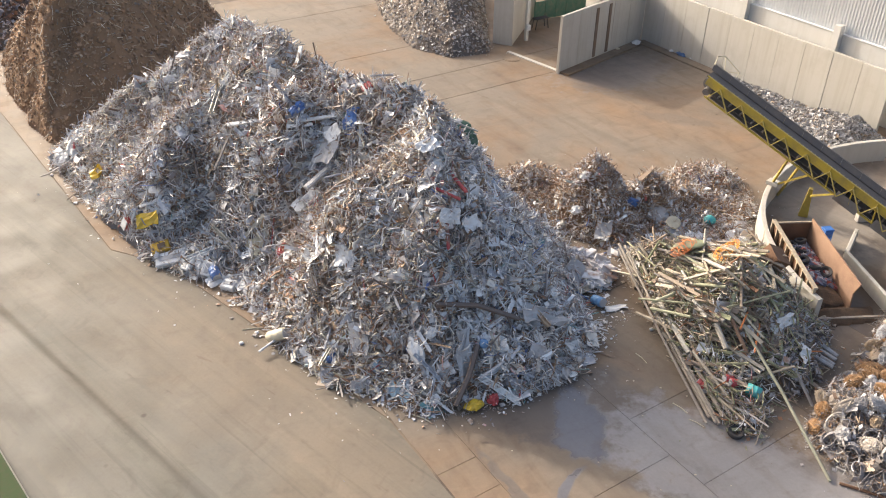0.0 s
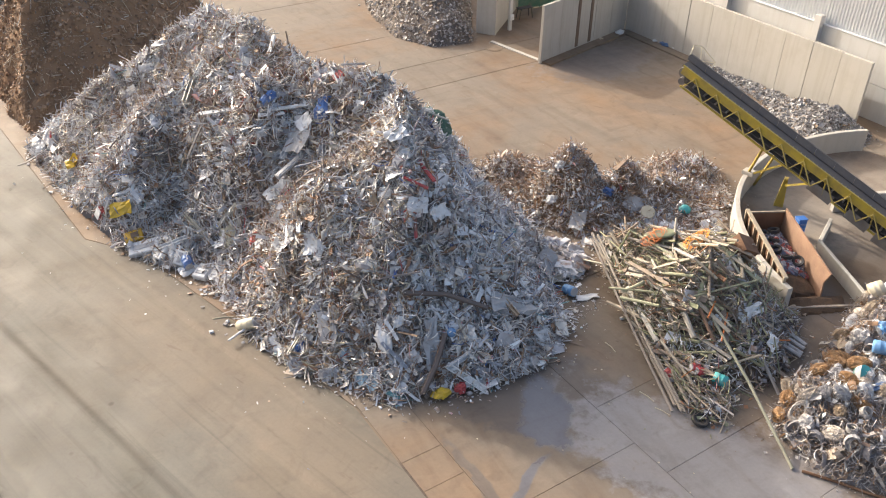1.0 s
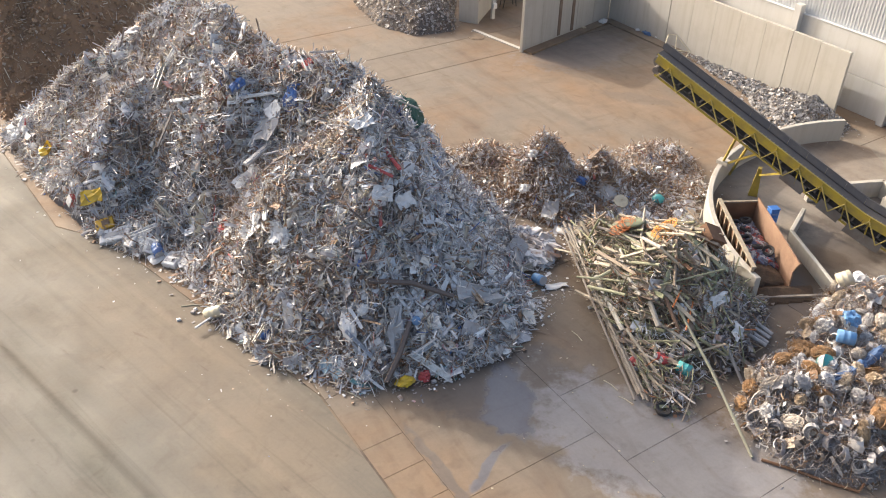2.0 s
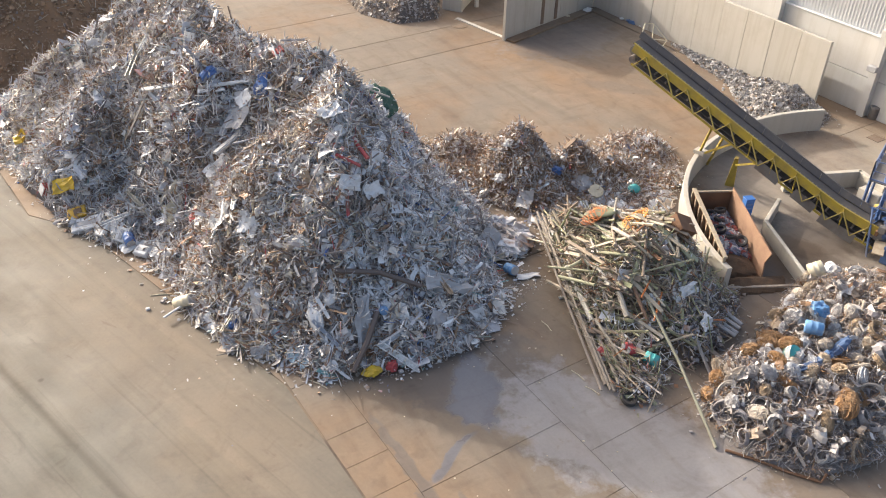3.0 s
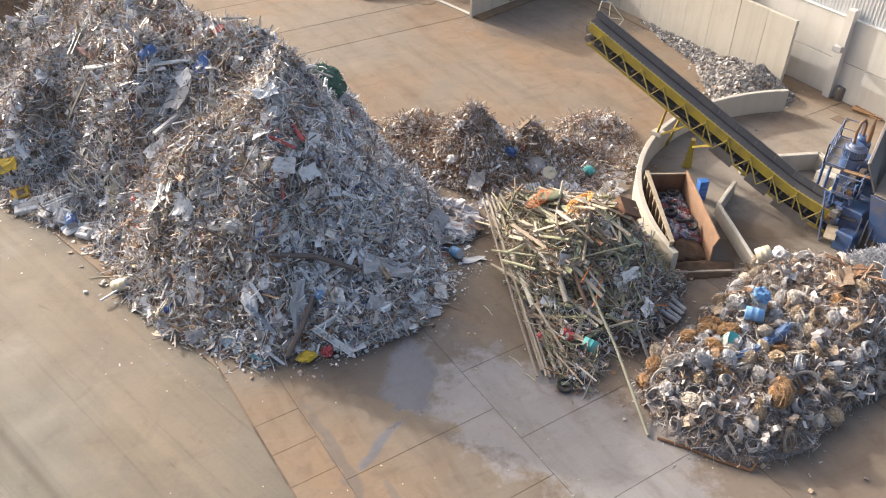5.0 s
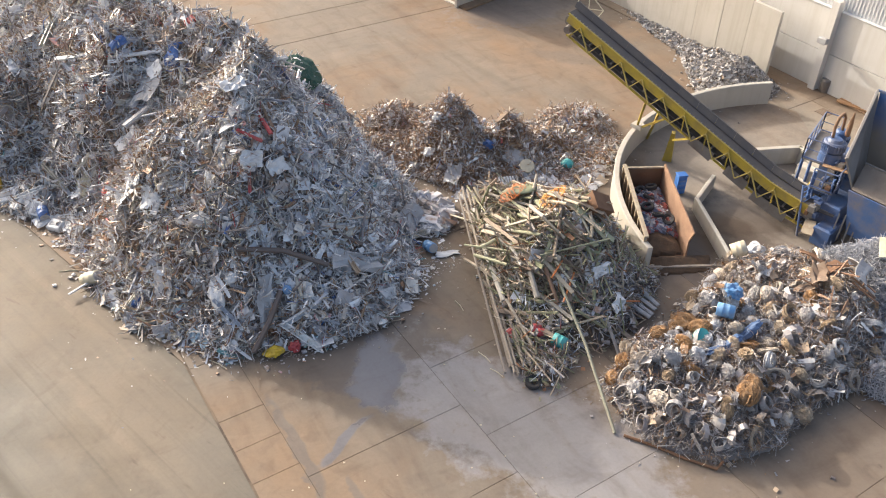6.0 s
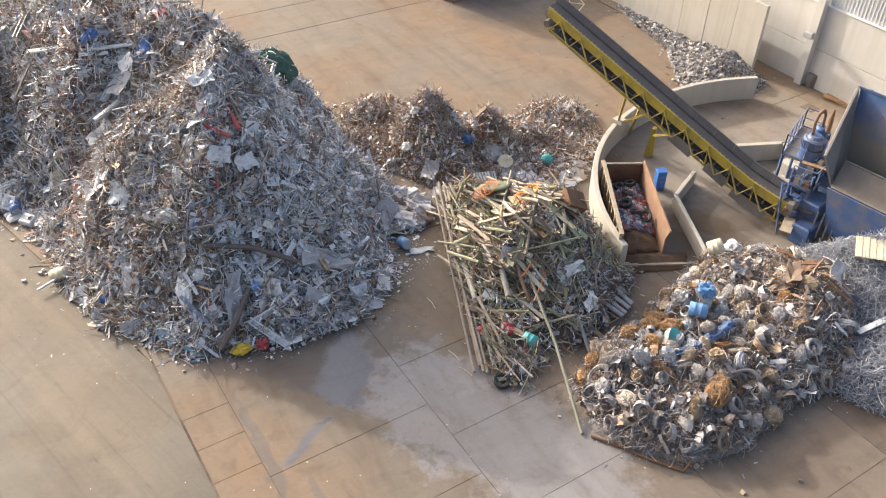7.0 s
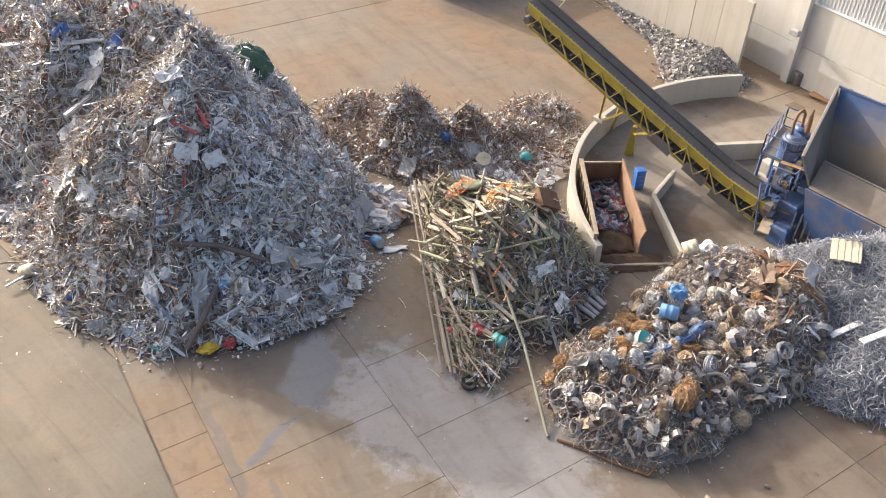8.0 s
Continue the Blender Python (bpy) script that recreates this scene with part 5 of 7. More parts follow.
THIN = [wire(rng, 3, rng.uniform(0.012, 0.022), b) for b in (0.0, 0.08, 0.16, 0.24, 0.32, 0.45, 0.55, 0.65)]
CURLY = [wire(rng, 4, rng.uniform(0.012, 0.02), b, 0.35) for b in (0.5, 0.65, 0.8, 0.9)]
RODS = [wire(rng, 2, rng.uniform(0.018, 0.03), 0.04, 0.05) for _ in range(4)]
BEAMS = [strip(rng, 6, rng.uniform(0.05, 0.1), 0.045, b, 0.15, 0.1) for b in (0.06, 0.12, 0.2, 0.3)]
LOOPS = [wire(rng, 7, rng.uniform(0.02, 0.03), b, 0.15) for b in (0.3, 0.45, 0.6, 0.75)]
RIBBONS = [strip(rng, 5, rng.uniform(0.05, 0.16), 0.02, b, 0.3, 0.1) for b in (0.15, 0.25, 0.4, 0.5, 0.6, 0.7)]


def sizes(n, lo, hi, power=2.0):
    return lo + (hi - lo) * rng.uniform(0, 1, n) ** power


MAIN = Heap([(-26.3, 49), (-23, 45), (-19.2, 40.9), (-16.5, 38), (-13.9, 36.2), (-11, 34.4), (-9.3, 33), (-8.1, 30.8), (-5.9, 28.6), (-3.9, 27.2), (-0.7, 25.8),
             (2.8, 26.7), (5.9, 28.5), (7.7, 31.6), (8.4, 35), (7.4, 38.3), (5.2, 41.3), (2.6, 45), (-0.5, 49), (-4, 55), (-10, 60), (-17, 62), (-23, 59), (-26.5, 54)],
            [(-20.8, 49.0, 4.7), (-13.2, 49.2, 9.1), (-9.4, 44.9, 9.0), (-6.8, 42.3, 9.1), (-4.3, 40.5, 9.4), (-1.1, 38.8, 9.0), (-1, 34.6, 8.6), (-0.4, 31.6, 6.9)],
            [(-8.2, 40.2, 8.0, 5.0), (-0.1, 42.2, 6.4, 3.9)], power=1.12, rough=0.32, seed=3,
            pits=0.35,
            dips=[(1, 28.8, 1.1, 2.4), (6.6, 35, 1.0, 2.5), (-9.7, 36.6, 0.8, 2.0), (-16.9, 39.8, -0.6, 1.5), (-7.8, 39.4, -0.9, 1.8), (0.2, 33, -0.4, 1.5),
                  (-15.4, 42.2, -2.21, 2.6), (-18.3, 42, -0.84, 2.0), (-11.2, 44.3, -1.22, 3.0), (-10, 41.3, -1.03, 2.4), (-12.2, 40.2, -0.72, 1.6), (-13.3, 39.6, 2.3, 1.3), (-6.8, 35.6, -0.58, 2.0),
                  (-4.6, 34.4, -1.81, 2.0), (-5.4, 32.2, -0.84, 1.7), (-3.4, 32.0, -0.44, 1.7), (-1.6, 30.3, -0.44, 1.6), (-3.0, 38.6, -0.57, 2.0), (2.6, 34.4, -0.36, 1.8), (-2.7, 28.5, 0.8, 1.2), (0.8, 30.6, 0.69, 1.3)])
BROWN = Heap([(-27.3, 51.6), (-34.0, 60), (-38, 68), (-39, 76), (-34, 84), (-26, 84), (-20.5, 76), (-18.5, 66), (-21, 57)], [(-27.9, 53.2, 1.3), (-28.6, 57.0, 5.6), (-29.3, 62.5, 10.3), (-29, 72, 11.5)], power=0.9, rough=0.55, scale=2.4, seed=5, pits=0.2)
CORNERH = Heap([(-37.6, 69.5), (-42, 68), (-48, 74), (-46, 86), (-40, 88)], [(-43, 76, 4), (-42, 82, 4)], power=0.8, rough=0.2, seed=8)
BACK = Heap([(-8, 86), (-6, 77), (-3.3, 71.2), (0.1, 68.9), (3.4, 70.2), (3.4, 73), (3.3, 88)], [(0, 78, 5.5), (-1, 84, 6)], power=0.8, rough=0.2, seed=6)
ROW = Heap([(2, 47.8), (3.3, 43.5), (6, 41.2), (9, 39.7), (14, 40), (18.4, 43), (18.9, 46), (17, 50), (12, 46.5), (5, 49.6)], [(5, 46, 0.7), (9, 43, 0.8), (14, 44, 0.6), (17, 47, 0.5)],
           [(8.6, 43.3, 4.0, 2.5), (4.8, 47.0, 1.8, 2.3), (11.9, 43.6, 2.5, 1.9), (14.2, 44.4, 1.3, 1.6), (16.3, 47.4, 1.5, 2.4)], 0.7, 0.22, 1.0, seed=9, dips=[(9.6, 41.3, -1.2, 1.1), (12.7, 42.3, -0.7, 1.0), (10.9, 40.4, -0.3, 1.0), (3.8, 47.6, 0.9, 1.5), (16, 47.9, 0.6, 1.2)], pits=0.2)
POLES = Heap([(10.0, 38.8), (9.9, 36), (10.9, 30.5), (12.0, 26.4), (12.4, 25.2), (13.4, 25.2), (14.6, 27), (18.3, 29.3), (19.0, 32.4), (17.2, 36.2), (14, 38.8)], [(10.8, 35.4, 2.3), (14.7, 33.8, 3.6), (12.5, 31.3, 2.9), (12.6, 28.6, 0.9)], power=0.85, rough=0.25, seed=12,
             dips=[(13.7, 27.8, 0.5, 1.4), (10.6, 36, -0.7, 1.3), (14.8, 33.6, -0.5, 1.4), (11, 33, -1.19, 1.7), (14.4, 31.6, -0.63, 1.6), (9.9, 36.6, -0.9, 1.2), (15.8, 30.4, -0.23, 1.2), (17.5, 30.3, 0.8, 1.3), (17.6, 33.0, 0.5, 1.3)], pits=0.3)
COILS = Heap([(15.2, 25.3), (16.4, 22.4), (19.3, 21.4), (21.6, 22.6), (24, 24.7), (26.3, 25.7), (27.4, 27.0), (28.0, 28.6), (28.1, 30.4), (27.3, 33.4), (26, 34.6), (23.2, 34.6), (21.5, 32.4), (19, 29.5), (17, 27.5)],
             [(17.6, 25.2, 1.5), (19.5, 24, 1.5), (21.3, 26.0, 1.4), (24, 27.4, 1.6), (26.6, 30.0, 2.6)], [(20.8, 29.2, 1.9, 1.8), (23.5, 31.5, 1.8, 2.5)], 0.6, 0.3, 1.0, seed=15, dips=[(17.5, 27.1, -0.64, 1.3), (20.4, 28.0, -0.28, 1.2)], pits=0.3)
STRANDS = Heap([(26.4, 34.0), (27.3, 31.0), (27.6, 28.6), (26.9, 26.6), (26.2, 25.8), (27.5, 24.5), (29, 24.2), (33, 24), (38, 26), (39, 32), (35, 35), (30, 34.2)], [(28.6, 32.0, 3.1), (30.5, 31.5, 3.7), (34, 30, 3.9)], power=0.6, rough=0.25, seed=16)
FOOT = Heap([(21.5, 66.8), (23, 63.5), (25, 58), (24.8, 54), (25.2, 50.8), (28, 51.2), (30, 52), (30.9, 53.2), (30.1, 54.3), (22.2, 66.4)], [(28.4, 54.6, 1.6), (26.5, 59, 0.5), (23, 64.6, 0.25)], power=0.7, rough=0.15, scale=1.0, seed=18)


def near(*spots):
    """A chance that falls off round some spots (x, y, radius, chance)."""
    def where(x, y, z, r):
        chance = np.zeros_like(x)
        for sx, sy, rad, c in spots:
            chance = np.maximum(chance, c * np.exp(-((x - sx) ** 2 + (y - sy) ** 2) / rad ** 2))
        return r.uniform(0, 1, len(x)) < chance
    return where


def heap(name, form, core, layers, label, category="scrap heap", step=0.35, litter=0):
    """A heap: its dense core, layers of loose pieces on it, and crumbs round its foot."""
    root = thing(name, label, category, kind="stuff")
    part("core", form.mesh("core", step, core), None, root)
    for nm, kinds, count, lo, hi, material, tilt, lift, girth, where, *along in layers:
        sp = form.scatter(count, rng, where)
        tagged(part(nm, lay(nm, kinds, sp, sizes(len(sp), lo, hi), material, rng, tilt, lift, along[0] if along else None, girth), None, root), kind="stuff")
    if litter:
        pts = np.array(form.outline)
        k = rng.randint(0, len(pts), litter)
        f = rng.uniform(0, 1, (litter, 1))
        a, b = pts[k], pts[(k + 1) % len(pts)]
        d = b - a
        out = np.stack([d[:, 1], -d[:, 0]], 1) / np.linalg.norm(d, axis=1, keepdims=True)
        pos = a + d * f + out * (rng.exponential(0.3, (litter, 1)) * np.where(rng.uniform(0, 1, (litter, 1)) < 0.15, 3.5, 1.0) - 0.3)
        sp = np.concatenate([pos, np.full((litter, 1), 0.02), np.tile([[0, 0, 1.0]], (litter, 1))], 1)
        tagged(part("litter", lay("litter", CHUNKS[:2] + SHEETS + BARS, sp, sizes(litter, 0.04, 0.22, 2.5), layers[0][5], rng, 0.2, 0.02), None, root), kind="stuff")
    return root


G1 = (0.35, 1.1)
BROWNISH = near((-6.5, 34, 4.5, 0.9), (-3.5, 29.5, 3.2, 0.9), (-9, 41, 5, 0.6), (-12.5, 40.5, 4, 0.7), (-18, 44, 5, 0.5), (2, 31, 5, 0.2), (-4, 38, 3, 0.8), (-14, 46, 4, 0.5), (-9, 38, 3, 0.8), (-1, 28, 4, 0.35), (4, 30.5, 3.5, 0.25))
# White scrap lies here; extra pale pieces also brighten the flank's shade by colour.
RIGHT = near((4, 32, 5.5, 1), (7, 36, 4, 1), (0.5, 27, 3, 0.9), (5.5, 37, 5, 1), (2, 44, 6, 0.9), (2, 28.5, 3.5, 0.9), (-1, 33, 4, 0.7))
main_heap = heap("main_scrap_heap", MAIN, M["main_core"], [
    ("sheet_scrap", SHEETS[12:] + FLATS[:8], 3800, 0.1, 0.95, M["mixed"], 0.7, 0.2, None, None),
    ("ribbon_scrap", RIBBONS + CHANNELS[:2], 4200, 0.2, 1.4, M["mixed"], 0.55, 0.25, None, None),
    ("bar_scrap", BARS + CHANNELS + PIPES, 2600, 0.3, 2.0, M["mixed"], 0.3, 0.28, (0.4, 1.1), None),
    ("beam_scrap", BEAMS, 320, 1.0, 4.0, M["beam"], 0.2, 0.35, (0.9, 1.8), None),
    ("tube_scrap", LOOPS, 5200, 0.4, 1.8, M["mixed"], 0.4, 0.35, (0.5, 1.3), None),
    ("wire_scrap", THIN + CURLY, 18500, 0.3, 2.2, M["mixed"], 0.4, 0.26, (0.6, 1.6), None),
    ("chunk_scrap", CHUNKS, 9000, 0.05, 0.28, M["mixed"], 0.6, 0.18, None, None),
    ("rusty_wire", THIN + CURLY + RIBBONS[:3], 11500, 0.25, 1.4, M["rusty"], 0.28, 0.26, (0.6, 1.5), BROWNISH),
    ("rusty_fines", CHUNKS, 3000, 0.08, 0.3, M["rusty"], 0.6, 0.12, None, BROWNISH),
    ("cream_wire", THIN + BARS[:4], 4800, 0.25, 1.3, M["cream"], 0.4, 0.3, (0.5, 1.3), near((-4.5, 30.5, 4, 1), (-3, 36, 3.5, 0.9), (-20, 46, 5, 0.8), (-12, 44, 6, 0.45), (-1, 38, 3, 0.5))),
    ("pale_ribbon", RIBBONS, 1800, 0.25, 1.1, M["pale"], 0.4, 0.35, None, RIGHT),
    ("pale_sheet", FLATS[:8] + SHEETS[12:], 1500, 0.15, 0.6, M["pale"], 0.65, 0.3, None, RIGHT),
    ("pale_wire", THIN + CURLY, 10500, 0.3, 1.6, M["pale"], 0.28, 0.3, (0.7, 1.5), None),
    ("bright_sheet", FLATS[:8], 2400, 0.12, 0.75, M["pale"], 0.6, 0.3, None, None),
    ("long_rod", RODS, 500, 0.8, 1.6, M["pale"], 0.2, 0.3, (0.8, 1.4), near((-13.2, 38.2, 2.5, 1)), (0.66, -0.75, 0)),
], "huge heap of mixed light scrap metal, sheet, bars and wire", step=0.22, litter=2200)
heap("brown_heap", BROWN, M["brown"], [("fines", CHUNKS + BARS[:4], 17000, 0.05, 0.24, M["fines"], 0.6, 0.05, None, None), ("flakes", SHEETS + BARS, 4500, 0.08, 0.34, M["fines"], 0.6, 0.05, None, near((-33, 58, 7, 1))), ("sticks", THIN + BARS[:4], 1300, 0.3, 1.6, M["cream"], 0.5, 0.12, (0.4, 0.9), None)],
     "tall heap of brown shredder fines and sticks", "heap", 0.3, 600)
heap("corner_heap", CORNERH, M["core"], [("flakes", CHUNKS + SHEETS, 2500, 0.15, 0.5, M["dark"], 0.6, 0.06, None, None)], "dark heap of shredded metal behind the brown heap")
heap("rear_heap", BACK, M["core"], [("flakes", RIBBONS + FLATS[:8] + SHEETS[:6], 12000, 0.05, 0.3, M["shred"], 0.6, 0.06, None, None)], "heap of grey shredded metal beside the wall pier", litter=300)
heap("low_heap", ROW, M["brown"], [
    ("grey_flakes", SHEETS[12:] + FLATS[:4], 1300, 0.1, 0.5, M["grey"], 0.5, 0.12, None, None), ("wire_scrap", THIN + CURLY, 4500, 0.3, 1.4, M["rusty"], 0.3, 0.18, (0.6, 1.4), None),
    ("pale_wire", THIN + RIBBONS, 2600, 0.2, 1.0, M["mixed"], 0.4, 0.2, (0.5, 1.2), None), ("brown_wire", THIN + CURLY, 2600, 0.2, 0.9, M["rusty"], 0.4, 0.22, (0.5, 1.2), near((8.8, 42.6, 2.4, 1), (12.5, 42.6, 1.6, 0.8), (4.5, 46, 2.5, 0.4))), ("crumbs", CHUNKS, 1500, 0.05, 0.25, M["mixed"], 0.6, 0.15, None, None), ("bar_scrap", BARS + PIPES, 1500, 0.2, 1.2, M["rusty"], 0.4, 0.12, G1, None)],
     "row of low mounds of rusty wire and light scrap", step=0.25, litter=1200)
SPREAD = Heap([(8.3, 41.6), (9.3, 38.4), (12, 38.4), (16, 39.2), (18, 42), (15, 43.5), (10, 42.5)], [(10, 40.3, 0.22), (16, 41.3, 0.22)], power=0.5, rough=0.05, seed=33)
heap("scrap_spread", SPREAD, M["core"], [("bits", SHEETS[12:] + RIBBONS + BARS + CHUNKS, 1300, 0.12, 0.7, M["mixed"], 0.3, 0.15, None, None), ("wire", THIN, 900, 0.3, 1.3, M["rusty"], 0.2, 0.15, (0.6, 1.4), None)],
     "thin spread of mixed scrap bits before the low mounds", step=0.3, litter=250)
GAP = Heap([(5.4, 40.2), (8.6, 40.4), (9.6, 37.5), (9.4, 34), (8.4, 32.6), (7.3, 33.6), (6.6, 36.5), (5.2, 38.3)], [(7.8, 37.3, 0.06)], power=0.5, rough=0.02, seed=35)
heap("litter_spread", GAP, M["apron"], [("bits", SHEETS[12:] + RIBBONS + FLATS[:4] + CHUNKS, 620, 0.08, 0.5, M["pale"], 0.3, 0.04, None, near((7.2, 38, 2.2, 1), (8.3, 35, 2, 0.5))), ("mixed_bits", BARS + CHUNKS + THIN, 900, 0.1, 0.7, M["mixed"], 0.3, 0.04, (0.5, 1.2), None)],
     "thin litter of pale scrap on the floor between heaps", step=0.3, litter=150)
POLE_WAY = (0.64, -0.77, 0)
heap("pole_heap", POLES, M["pole_core"], [
    ("poles", PIPES, 240, 1.0, 3.2, M["timber"], 0.2, 0.35, (1.0, 2.2), near((12, 34, 4.5, 1), (14.5, 34, 3, 1), (11.5, 30, 2.5, 0.8)), POLE_WAY),
    ("boards", [strip(rng, 2, 0.1, 0.03, 0.08, 0.15, 0.05) for _ in range(4)], 200, 0.8, 2.6, M["timber"], 0.25, 0.35, (1.0, 2.4), near((12, 34, 4.5, 1), (14.5, 34, 3, 1), (11.5, 30, 2.5, 0.8)), POLE_WAY),
    ("rods", RODS + THIN, 1400, 0.5, 2.4, M["timber"], 0.4, 0.35, (0.7, 1.7), near((12.3, 33.3, 3.2, 1), (12, 27.5, 2, 0.8)), POLE_WAY),
    ("crossed_rods", RODS + THIN + LOOPS, 2100, 0.4, 1.8, M["timber"], 0.4, 0.35, (0.6, 1.5), near((12.5, 33, 4.5, 1), (12, 27, 2, 0.8), (16, 31.5, 3, 0.7))),
    ("strips", RIBBONS + CURLY + LOOPS, 450, 0.4, 1.3, M["timber"], 0.4, 0.3, None, near((12.5, 33, 4.5, 1), (12, 27, 2, 0.7))),
    ("dark_scrap", BARS + THIN + RIBBONS, 1500, 0.2, 1.0, M["dark"], 0.5, 0.2, (0.4, 1.2), near((16.5, 31.5, 2.8, 1), (12.5, 27, 1.8, 0.8))),
    ("sheet_scrap", RIBBONS + FLATS[:4], 650, 0.15, 0.7, M["mixed"], 0.45, 0.3, None, near((16, 30.5, 3, 1), (10, 37.5, 1.5, 1), (16, 35, 2.5, 1), (12, 33, 5, 0.25))),
    ("crumbs", CHUNKS, 1500, 0.05, 0.25, M["mixed"], 0.6, 0.2, None, None),
    ("grey_wire", THIN + CURLY, 800, 0.3, 1.6, M["mixed"], 0.4, 0.3, (0.6, 1.3), near((16, 31, 3.5, 1), (12, 27.5, 2.5, 1), (11, 37, 2, 0.6)))], "heap of cream and green poles, profiles and cable", step=0.2, litter=700)
heap("coil_heap", COILS, M["main_core"], [
    ("loose_strip", RIBBONS, 800, 0.2, 0.8, M["coil"], 0.6, 0.3, None, None), ("crumbs", CHUNKS, 350, 0.06, 0.25, M["coil"], 0.6, 0.2, None, None), ("plate_scrap", SHEETS[12:] + FLATS[:8], 520, 0.12, 0.6, M["coil"], 0.8, 0.4, None, None), ("loose_wire", CURLY + THIN + LOOPS, 11500, 0.3, 1.0, M["coil"], 0.5, 0.4, (0.28, 0.6), None),
    ("curled_band", RIBBONS[3:], 250, 0.4, 0.9, M["coil"], 0.6, 0.5, None, None), ("dark_strip", RIBBONS + THIN, 1300, 0.2, 0.8, M["dark"], 0.5, 0.1, None, near((22.5, 28, 2.4, 1), (16.5, 25, 2, 0.7))),
    ("rusty_strip", RIBBONS + CURLY, 800, 0.3, 1.1, M["rusty"], 0.5, 0.4, None, near((17, 25, 1.6, 0.8), (24, 29, 3, 0.6), (20, 27.8, 2, 0.5))),
    ("bright_wire", RIBBONS + THIN, 420, 0.3, 1.0, M["pale"], 0.5, 0.35, (0.6, 1.3), near((18.3, 26.0, 1.8, 1), (26, 28, 3, 0.6), (24.0, 26.5, 1.5, 0.6)))],
     "long heap of wire coils, strapping and bright offcuts", step=0.25, litter=700)
heap("strand_heap", STRANDS, M["strand_core"], [("strands", THIN + CURLY, 17000, 0.4, 1.5, M["wire"], 0.35, 0.3, (0.45, 0.85), None), ("long_strands", LOOPS, 900, 0.8, 1.8, M["wire"], 0.35, 0.4, (0.5, 0.8), None)], "heap of tangled bright wire strands", step=0.3, litter=150)
heap("wall_foot_heap", FOOT, M["core"], [("flakes", RIBBONS + FLATS[:8] + SHEETS[:6], 12000, 0.06, 0.36, M["foot"], 0.6, 0.06, None, None)], "heap of bright shredded metal along the wall foot", step=0.25, litter=700)

# ---- single things on the heaps ----
trng = np.random.RandomState(77)


def np_mesh(name, kind, material, scale=(1, 1, 1)):
    v, q = kind
    return fast_mesh(name, v * np.array(scale), q, material)


def seat_on(form, x, y, rz=0.0, lift=0.0, tilt=1.0):
    """A pose on a heap's surface, or on the yard where form is None."""
    if form is None:
        return pose(x, y, lift, 0, 0, rz)
    z = float(form.height(np.array([x]), np.array([y]))[0])
    n = Vector(form.normals(np.array([x]), np.array([y]), 0.4)[0])
    n = Vector((0, 0, 1)).lerp(n, tilt).normalized()
    turn = Vector((0, 0, 1)).rotation_difference(n).to_matrix().to_4x4()
    return Matrix.Translation(Vector((x, y, z)) + n * lift) @ turn @ pose(0, 0, 0, 0, 0, rz)


def blob(name, size, material, rough=0.25, seed=0, smooth=True, fine=3):
    """A soft lumpy shape: a bag, a bundle, a tarp."""
    bm = bmesh.new()
    bmesh.ops.create_icosphere(bm, subdivisions=fine, radius=0.5)
    for v in bm.verts:
        k = 1 + rough * noise.noise(v.co * 3.1 + Vector((seed, 0, 0))) + rough * (0.5 - abs(noise.noise(v.co * 6.3 + Vector((0, seed, 0))))) + rough * 0.4 * noise.noise(v.co * 13 + Vector((0, 0, seed))) - rough * 0.5 * abs(noise.noise(v.co * 4.4 + Vector((seed, seed, 0))))
        v.co = Vector((v.co.x * size[0], v.co.y * size[1], v.co.z * size[2])) * k
    me = bpy.data.meshes.new(name)
    bm.to_mesh(me)
    bm.free()
    me.materials.append(material)
    me.polygons.foreach_set("use_smooth", [smooth] * len(me.polygons))
    return me


def sheet(form, x, y, w, h, material, label, rz=0.0, lift=0.12, dent=0.06, name="metal_sheet", category="sheet"):
    ob = new(name, np_mesh(name, crumple(trng, 4, dent, h / w, 0.03 / w), material, (w, w, w)))
    ob.matrix_basis = seat_on(form, x, y, rz, lift)
    return tagged(ob, label, category)


def profile(form, x, y, length, width, material, label, rz=0.0, lift=0.2, name="metal_profile", category="profile", height=None, tilt=0.45):
    h = width * 0.45 if height is None else height
    ob = solid(name, Build().box((0, 0, 0), (length, width, h), chamfer=0.02).box((0, 0, h * 0.55), (length * 0.98, width * 0.5, h * 0.25)), material, label, category)
    ob.matrix_basis = seat_on(form, x, y, rz, lift, tilt)
    return ob


def appliance(form, x, y, s, label, rz=0.0, lift=0.2):
    """A discarded white appliance: a casing with a grille and feet."""
    root = thing("appliance", label, "appliance")
    part("casing", Build().box((0, 0, 0), s, chamfer=0.05), M["p_white"], root)
    part("grille", Build().box((0, 0, s[2] / 2 + 0.01), (s[0] * 0.7, s[1] * 0.35, 0.03), chamfer=0.01), M["p_grey"], root, "grey grille")
    for sx in (-1, 1):
        part("foot", Build().box((sx * s[0] * 0.35, 0, -s[2] / 2 - 0.03), (0.08, s[1] * 0.8, 0.06)), M["steel"], root)
    root.matrix_basis = seat_on(form, x, y, rz, lift)
    return root


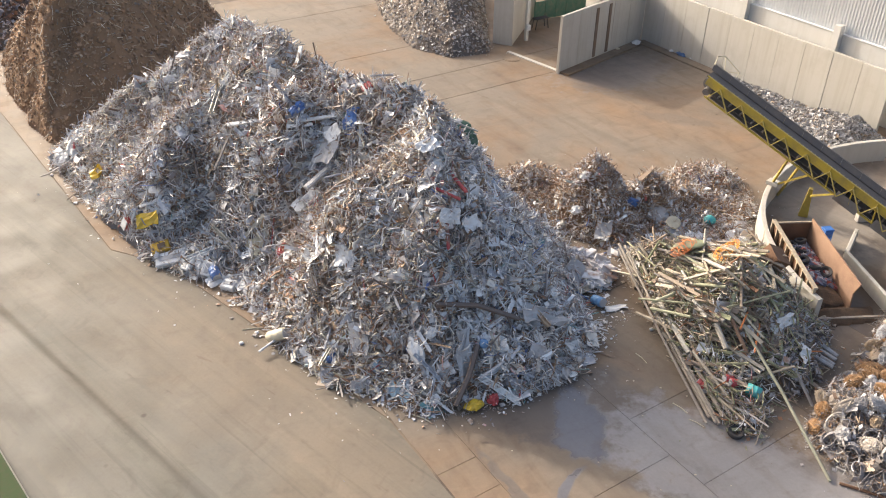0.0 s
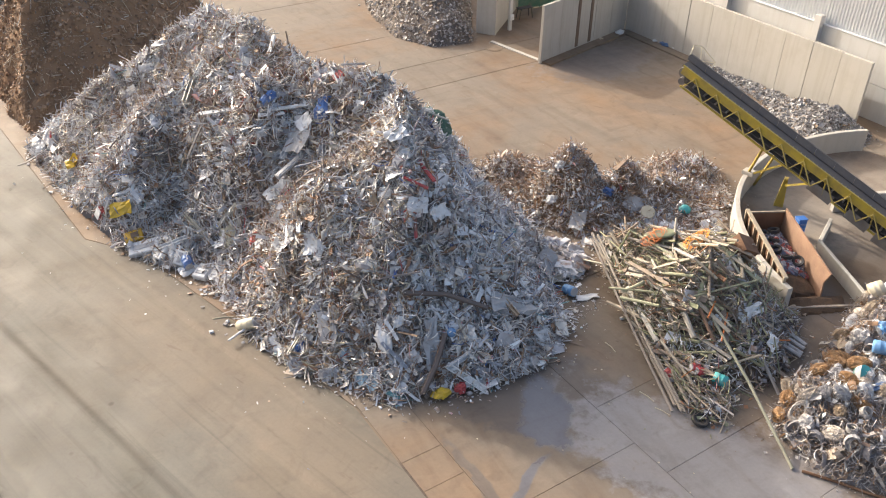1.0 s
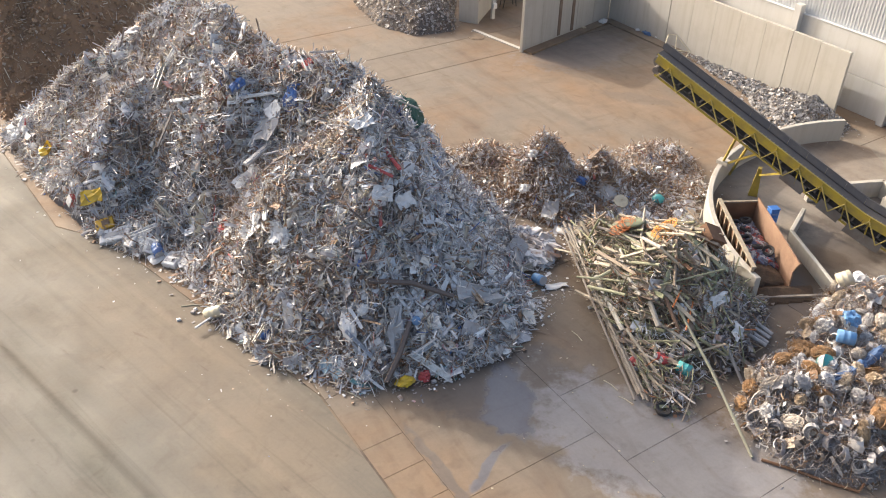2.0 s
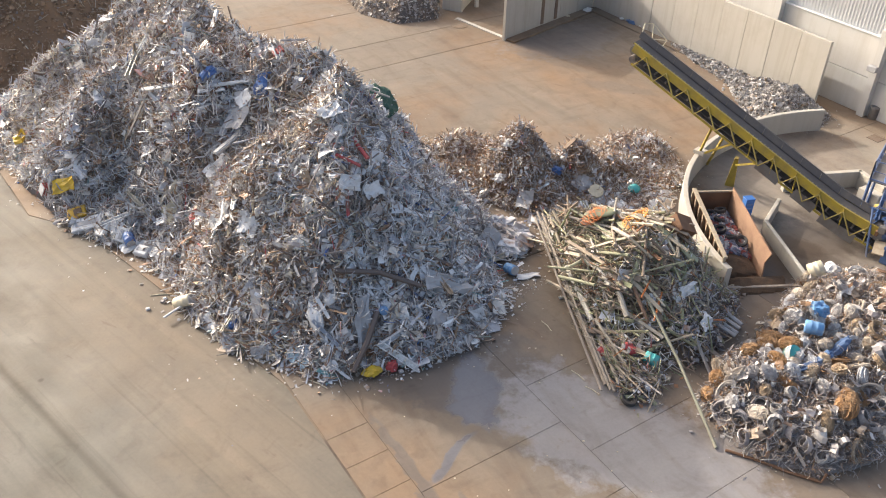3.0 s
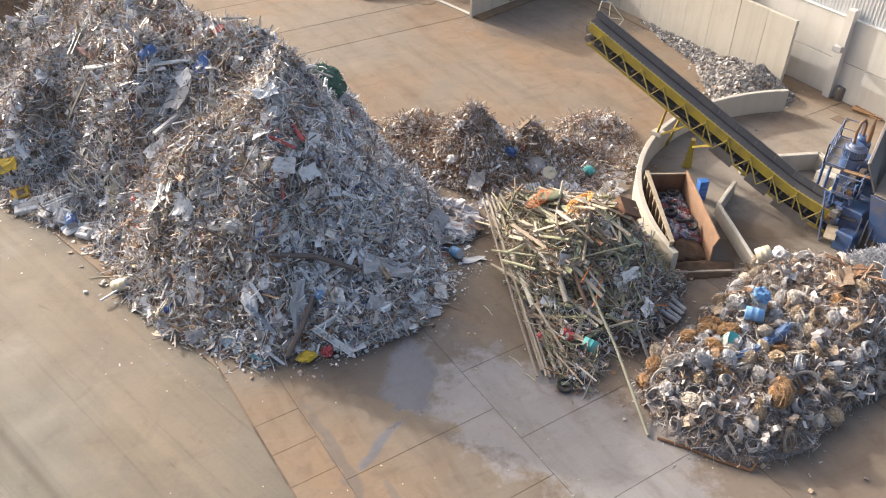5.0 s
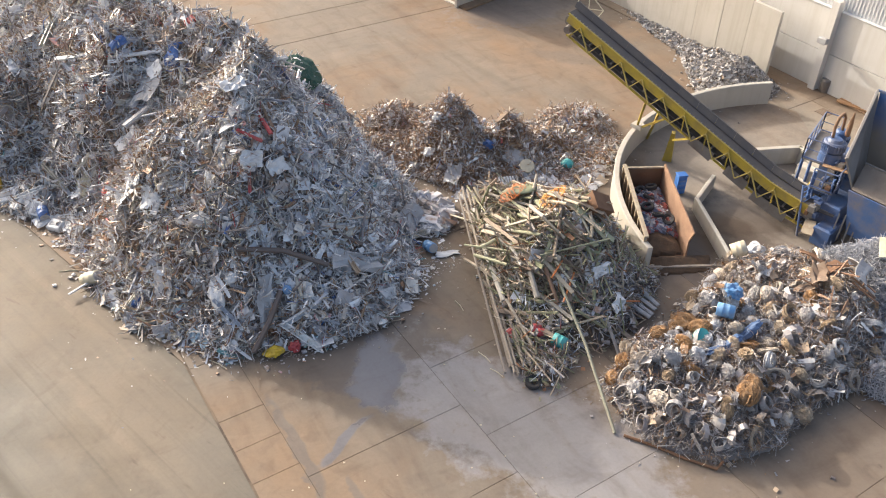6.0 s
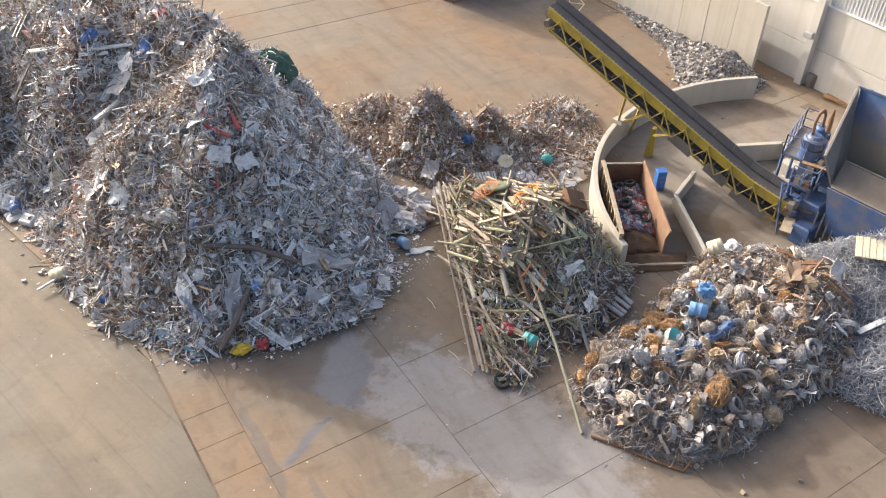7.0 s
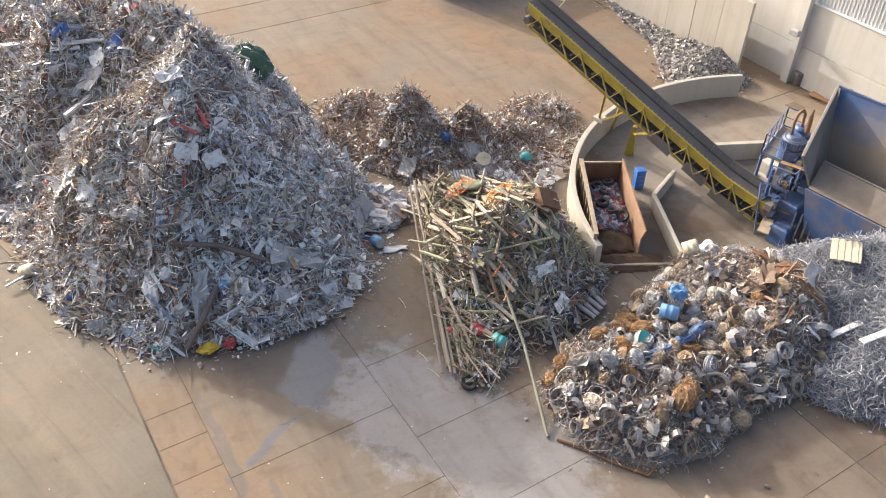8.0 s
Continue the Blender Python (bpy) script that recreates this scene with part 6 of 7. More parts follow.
def barrel(form, x, y, r, h, material, label, rx=90, rz=0.0, lift=0.3, name="barrel"):
    root = thing(name, label, "barrel")
    part("shell", Build().tube([(0, 0, z * h - h / 2) for z in (0, 0.04, 0.3, 0.33, 0.36, 0.64, 0.67, 0.7, 0.96, 1)], [r * k for k in (0.9, 1, 1, 1.05, 1, 1, 1.05, 1, 1, 0.9)], 18), material, root, smooth=True)
    part("lid", Build().tube([(0, 0, h / 2), (0, 0, h / 2 + 0.03)], [r * 0.86, r * 0.8], 18), M["p_grey"], root)
    root.matrix_basis = seat_on(form, x, y, rz, lift) @ pose(0, 0, 0, rx, 0, 0)
    return root


def lump(name, form, x, y, size, material, label, category, rz=0.0, lift=0.1, rough=0.55):
    ob = new(name, blob(name, size, material, rough, x * 3.7 + y, rough < 0.2))
    ob.matrix_basis = seat_on(form, x, y, rz, lift)
    return tagged(ob, label, category)


# on the main heap
sheet(MAIN, -16.3, 39.0, 1.25, 0.75, M["p_yellow"], "bright yellow dented metal panel near the heap foot", 10, 0.35)
sheet(MAIN, -21.2, 45.1, 0.9, 0.7, M["p_yellow"], "crumpled yellow sheet on the heap flank", 10, 0.35, 0.15)
box_item = thing("machine_casing", "yellow metal machine casing with a brown plate in place of a shaded opening", "casing")
part("casing", Build().box((0, 0, 0), (1.0, 0.65, 0.36), chamfer=0.04), M["p_amber"], box_item)
# A brown plate on the closed casing paints the shade of an opening.
part("opening", Build().box((0.1, 0.0, 0.21), (0.42, 0.3, 0.03)), M["strip_brown"], box_item, "brown plate in place of a shaded opening")
box_item.matrix_basis = seat_on(MAIN, -15.6, 38.0, 20, 0.2)
crate2 = thing("red_box", "small red plastic box at the heap foot", "box")
part("body", Build().box((0, 0, 0), (0.6, 0.45, 0.35), chamfer=0.04), M["p_red"], crate2)
part("lid", Build().box((0, 0, 0.19), (0.63, 0.48, 0.05), chamfer=0.02), M["p_white"], crate2)
crate2.matrix_basis = seat_on(MAIN, -17.84, 39.69, 25, 0.15)
appliance(MAIN, -14.87, 37.46, (1.7, 0.8, 0.45), "long white air conditioner casing lying at the heap foot", 8, 0.25)
for k in range(9):
    x, y = -13.6 + 0.42 * k + trng.uniform(-0.3, 0.3), 36.8 - 0.22 * k + trng.uniform(-0.3, 0.4)
    if k % 3 == 0:
        appliance(MAIN, x, y, (0.8, 0.6, 0.35), "small white appliance casing on the heap foot", trng.uniform(0, 180), 0.2)
    else:
        sheet(MAIN, x, y, trng.uniform(0.6, 1.0), trng.uniform(0.5, 0.7), M["p_white"], "white enamelled sheet near the heap foot", trng.uniform(0, 180), 0.2, 0.05)
barrel(MAIN, -12.21, 36.01, 0.28, 0.7, M["p_blue"], "small ribbed blue drum at the heap foot", 80, 30)
for k in range(4):
    lump("white_bag", MAIN, -25.3 + 0.45 * k, 49.0 - 0.5 * (k % 2) - 0.15 * k, (0.9, 0.7, 0.5), M["p_white"], "white sack at the heap foot", "sack", 40 * k, 0.15)
chest = thing("red_box", "red box with a white rim on the heap crest", "box")
part("body", Build().box((0, 0, 0), (0.6, 0.45, 0.35), chamfer=0.04), M["p_red"], chest)
part("rim", Build().box((0.0, 0, -0.2), (0.66, 0.5, 0.08), chamfer=0.03), M["p_white"], chest, "white rim")
chest.matrix_basis = seat_on(MAIN, -4.14, 40.01, 30, 0.25)
sheet(MAIN, -4.88, 38.97, 1.25, 0.75, M["p_blue"], "crumpled bright blue tarpaulin on the heap", 75, 0.4, 0.12, "tarpaulin", "tarpaulin")
sheet(MAIN, -7.86, 39.45, 0.8, 0.45, M["p_blue"], "crumpled blue film on the heap", 50, 0.35, 0.15, "tarpaulin", "tarpaulin")
profile(MAIN, -6.39, 39.47, 3.2, 0.24, M["p_white"], "long white beam lying across the heap", 14, 0.45, tilt=0.1)
sheet(MAIN, -5.88, 38.3, 1.9, 1.2, M["p_grey"], "large grey sheet standing out of the heap", 60, 0.4, 0.05)
sheet(MAIN, -5.61, 38.76, 0.9, 0.8, M["p_white"], "white sheet leaning on a grey panel", 20, 0.55, 0.04)
profile(MAIN, -6.15, 37.29, 2.8, 0.35, M["p_grey"], "long grey door profile on the slope", 50, 0.35)
sheet(MAIN, -7.02, 36.77, 1.6, 0.8, M["p_white"], "bent white metal blade on the slope", 15, 0.3, 0.14)
sheet(MAIN, -9.99, 36.78, 1.5, 1.1, M["p_cream"], "cream metal panel on the lower slope", 0, 0.3, 0.05)
net = lump("net", MAIN, 0.5, 41.9, (2.2, 1.7, 0.9), M["net"], "dark green net bundle on the heap crest", "net", 30, 0.1, 0.3)
profile(MAIN, 0.3, 33.33, 1.5, 0.2, M["p_red"], "red metal arm lying on the crest", -55, 0.35)
profile(MAIN, -0.1, 32.3, 1.2, 0.16, M["p_red"], "short red metal bar on the crest", -15, 0.3)
for x, y, w in ((0.9, 33.07, 0.8), (-1.39, 32.6, 0.7), (-0.99, 34.25, 1.0), (0.9, 32.26, 0.9), (-0.01, 31.88, 0.9), (-0.62, 33.68, 0.7)):
    sheet(MAIN, x, y, w, w * 0.75, M["p_white"], "white sheet on the heap crest", trng.uniform(0, 180), 0.25, 0.08)
ballo = solid("ball", blob("ball", (0.42, 0.42, 0.42), M["p_sky"], 0.02, 1), None, "bright blue plastic ball on the slope", "ball")
ballo.matrix_basis = seat_on(MAIN, 1.65, 28.84, 0, 0.3)
sheet(MAIN, 4.45, 30.62, 2.3, 0.9, M["p_grey"], "long curved grey plate on the slope", 12, 0.3, 0.1)
sheet(MAIN, 0.7, 28.42, 2.4, 0.6, M["p_grey"], "long grey plank of sheet metal on the slope", 100, 0.35, 0.04)
boiler = barrel(MAIN, -7.89, 31.05, 0.28, 1.1, M["p_cream"], "cream water heater cylinder at the heap foot", 90, 80, 0.3, "water_heater")
sheet(MAIN, -6.29, 29.47, 1.1, 0.35, M["p_white"], "white strip of sheet at the heap foot", -60, 0.15, 0.03)
lump("plastic_bag", MAIN, -5.3, 29.1, (0.6, 0.5, 0.35), M["p_blue"], "crumpled blue bag at the heap foot", "bag", 0, 0.15)
lump("plastic_bag", MAIN, 1.25, 26.68, (0.75, 0.5, 0.32), M["p_yellow"], "crumpled yellow plastic tub at the heap foot", "tub", 20, 0.2, 0.5)
lump("plastic_bag", MAIN, 2.1, 27.11, (0.5, 0.45, 0.4), M["p_red"], "small red plastic bag at the heap foot", "bag", 0, 0.2)
lump("plastic_bag", MAIN, -1.21, 28.38, (0.7, 1.2, 0.5), M["p_white"], "white plastic bag hanging on the slope", "bag", 10, 0.2, 0.4)
lump("plastic_bag", MAIN, -0.7, 28.79, (0.55, 0.5, 0.45), M["p_white"], "white plastic bag on the slope", "bag", 60, 0.2, 0.3)
for x, y in ((-2.23, 27.5), (-2.96, 28.35), (-1.72, 27.14)):
    sheet(MAIN, x, y, 0.8, 0.6, M["p_sky_pale"], "pale blue sheet at the heap foot", trng.uniform(0, 180), 0.2, 0.05)
for x, y in ((-4.76, 32.07), (-5.82, 32.89), (-6.27, 32.71), (-4.43, 31.79)):
    sheet(MAIN, x, y, 1.0, 0.45, M["p_white"], "white bent sheet on the slope", trng.uniform(40, 120), 0.3, 0.08)
sheet(MAIN, -3.82, 29.32, 1.5, 1.0, M["p_grey"], "dark grey plate on the lower slope", 80, 0.25, 0.06)
barrel(MAIN, 7.71, 34.23, 0.26, 0.75, M["p_sky"], "bright blue drum beside the heap foot", 70, 30, 0.3)
sheet(None, 8.6, 34.0, 1.2, 0.35, M["p_white"], "white strip lying on the concrete", 15, 0.08, 0.03)
sheet(MAIN, 5.93, 33.69, 1.3, 0.7, M["p_grey"], "grey sheet low on the heap", 10, 0.25, 0.06)
sheet(MAIN, 6.32, 35.96, 1.9, 1.1, M["p_grey"], "grey ribbed sheet low on the heap", 70, 0.3, 0.05)
lump("plastic_bag", MAIN, -8.31, 35.59, (0.7, 0.5, 0.3), M["p_red"], "crumpled dark red bag on the slope", "bag", 0, 0.2)
for k in range(8):
    x, y = trng.uniform(-9, 4), trng.uniform(29, 40)
    profile(MAIN, x, y, trng.uniform(1.5, 3.0), 0.14, M["piece"], "bent grey metal profile on the heap", trng.uniform(0, 180), 0.3)

for lab, p0, p1, p2, r in (("dark bent beam low on the heap", (1.4, 28.6, 2.0), (1.0, 27.4, 1.2), (0.45, 26.4, 0.4), 0.13), ("long dark beam across the slope", (-0.5, 29.3, 3.7), (1.4, 29.9, 3.2), (3.3, 30.0, 2.4), 0.12),
                           ("brown timber on the slope", (2.9, 31.4, 3.3), (3.8, 31.45, 2.95), (4.7, 31.4, 2.5), 0.1), ("dark bent pole on the slope", (-5.95, 35.5, 5.6), (-5.2, 35.2, 6.4), (-4.4, 34.6, 7.1), 0.1)):
    solid("beam", Build().tube([Vector(p0).lerp(Vector(p1), k / 3) for k in range(3)] + [Vector(p1).lerp(Vector(p2), k / 3) for k in range(4)], r, 6), M["beam"], lab, "beam")

# larger single pieces among the main heap's scrap
SHEET_MESHES = [np_mesh("metal_sheet", crumple(trng, 3, trng.uniform(0.05, 0.2), trng.uniform(0.4, 0.9), 0.035), M["piece"]) for _ in range(10)]
BAR_MESHES = [np_mesh("profile", k, M["piece"]) for k in [channel(trng, 0.06, 0.1), channel(trng, 0.09, 0.14), strip(trng, 3, 0.1, 0.05, 0.3, 0.3), strip(trng, 4, 0.07, 0.04, 0.5, 0.4)]]
spots = MAIN.scatter(300, trng, lambda x, y, z, r: (y < 46))
for k, row in enumerate(spots):
    bar = k % 3 == 0
    ob = new("profile" if bar else "metal_sheet", (BAR_MESHES if bar else SHEET_MESHES)[k % (4 if bar else 10)])
    ob.parent = main_heap
    n = Vector(row[3:]) + Vector(trng.normal(0, 0.3, 3))
    turn = Vector((0, 0, 1)).rotation_difference(n).to_matrix().to_4x4()
    s = trng.uniform(1.0, 2.2) if bar else trng.uniform(0.4, 0.85)
    ob.matrix_basis = Matrix.Translation(Vector(row[:3]) + n.normalized() * 0.22) @ turn @ pose(0, 0, 0, 0, 0, trng.uniform(0, 360)) @ Matrix.Scale(s, 4)

# ---- coils ----
def wire_coil(name, turns, radius, wire, spread, seed):
    """One long wire wound into a loose coil."""
    r = random.Random(seed)
    n = 15
    path = []
    shape = [(r.uniform(0.8, 1.1), r.uniform(-0.2, 0.2), r.uniform(-0.2, 0.2), r.uniform(-spread, spread), r.uniform(-0.08, 0.08), r.uniform(-0.08, 0.08)) for _ in range(turns + 2)]
    for i in range(turns * n):
        k, f = divmod(i, n)
        rad, tx, ty, dz, ox, oy = (a + (b - a) * f / n for a, b in zip(shape[k], shape[k + 1]))
        a = 2 * math.pi * i / n
        x, y = radius * rad * math.cos(a), radius * rad * math.sin(a)
        path.append((x + ox, y + oy, dz + tx * x + ty * y))
    return Build().tube(path, wire, 4).mesh(name, M["coil_wire"])


def wire_ball(name, size, turns, seed, dense=True):
    """One long wire wound into a fuzzy ball, over a core where it is dense."""
    r = np.random.RandomState(seed)
    ax = r.normal(0, 1, 3)
    pts, n, a = [], 9, 0.0
    rad, off = 0.45, 0.0
    for _ in range(turns):
        ax2 = ax + r.normal(0, 0.55, 3)
        rad2, off2 = r.uniform(0.36, 0.58), r.uniform(-0.25, 0.25)
        for i in range(n):
            f = i / n
            x = ax + (ax2 - ax) * f
            x = x / np.linalg.norm(x)
            u = np.cross(x, [0.3, 0.5, 0.8])
            u /= np.linalg.norm(u)
            w = np.cross(x, u)
            pts.append((u * math.cos(a) + w * math.sin(a)) * (rad + (rad2 - rad) * f) + x * (off + (off2 - off) * f))
            a += r.uniform(0.45, 0.75)
        ax, rad, off = ax2 / np.linalg.norm(ax2), rad2, off2
    pts = np.array(pts)
    out = pts / np.linalg.norm(pts, axis=1, keepdims=True)
    side = np.cross(np.gradient(pts, axis=0), out)
    side /= np.linalg.norm(side, axis=1, keepdims=True) + 1e-9
    ring = np.stack([pts - side * 0.014, pts + side * 0.014, pts + out * 0.018], 1) * np.array(size)
    k = len(ring) * 3
    quads = [(i * 3 + c, i * 3 + (c + 1) % 3, i * 3 + 3 + (c + 1) % 3, i * 3 + 3 + c) for i in range(len(ring) - 1) for c in range(3)]
    if not dense:
        return mesh_of(name, list(ring.reshape(-1, 3)), quads, M["coil_wire"])
    core = blob(name + "_core", Vector(size) * 0.86, None, 0.45, seed, False, 3)
    cf = [tuple(k + i for i in p.vertices) for p in core.polygons]
    return mesh_of(name, list(ring.reshape(-1, 3)) + [v.co.copy() for v in core.vertices], quads + cf, M["coil_wire"])


def band_roll(name, radius, width, turns, seed):
    """One long flat steel strap, sprung into a loose bundle of uneven curls."""
    r = random.Random(seed)
    b = Build()
    n = 11
    keys = [(r.uniform(0.5, 1.0), r.uniform(-35, 35), r.uniform(-35, 35), r.uniform(-0.18, 0.18), r.uniform(-0.18, 0.18), r.uniform(-0.12, 0.18)) for _ in range(turns + 2)]
    count = turns * n
    for i in range(count):
        k, f = divmod(i, n)
        f = f / n
        f = f * f * (3 - 2 * f)
        rad, rx, ry, ox, oy, oz = (p + (q - p) * f for p, q in zip(keys[k], keys[k + 1]))
        m = pose(ox, oy, oz, rx, ry, 0)
        a = 2 * math.pi * i / n
        for dr, dz in ((0, -width / 2), (0.025, -width / 2), (0.025, width / 2), (0, width / 2)):
            b.v.append(m @ Vector(((radius * rad + dr) * math.cos(a), (radius * rad + dr) * math.sin(a) * 0.85, dz)))
    b.f += [(i * 4 + c, i * 4 + (c + 1) % 4, (i + 1) * 4 + (c + 1) % 4, (i + 1) * 4 + c) for i in range(count - 1) for c in range(4)]
    b.f += [(3, 2, 1, 0), tuple((count - 1) * 4 + c for c in range(4))]
    return mesh_of(name, b.v, b.f, M["band"])


COIL_MESHES = [("wire_coil", wire_coil("wire_coil", 26, 0.46, 0.02, 0.14, k), "loose coil of wire on the heap") for k in range(3)]
COIL_MESHES += [("wire_ball", wire_ball("wire_ball", size, 60, 10 + k), "round bundle of curled wire on the heap") for k, size in enumerate(((1.0, 0.8, 0.7), (0.85, 0.75, 0.7), (1.15, 0.7, 0.6), (0.8, 0.8, 0.55)))]
COIL_MESHES += [("band_roll", band_roll("band_roll", 0.42, 0.3, 3, 20 + k), "sprung roll of flat steel strapping on the heap") for k in range(3)]
taken = []
for row in COILS.scatter(1200, trng, lambda x, y, z, r: (x < 27.4) & (z > 0.25)):
    p = Vector(row[:3])
    if any((p - q).length < 0.56 for q in taken):
        continue
    taken.append(p)
    front = p.y < 24.6 and p.x < 22
    if not front and trng.uniform() > 0.4 + 1.2 * math.exp(-((p.x - 21.8) ** 2 + (p.y - 26.3) ** 2) / 12):
        continue
    kinds = [7, 8, 9, 7, 8, 9, 7, 8, 9, 4, 5, 0] if front else [0, 1, 2, 3, 4, 5, 6, 3, 5, 4, 6, 3, 4, 8] if p.x < 23 else [0, 1, 2, 0, 1, 4, 5, 8, 9]
    nm, me, lab = COIL_MESHES[kinds[trng.randint(len(kinds))]]
    ob = new(nm, me)
    n = Vector(row[3:]) + Vector(trng.normal(0, 0.55, 3))
    turn = Vector((0, 0, 1)).rotation_difference(n).to_matrix().to_4x4()
    ob.matrix_basis = Matrix.Translation(p + Vector((0, 0, trng.uniform(0.08, 0.32)))) @ turn @ pose(0, 0, 0, 0, 0, trng.uniform(0, 360)) @ Matrix.Diagonal((*(trng.uniform(0.55, 1.0, 3)), 1))
    tagged(ob, lab, "coil", "coils in the heap")

# things on the coil heap
lump("blue_sack", COILS, 20.93, 29.15, (0.85, 0.7, 0.55), M["p_sky"], "bright blue plastic sack on the coil heap", "sack", 20, 0.35, 0.5)
barrel(COILS, 20.63, 28.33, 0.3, 0.75, M["p_sky"], "bright blue plastic drum on the coil heap", 85, 70, 0.5)
bucket = thing("paint_can", "green and white can on the coil heap", "can")
part("can", Build().tube([(0, 0, -0.25), (0, 0, 0.25)], [0.28, 0.3], 18), M["p_teal"], bucket, smooth=False)
part("sleeve", Build().tube([(0, 0, -0.05), (0, 0, 0.15)], [0.297, 0.302], 18), M["p_white"], bucket, "white paper sleeve")
bucket.matrix_basis = seat_on(COILS, 19.47, 26.92, 0, 0.45) @ pose(0, 0, 0, 50, 20, 0)
for x, y, l, rz in ((19.89, 26.18, 1.1, 30), (20.57, 26.69, 1.1, 35), (21.48, 27.26, 1.3, 32)):
    lump("blue_sheet", COILS, x, y, (l, 0.42, 0.32), M["p_denim"], "dull blue rolled tarpaulin between coils", "tarpaulin", rz, 0.2, 0.45)
ribbed = thing("ribbed_panel", "cream corrugated panel on the wire heap", "panel")
for k in range(9):
    part("rib", Build().box((-0.56 + 0.14 * k, 0, 0.02 * (k % 2)), (0.138, 1.3, 0.03), chamfer=0.01), M["p_cream"], ribbed)
ribbed.matrix_basis = seat_on(STRANDS, 28.75, 31.3, -20, 0.6, 0.3)
for x, y, w, h, rz in ((26.78, 30.41, 1.2, 0.8, 10), (26.56, 30.0, 1.3, 0.6, 60), (27.32, 29.93, 1.5, 0.6, -10)):
    sheet(COILS, x, y, w, h, M["p_grey"], "flat grey metal panel on the coil heap", rz, 0.55, 0.02)
for x, y, w, rz in ((25.8, 30.6, 1.8, 30), (25.21, 30.02, 1.5, 70), (27.92, 29.33, 1.9, -35), (24.61, 29.63, 1.2, 10), (25.83, 31.84, 2.0, -30)):
    sheet(COILS, x, y, w, w * 0.45, M["strip_brown"] if w < 1.6 else M["rust"], "rusty brown plate on the coil heap", rz, 0.4, 0.06)
for k in range(14):
    solid("rusty_bar", Build().beam((-0.7, 0, 0), (0.7, 0, 0), 0.07, 0.05), M["rust_light"], "thin rusty bar sticking out of the heap", "bar", "rusty bars on the coil heap").matrix_basis = \
        seat_on(COILS, 26.6 + trng.uniform(-1.8, 1.8), 29.4 + trng.uniform(-1.3, 1.3), trng.uniform(0, 180), 0.5) @ pose(0, 0, 0, 0, trng.uniform(-40, 40), 0)
profile(STRANDS, 28.2, 28.0, 1.5, 0.3, M["p_white"], "white bent metal strip on the heap", 20, 0.4, "white_strip", "strip", 0.06)
profile(STRANDS, 29.0, 27.1, 1.8, 0.32, M["p_white"], "long white metal strip on the wire heap", 25, 0.45, "white_strip", "strip", 0.06)
barrel(COILS, 22.76, 33.14, 0.42, 0.7, M["p_cream"], "cream cardboard drum lying on the heap edge", 75, 80, 0.5)
lump("white_bag", COILS, 23.67, 33.66, (0.9, 0.8, 0.7), M["p_white"], "white sack on the heap edge", "sack", 0, 0.4)
rust_ball = wire_ball("rusty_ball", (1.2, 1.0, 0.8), 60, 51)
rust_ball.materials[0] = M["gold_rust"]
for x, y, s in ((19.16, 28.48, 1.25), (18.75, 27.86, 1.1), (19.54, 27.45, 1.0), (20.41, 23.83, 1.1), (20.74, 24.48, 1.0), (17.73, 26.98, 0.8)):
    ob = new("rusty_ball", rust_ball)
    ob.matrix_basis = seat_on(COILS, x, y, x * 100, 0.35) @ Matrix.Scale(s * 0.8, 4)
    tagged(ob, "golden rusty bundle of curled wire", "bundle", "rusty bundles")
rack = thing("wire_rack", "pale bent wire rack leaning at the heap foot", "rack")
for a, b in (((15.5, 25.1), (15.9, 23.6)), ((16.2, 25.4), (16.45, 23.95)), ((15.5, 25.1), (16.2, 25.4)), ((15.9, 23.6), (16.45, 23.95)), ((15.7, 24.35), (16.3, 24.65))):
    part("bar", Build().tube([(*a, 0.12), (*b, 0.35)], 0.03, 6), M["p_cream"], rack)
angle = solid("angle_iron", Build().tube([(15.7, 22.75, 0.08), (16.9, 22.25, 0.06), (17.9, 21.7, 0.07), (19.0, 21.25, 0.07), (19.25, 21.45, 0.3)], 0.06, 6), M["rust"], "long bent rusty bar on the concrete", "bar")

# ---- poles on the pole heap ----
def pole(a, b, r, material, label, sag=0.0):
    a, b = Vector(a), Vector(b)
    pts = [a.lerp(b, k / 6) - Vector((0, 0, sag * math.sin(math.pi * k / 6))) for k in range(7)]
    return solid("pole", Build().tube(pts, r, 8), material, label, "pole", "poles on the heap")


for k, (dx, r) in enumerate(((0.0, 0.08), (0.25, 0.07), (0.5, 0.09), (-0.2, 0.06), (0.75, 0.08), (0.12, 0.06), (0.95, 0.07))):
    pole((9.3 + dx, 38.2 - 0.3 * k, 1.25 + 0.08 * k), (11.4 + dx * 1.2, 26.2 - 0.4 * (k % 2), 0.16 + 0.02 * k), r, M["plank_grey"], "very long grey timber pole leaning on the heap", 0.1)
pole((13.2, 30.6, 2.55), (14.6, 26.6, 1.0), 0.07, M["pole_grey_green"], "long grey-green pole leaning off the heap", 0.0)
pole((14.55, 26.7, 1.05), (15.36, 22.85, 0.08), 0.07, M["pole_grey_green"], "long grey-green pole reaching the concrete", 0.0)
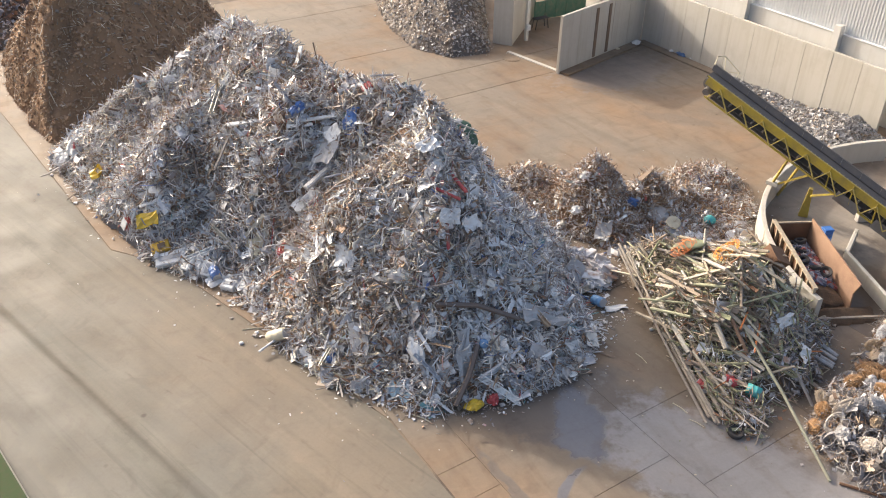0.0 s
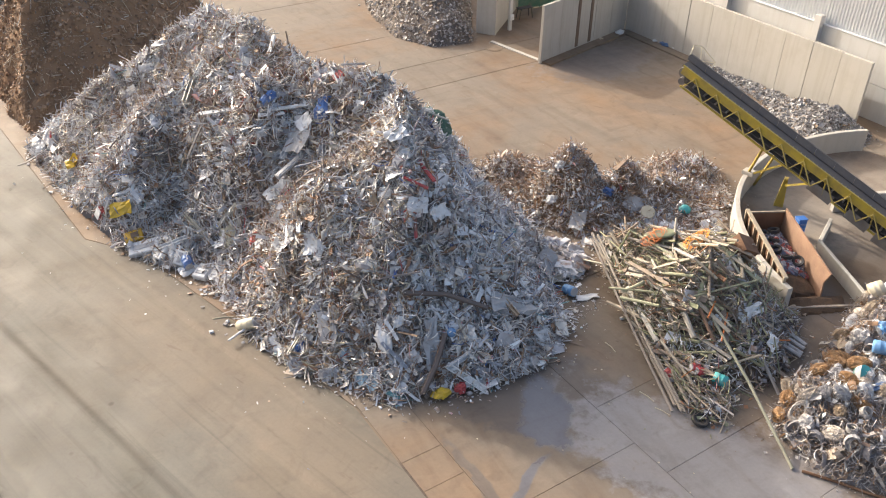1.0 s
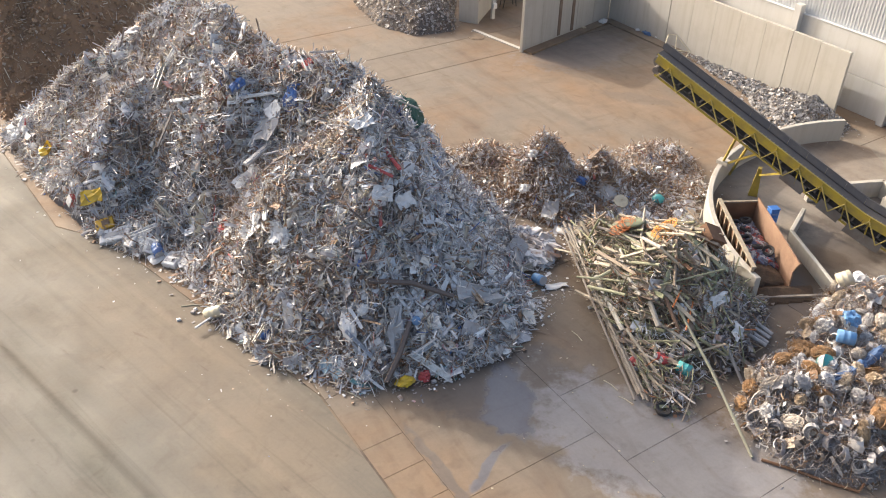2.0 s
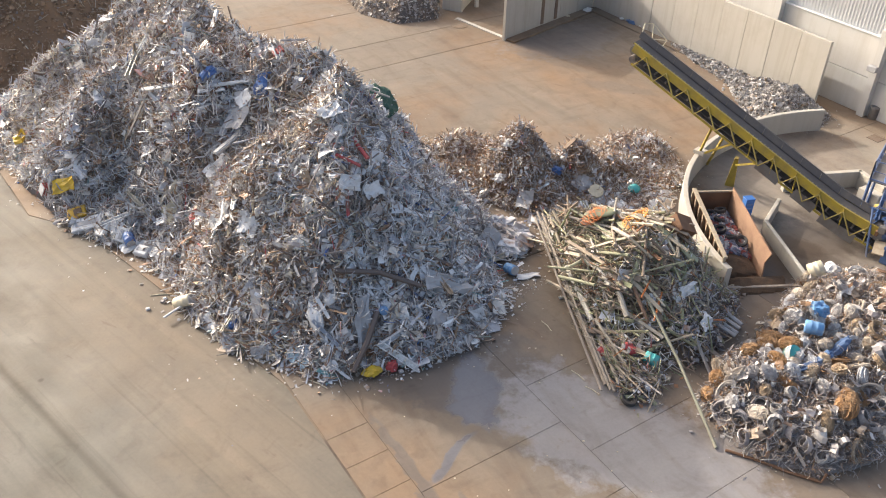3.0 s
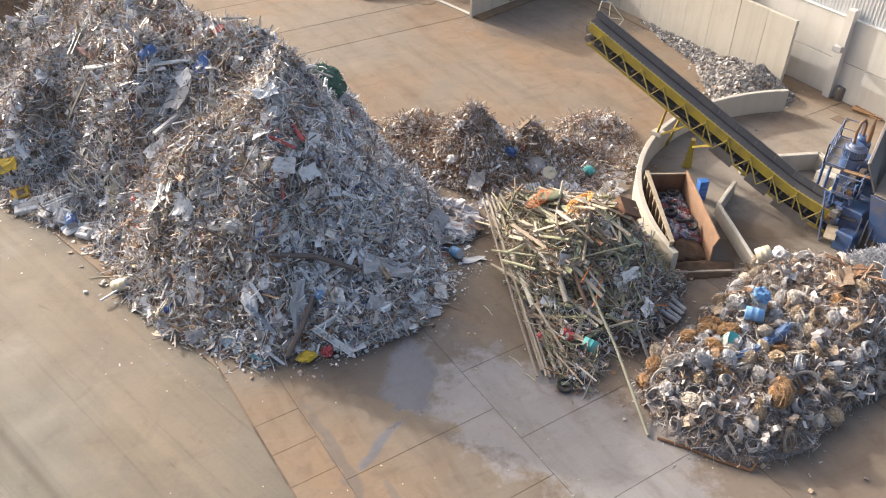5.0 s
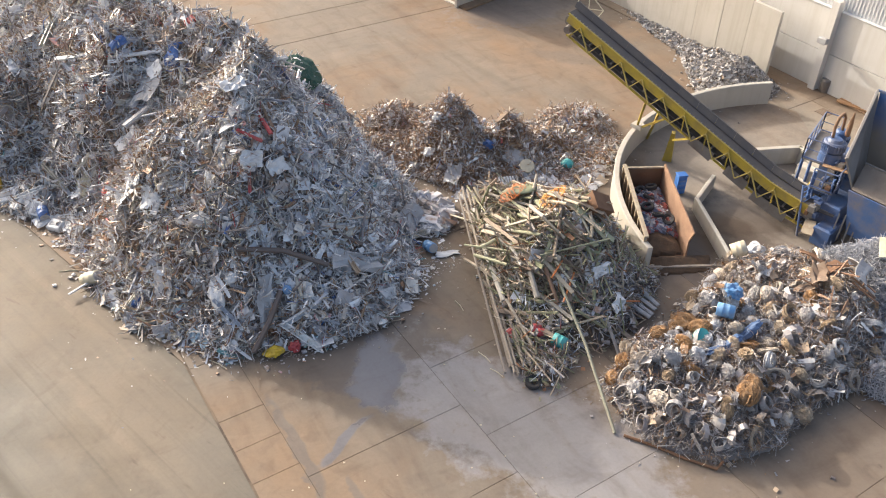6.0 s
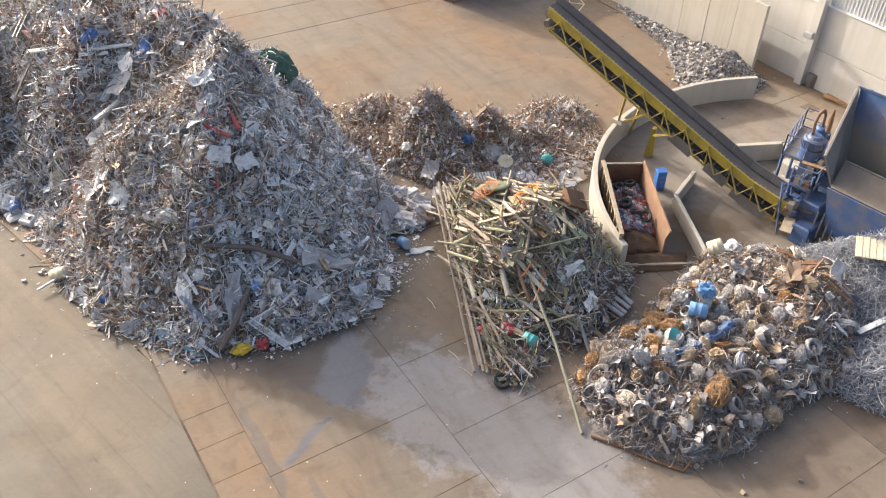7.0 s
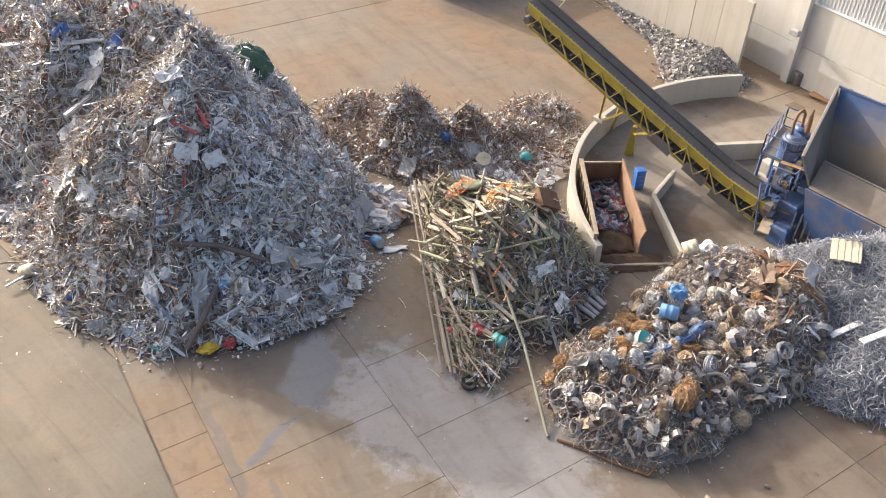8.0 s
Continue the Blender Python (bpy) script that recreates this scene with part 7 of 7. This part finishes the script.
LOGS = [("peeled pale timber log across the heap", (10.45, 33.75, 2.05), (13.55, 30.3, 2.9), 0.12, "log_pale"), ("weathered timber log leaning on the heap", (10.3, 32.95, 1.5), (11.2, 29.7, 0.8), 0.13, "log_pale"),
        ("short grey timber log on the heap", (11.0, 32.25, 2.45), (12.6, 30.05, 2.4), 0.12, "log_pale"), ("reddish timber pole on the heap", (11.9, 30.8, 2.5), (13.4, 29.7, 2.2), 0.1, "strip_brown"),
        ("pale green post standing in the heap", (13.3, 31.2, 3.45), (12.65, 30.1, 2.1), 0.12, "p_olive_pale"), ("short broken timber in the heap", (11.45, 31.7, 2.6), (11.9, 30.5, 2.3), 0.1, "log_pale"),
        ("stub of pale timber low on the heap", (12.3, 30.15, 2.2), (12.6, 29.1, 1.6), 0.13, "log_pale"), ("thin white pole across the heap edge", (8.65, 36.75, 0.5), (10.3, 34.6, 1.5), 0.05, "p_cream"),
        ("thin pale pole on the heap crest", (14.4, 32.5, 4.2), (15.0, 31.3, 3.4), 0.06, "p_cream"), ("thin pale pole on the heap flank", (13.4, 30.35, 2.7), (14.3, 29.4, 2.0), 0.05, "p_cream"),
        ("pale pole behind the heap crest", (15.4, 36.8, 2.3), (16.5, 35.0, 2.3), 0.07, "p_cream"), ("long green pole on the crest", (12.6, 35.6, 3.0), (14.7, 32.9, 3.9), 0.06, "p_olive_pale"),
        ("grey pole in the lower heap", (11.3, 29.6, 1.0), (12.6, 26.6, 0.4), 0.07, "plank_grey"), ("rusty round bar in the heap", (12.95, 30.1, 2.5), (13.5, 28.9, 1.5), 0.09, "rust_light")]
for lab, p0, p1, r, mat in LOGS:
    pole(p0, p1, r, M[mat], lab)
BOARDS = [("broad pale green board on the heap crest", (13.35, 34.2, 3.8), (15.25, 31.0, 3.1), 0.3), ("short broad pale green panel on the crest", (12.8, 34.1, 3.4), (13.6, 31.7, 3.75), 0.42), ("bent green board hanging off the heap", (14.45, 32.3, 4.15), (16.15, 31.7, 2.9), 0.34),
          ("green board in the crest", (13.9, 35.3, 3.2), (15.2, 33.1, 3.7), 0.26), ("narrow green board on the flank", (11.9, 33.6, 2.9), (13.2, 31.6, 3.5), 0.2)]
for lab, p0, p1, w in BOARDS:
    p0, p1 = Vector(p0), Vector(p1)
    solid("board", Build().beam(p0, p0.lerp(p1, 0.52), w, 0.05).beam(p0.lerp(p1, 0.5) + Vector((0, 0, 0.02)), p1, w * 0.96, 0.05), M["p_olive_pale"], lab, "board", "boards on the pole heap")
for k in range(46):
    x, y = 12.6 + trng.normal(0, 1.5), 33.0 + trng.normal(0, 2.1)
    if not 9.5 < x < 17 or POLES.height(np.array([x]), np.array([y]))[0] < 1.1:
        continue
    l = trng.uniform(1.2, 3.6)
    flat = k % 3 == 0
    b = Build().box((0, 0, 0), (l, trng.uniform(0.1, 0.2), 0.05), chamfer=0.012) if flat else Build().tube([(-l / 2, 0, 0), (0, trng.uniform(-0.1, 0.1), 0.03), (l / 2, 0, 0)], trng.uniform(0.04, 0.1), 7)
    ob = solid("plank" if flat else "pole", b, M["pole"], "cream or green pole lying on the heap" if not flat else "pale board lying on the heap", "pole", "poles on the heap")
    ob.matrix_basis = seat_on(POLES, x, y, -50 + trng.normal(0, 25), 0.35 + trng.uniform(0, 0.2), 0.7)
for x, y in ((11.55, 28.21), (12.61, 28.03), (12.76, 27.79)):
    barrel(POLES, x, y, 0.2, 0.4, M["p_red"], "small bright red drum at the heap foot", 60, x * 50, 0.25)
barrel(POLES, 13.41, 27.43, 0.29, 0.62, M["p_teal"], "bright turquoise drum at the heap foot", 70, 60, 0.3)
for x, y, k, mat in ((13.68, 33.81, 1.0, "p_orange_yellow"), (11.84, 34.77, 0.9, "p_orange")):
    tangle = wire_ball("hose_tangle", (1.6, 1.0, 0.35), 22, int(x * 10), False)
    tangle.materials[0] = M[mat]
    ob = new("hose_tangle", tangle)
    ob.matrix_basis = seat_on(POLES, x, y, 20, 0.55) @ Matrix.Scale(k, 4)
    tagged(ob, "tangle of orange and yellow hose on the heap", "hose")
lump("cushion", POLES, 12.07, 34.84, (1.6, 0.9, 0.3), M["p_olive"], "olive green cushion on the heap", "cushion", -8, 0.4, 0.14)
rbox = solid("wooden_box", Build().box((0, 0, 0), (1.1, 0.9, 0.6), chamfer=0.03).box((0, 0, 0.32), (1.16, 0.96, 0.06)), M["rust"], "dark brown box on the heap edge", "box")
rbox.matrix_basis = seat_on(POLES, 15.21, 33.15, 20, 0.45)
for k in range(4):
    profile(POLES, 18.0 - 0.25 * k, 30.9 - 0.35 * k, 1.4, 0.22, M["p_grey"], "grey sheet metal gutter at the heap foot", -55 + 6 * k, 0.3)
for k in range(5):
    sheet(POLES, 15.0 + trng.uniform(-1.2, 1.8), 29.6 + trng.uniform(-1.0, 1.4), 0.9, 0.5, M["p_white"], "bent white sheet on the heap flank", trng.uniform(0, 180), 0.3, 0.12)
for x, y, l, rz in ((13.97, 29.5, 1.7, 70), (16.67, 29.72, 1.3, 20), (13.56, 30.23, 1.4, 60)):
    profile(POLES, x, y, l, 0.08, M["p_orange"], "orange painted metal bar on the heap flank", rz, 0.45)
worn = new("tyre", tyre)
worn.matrix_basis = pose(12.3, 25.4, 0.15, 12, 5, 0)
tagged(worn, "worn black tyre on the concrete by the heap", "tyre")

# ---- things on the low mounds ----
lump("teal_tub", ROW, 15.3, 42.12, (0.75, 0.65, 0.5), M["p_teal"], "turquoise plastic tub on the low mound", "tub", 0, 0.2, 0.15)
lump("white_bag", ROW, 7.5, 41.84, (0.6, 0.45, 0.25), M["p_white"], "white sack on the low mound", "sack", 0, 0.2)
lump("white_bag", ROW, 7.9, 42.63, (0.6, 0.4, 0.2), M["p_white"], "white film bundle on the mound", "film", 0, 0.15, 0.5)
disc = solid("disc", Build().tube([(0, 0, -0.04), (0, 0, 0.04)], [0.42, 0.4], 20), M["p_cream"], "round cream metal lid on the mound", "lid")
disc.matrix_basis = seat_on(ROW, 12.93, 41.28, 0, 0.25)
lump("plastic_bag", ROW, 10.8, 42.7, (0.6, 0.5, 0.4), M["p_blue"], "small blue bag on the low mound", "bag", 0, 0.2)
sheet(ROW, 12.25, 41.95, 1.2, 0.9, M["p_grey"], "grey metal sheet on the low mound", -30, 0.25, 0.05)
sheet(ROW, 8.87, 40.42, 1.1, 0.9, M["p_grey"], "grey panel at the mound foot", 70, 0.25, 0.05)
sheet(ROW, 13.28, 40.91, 1.1, 0.8, M["p_grey"], "grey bent panel at the mound foot", 40, 0.2, 0.08)
board = solid("board", Build().box((0, 0, 0), (1.2, 0.4, 0.05), chamfer=0.01), M["strip_brown"], "brown board on top of the mound", "board")
board.matrix_basis = seat_on(ROW, 11.73, 43.57, 30, 0.2)
for x, y in ((9.98, 43.03), (9.6, 43.54)):
    sheet(ROW, x, y, 1.0, 0.8, M["p_grey"], "crumpled grey sheet on the mound", 0, 0.2, 0.14)
ribs2 = thing("slatted_panel", "white slatted panel at the mound foot", "panel")
for k in range(8):
    part("slat", Build().box((-0.6 + 0.17 * k, 0, 0), (0.12, 0.9, 0.04), chamfer=0.01), M["p_white"], ribs2)
ribs2.matrix_basis = seat_on(ROW, 11.78, 40.0, 20, 0.25)

# ---- loose bits on the concrete ----
for x, y, sx, mat, lab, rz in scraps:
    ob = new("film_scrap", blob("film_scrap", (sx, sx * 0.7, sx * 0.35), M[mat], 0.5, x, False))
    ob.matrix_basis = pose(x, y, 0.2, 0, 0, rz)
    tagged(ob, lab, "litter")
for k in range(45):
    x, y = trng.uniform(-3, 22), trng.uniform(19.5, 30)
    if any(f.height(np.array([x]), np.array([y]))[0] > 0.05 for f in (MAIN, POLES, COILS)):
        continue
    ob = new("crumb", np_mesh("crumb", chunk(trng, 0.5), M["cream"], (0.055, 0.055, 0.04)))
    ob.matrix_basis = pose(x, y, 0.02, 0, 0, trng.uniform(0, 360)) @ Matrix.Scale(trng.uniform(0.5, 1.6), 4)
    tagged(ob, "small pale scrap crumb on the concrete", "crumb", "crumbs on the concrete")
for x, y, l, rz in ((10.3, 26.9, 0.8, -50), (10.8, 26.0, 0.7, -40), (-9.5, 31.9, 1.0, 10), (9.2, 30.2, 0.8, -60), (19.6, 30.6, 1.4, 40), (-1.0, 26.0, 0.9, -30)):
    solid("stick", Build().tube([(-l / 2, 0, 0.02), (0, 0.04, 0.025), (l / 2, 0, 0.02)], 0.022, 6), M["p_cream"], "pale stick lying on the concrete", "stick", "sticks on the concrete").matrix_basis = pose(x, y, 0, 0, 0, rz)
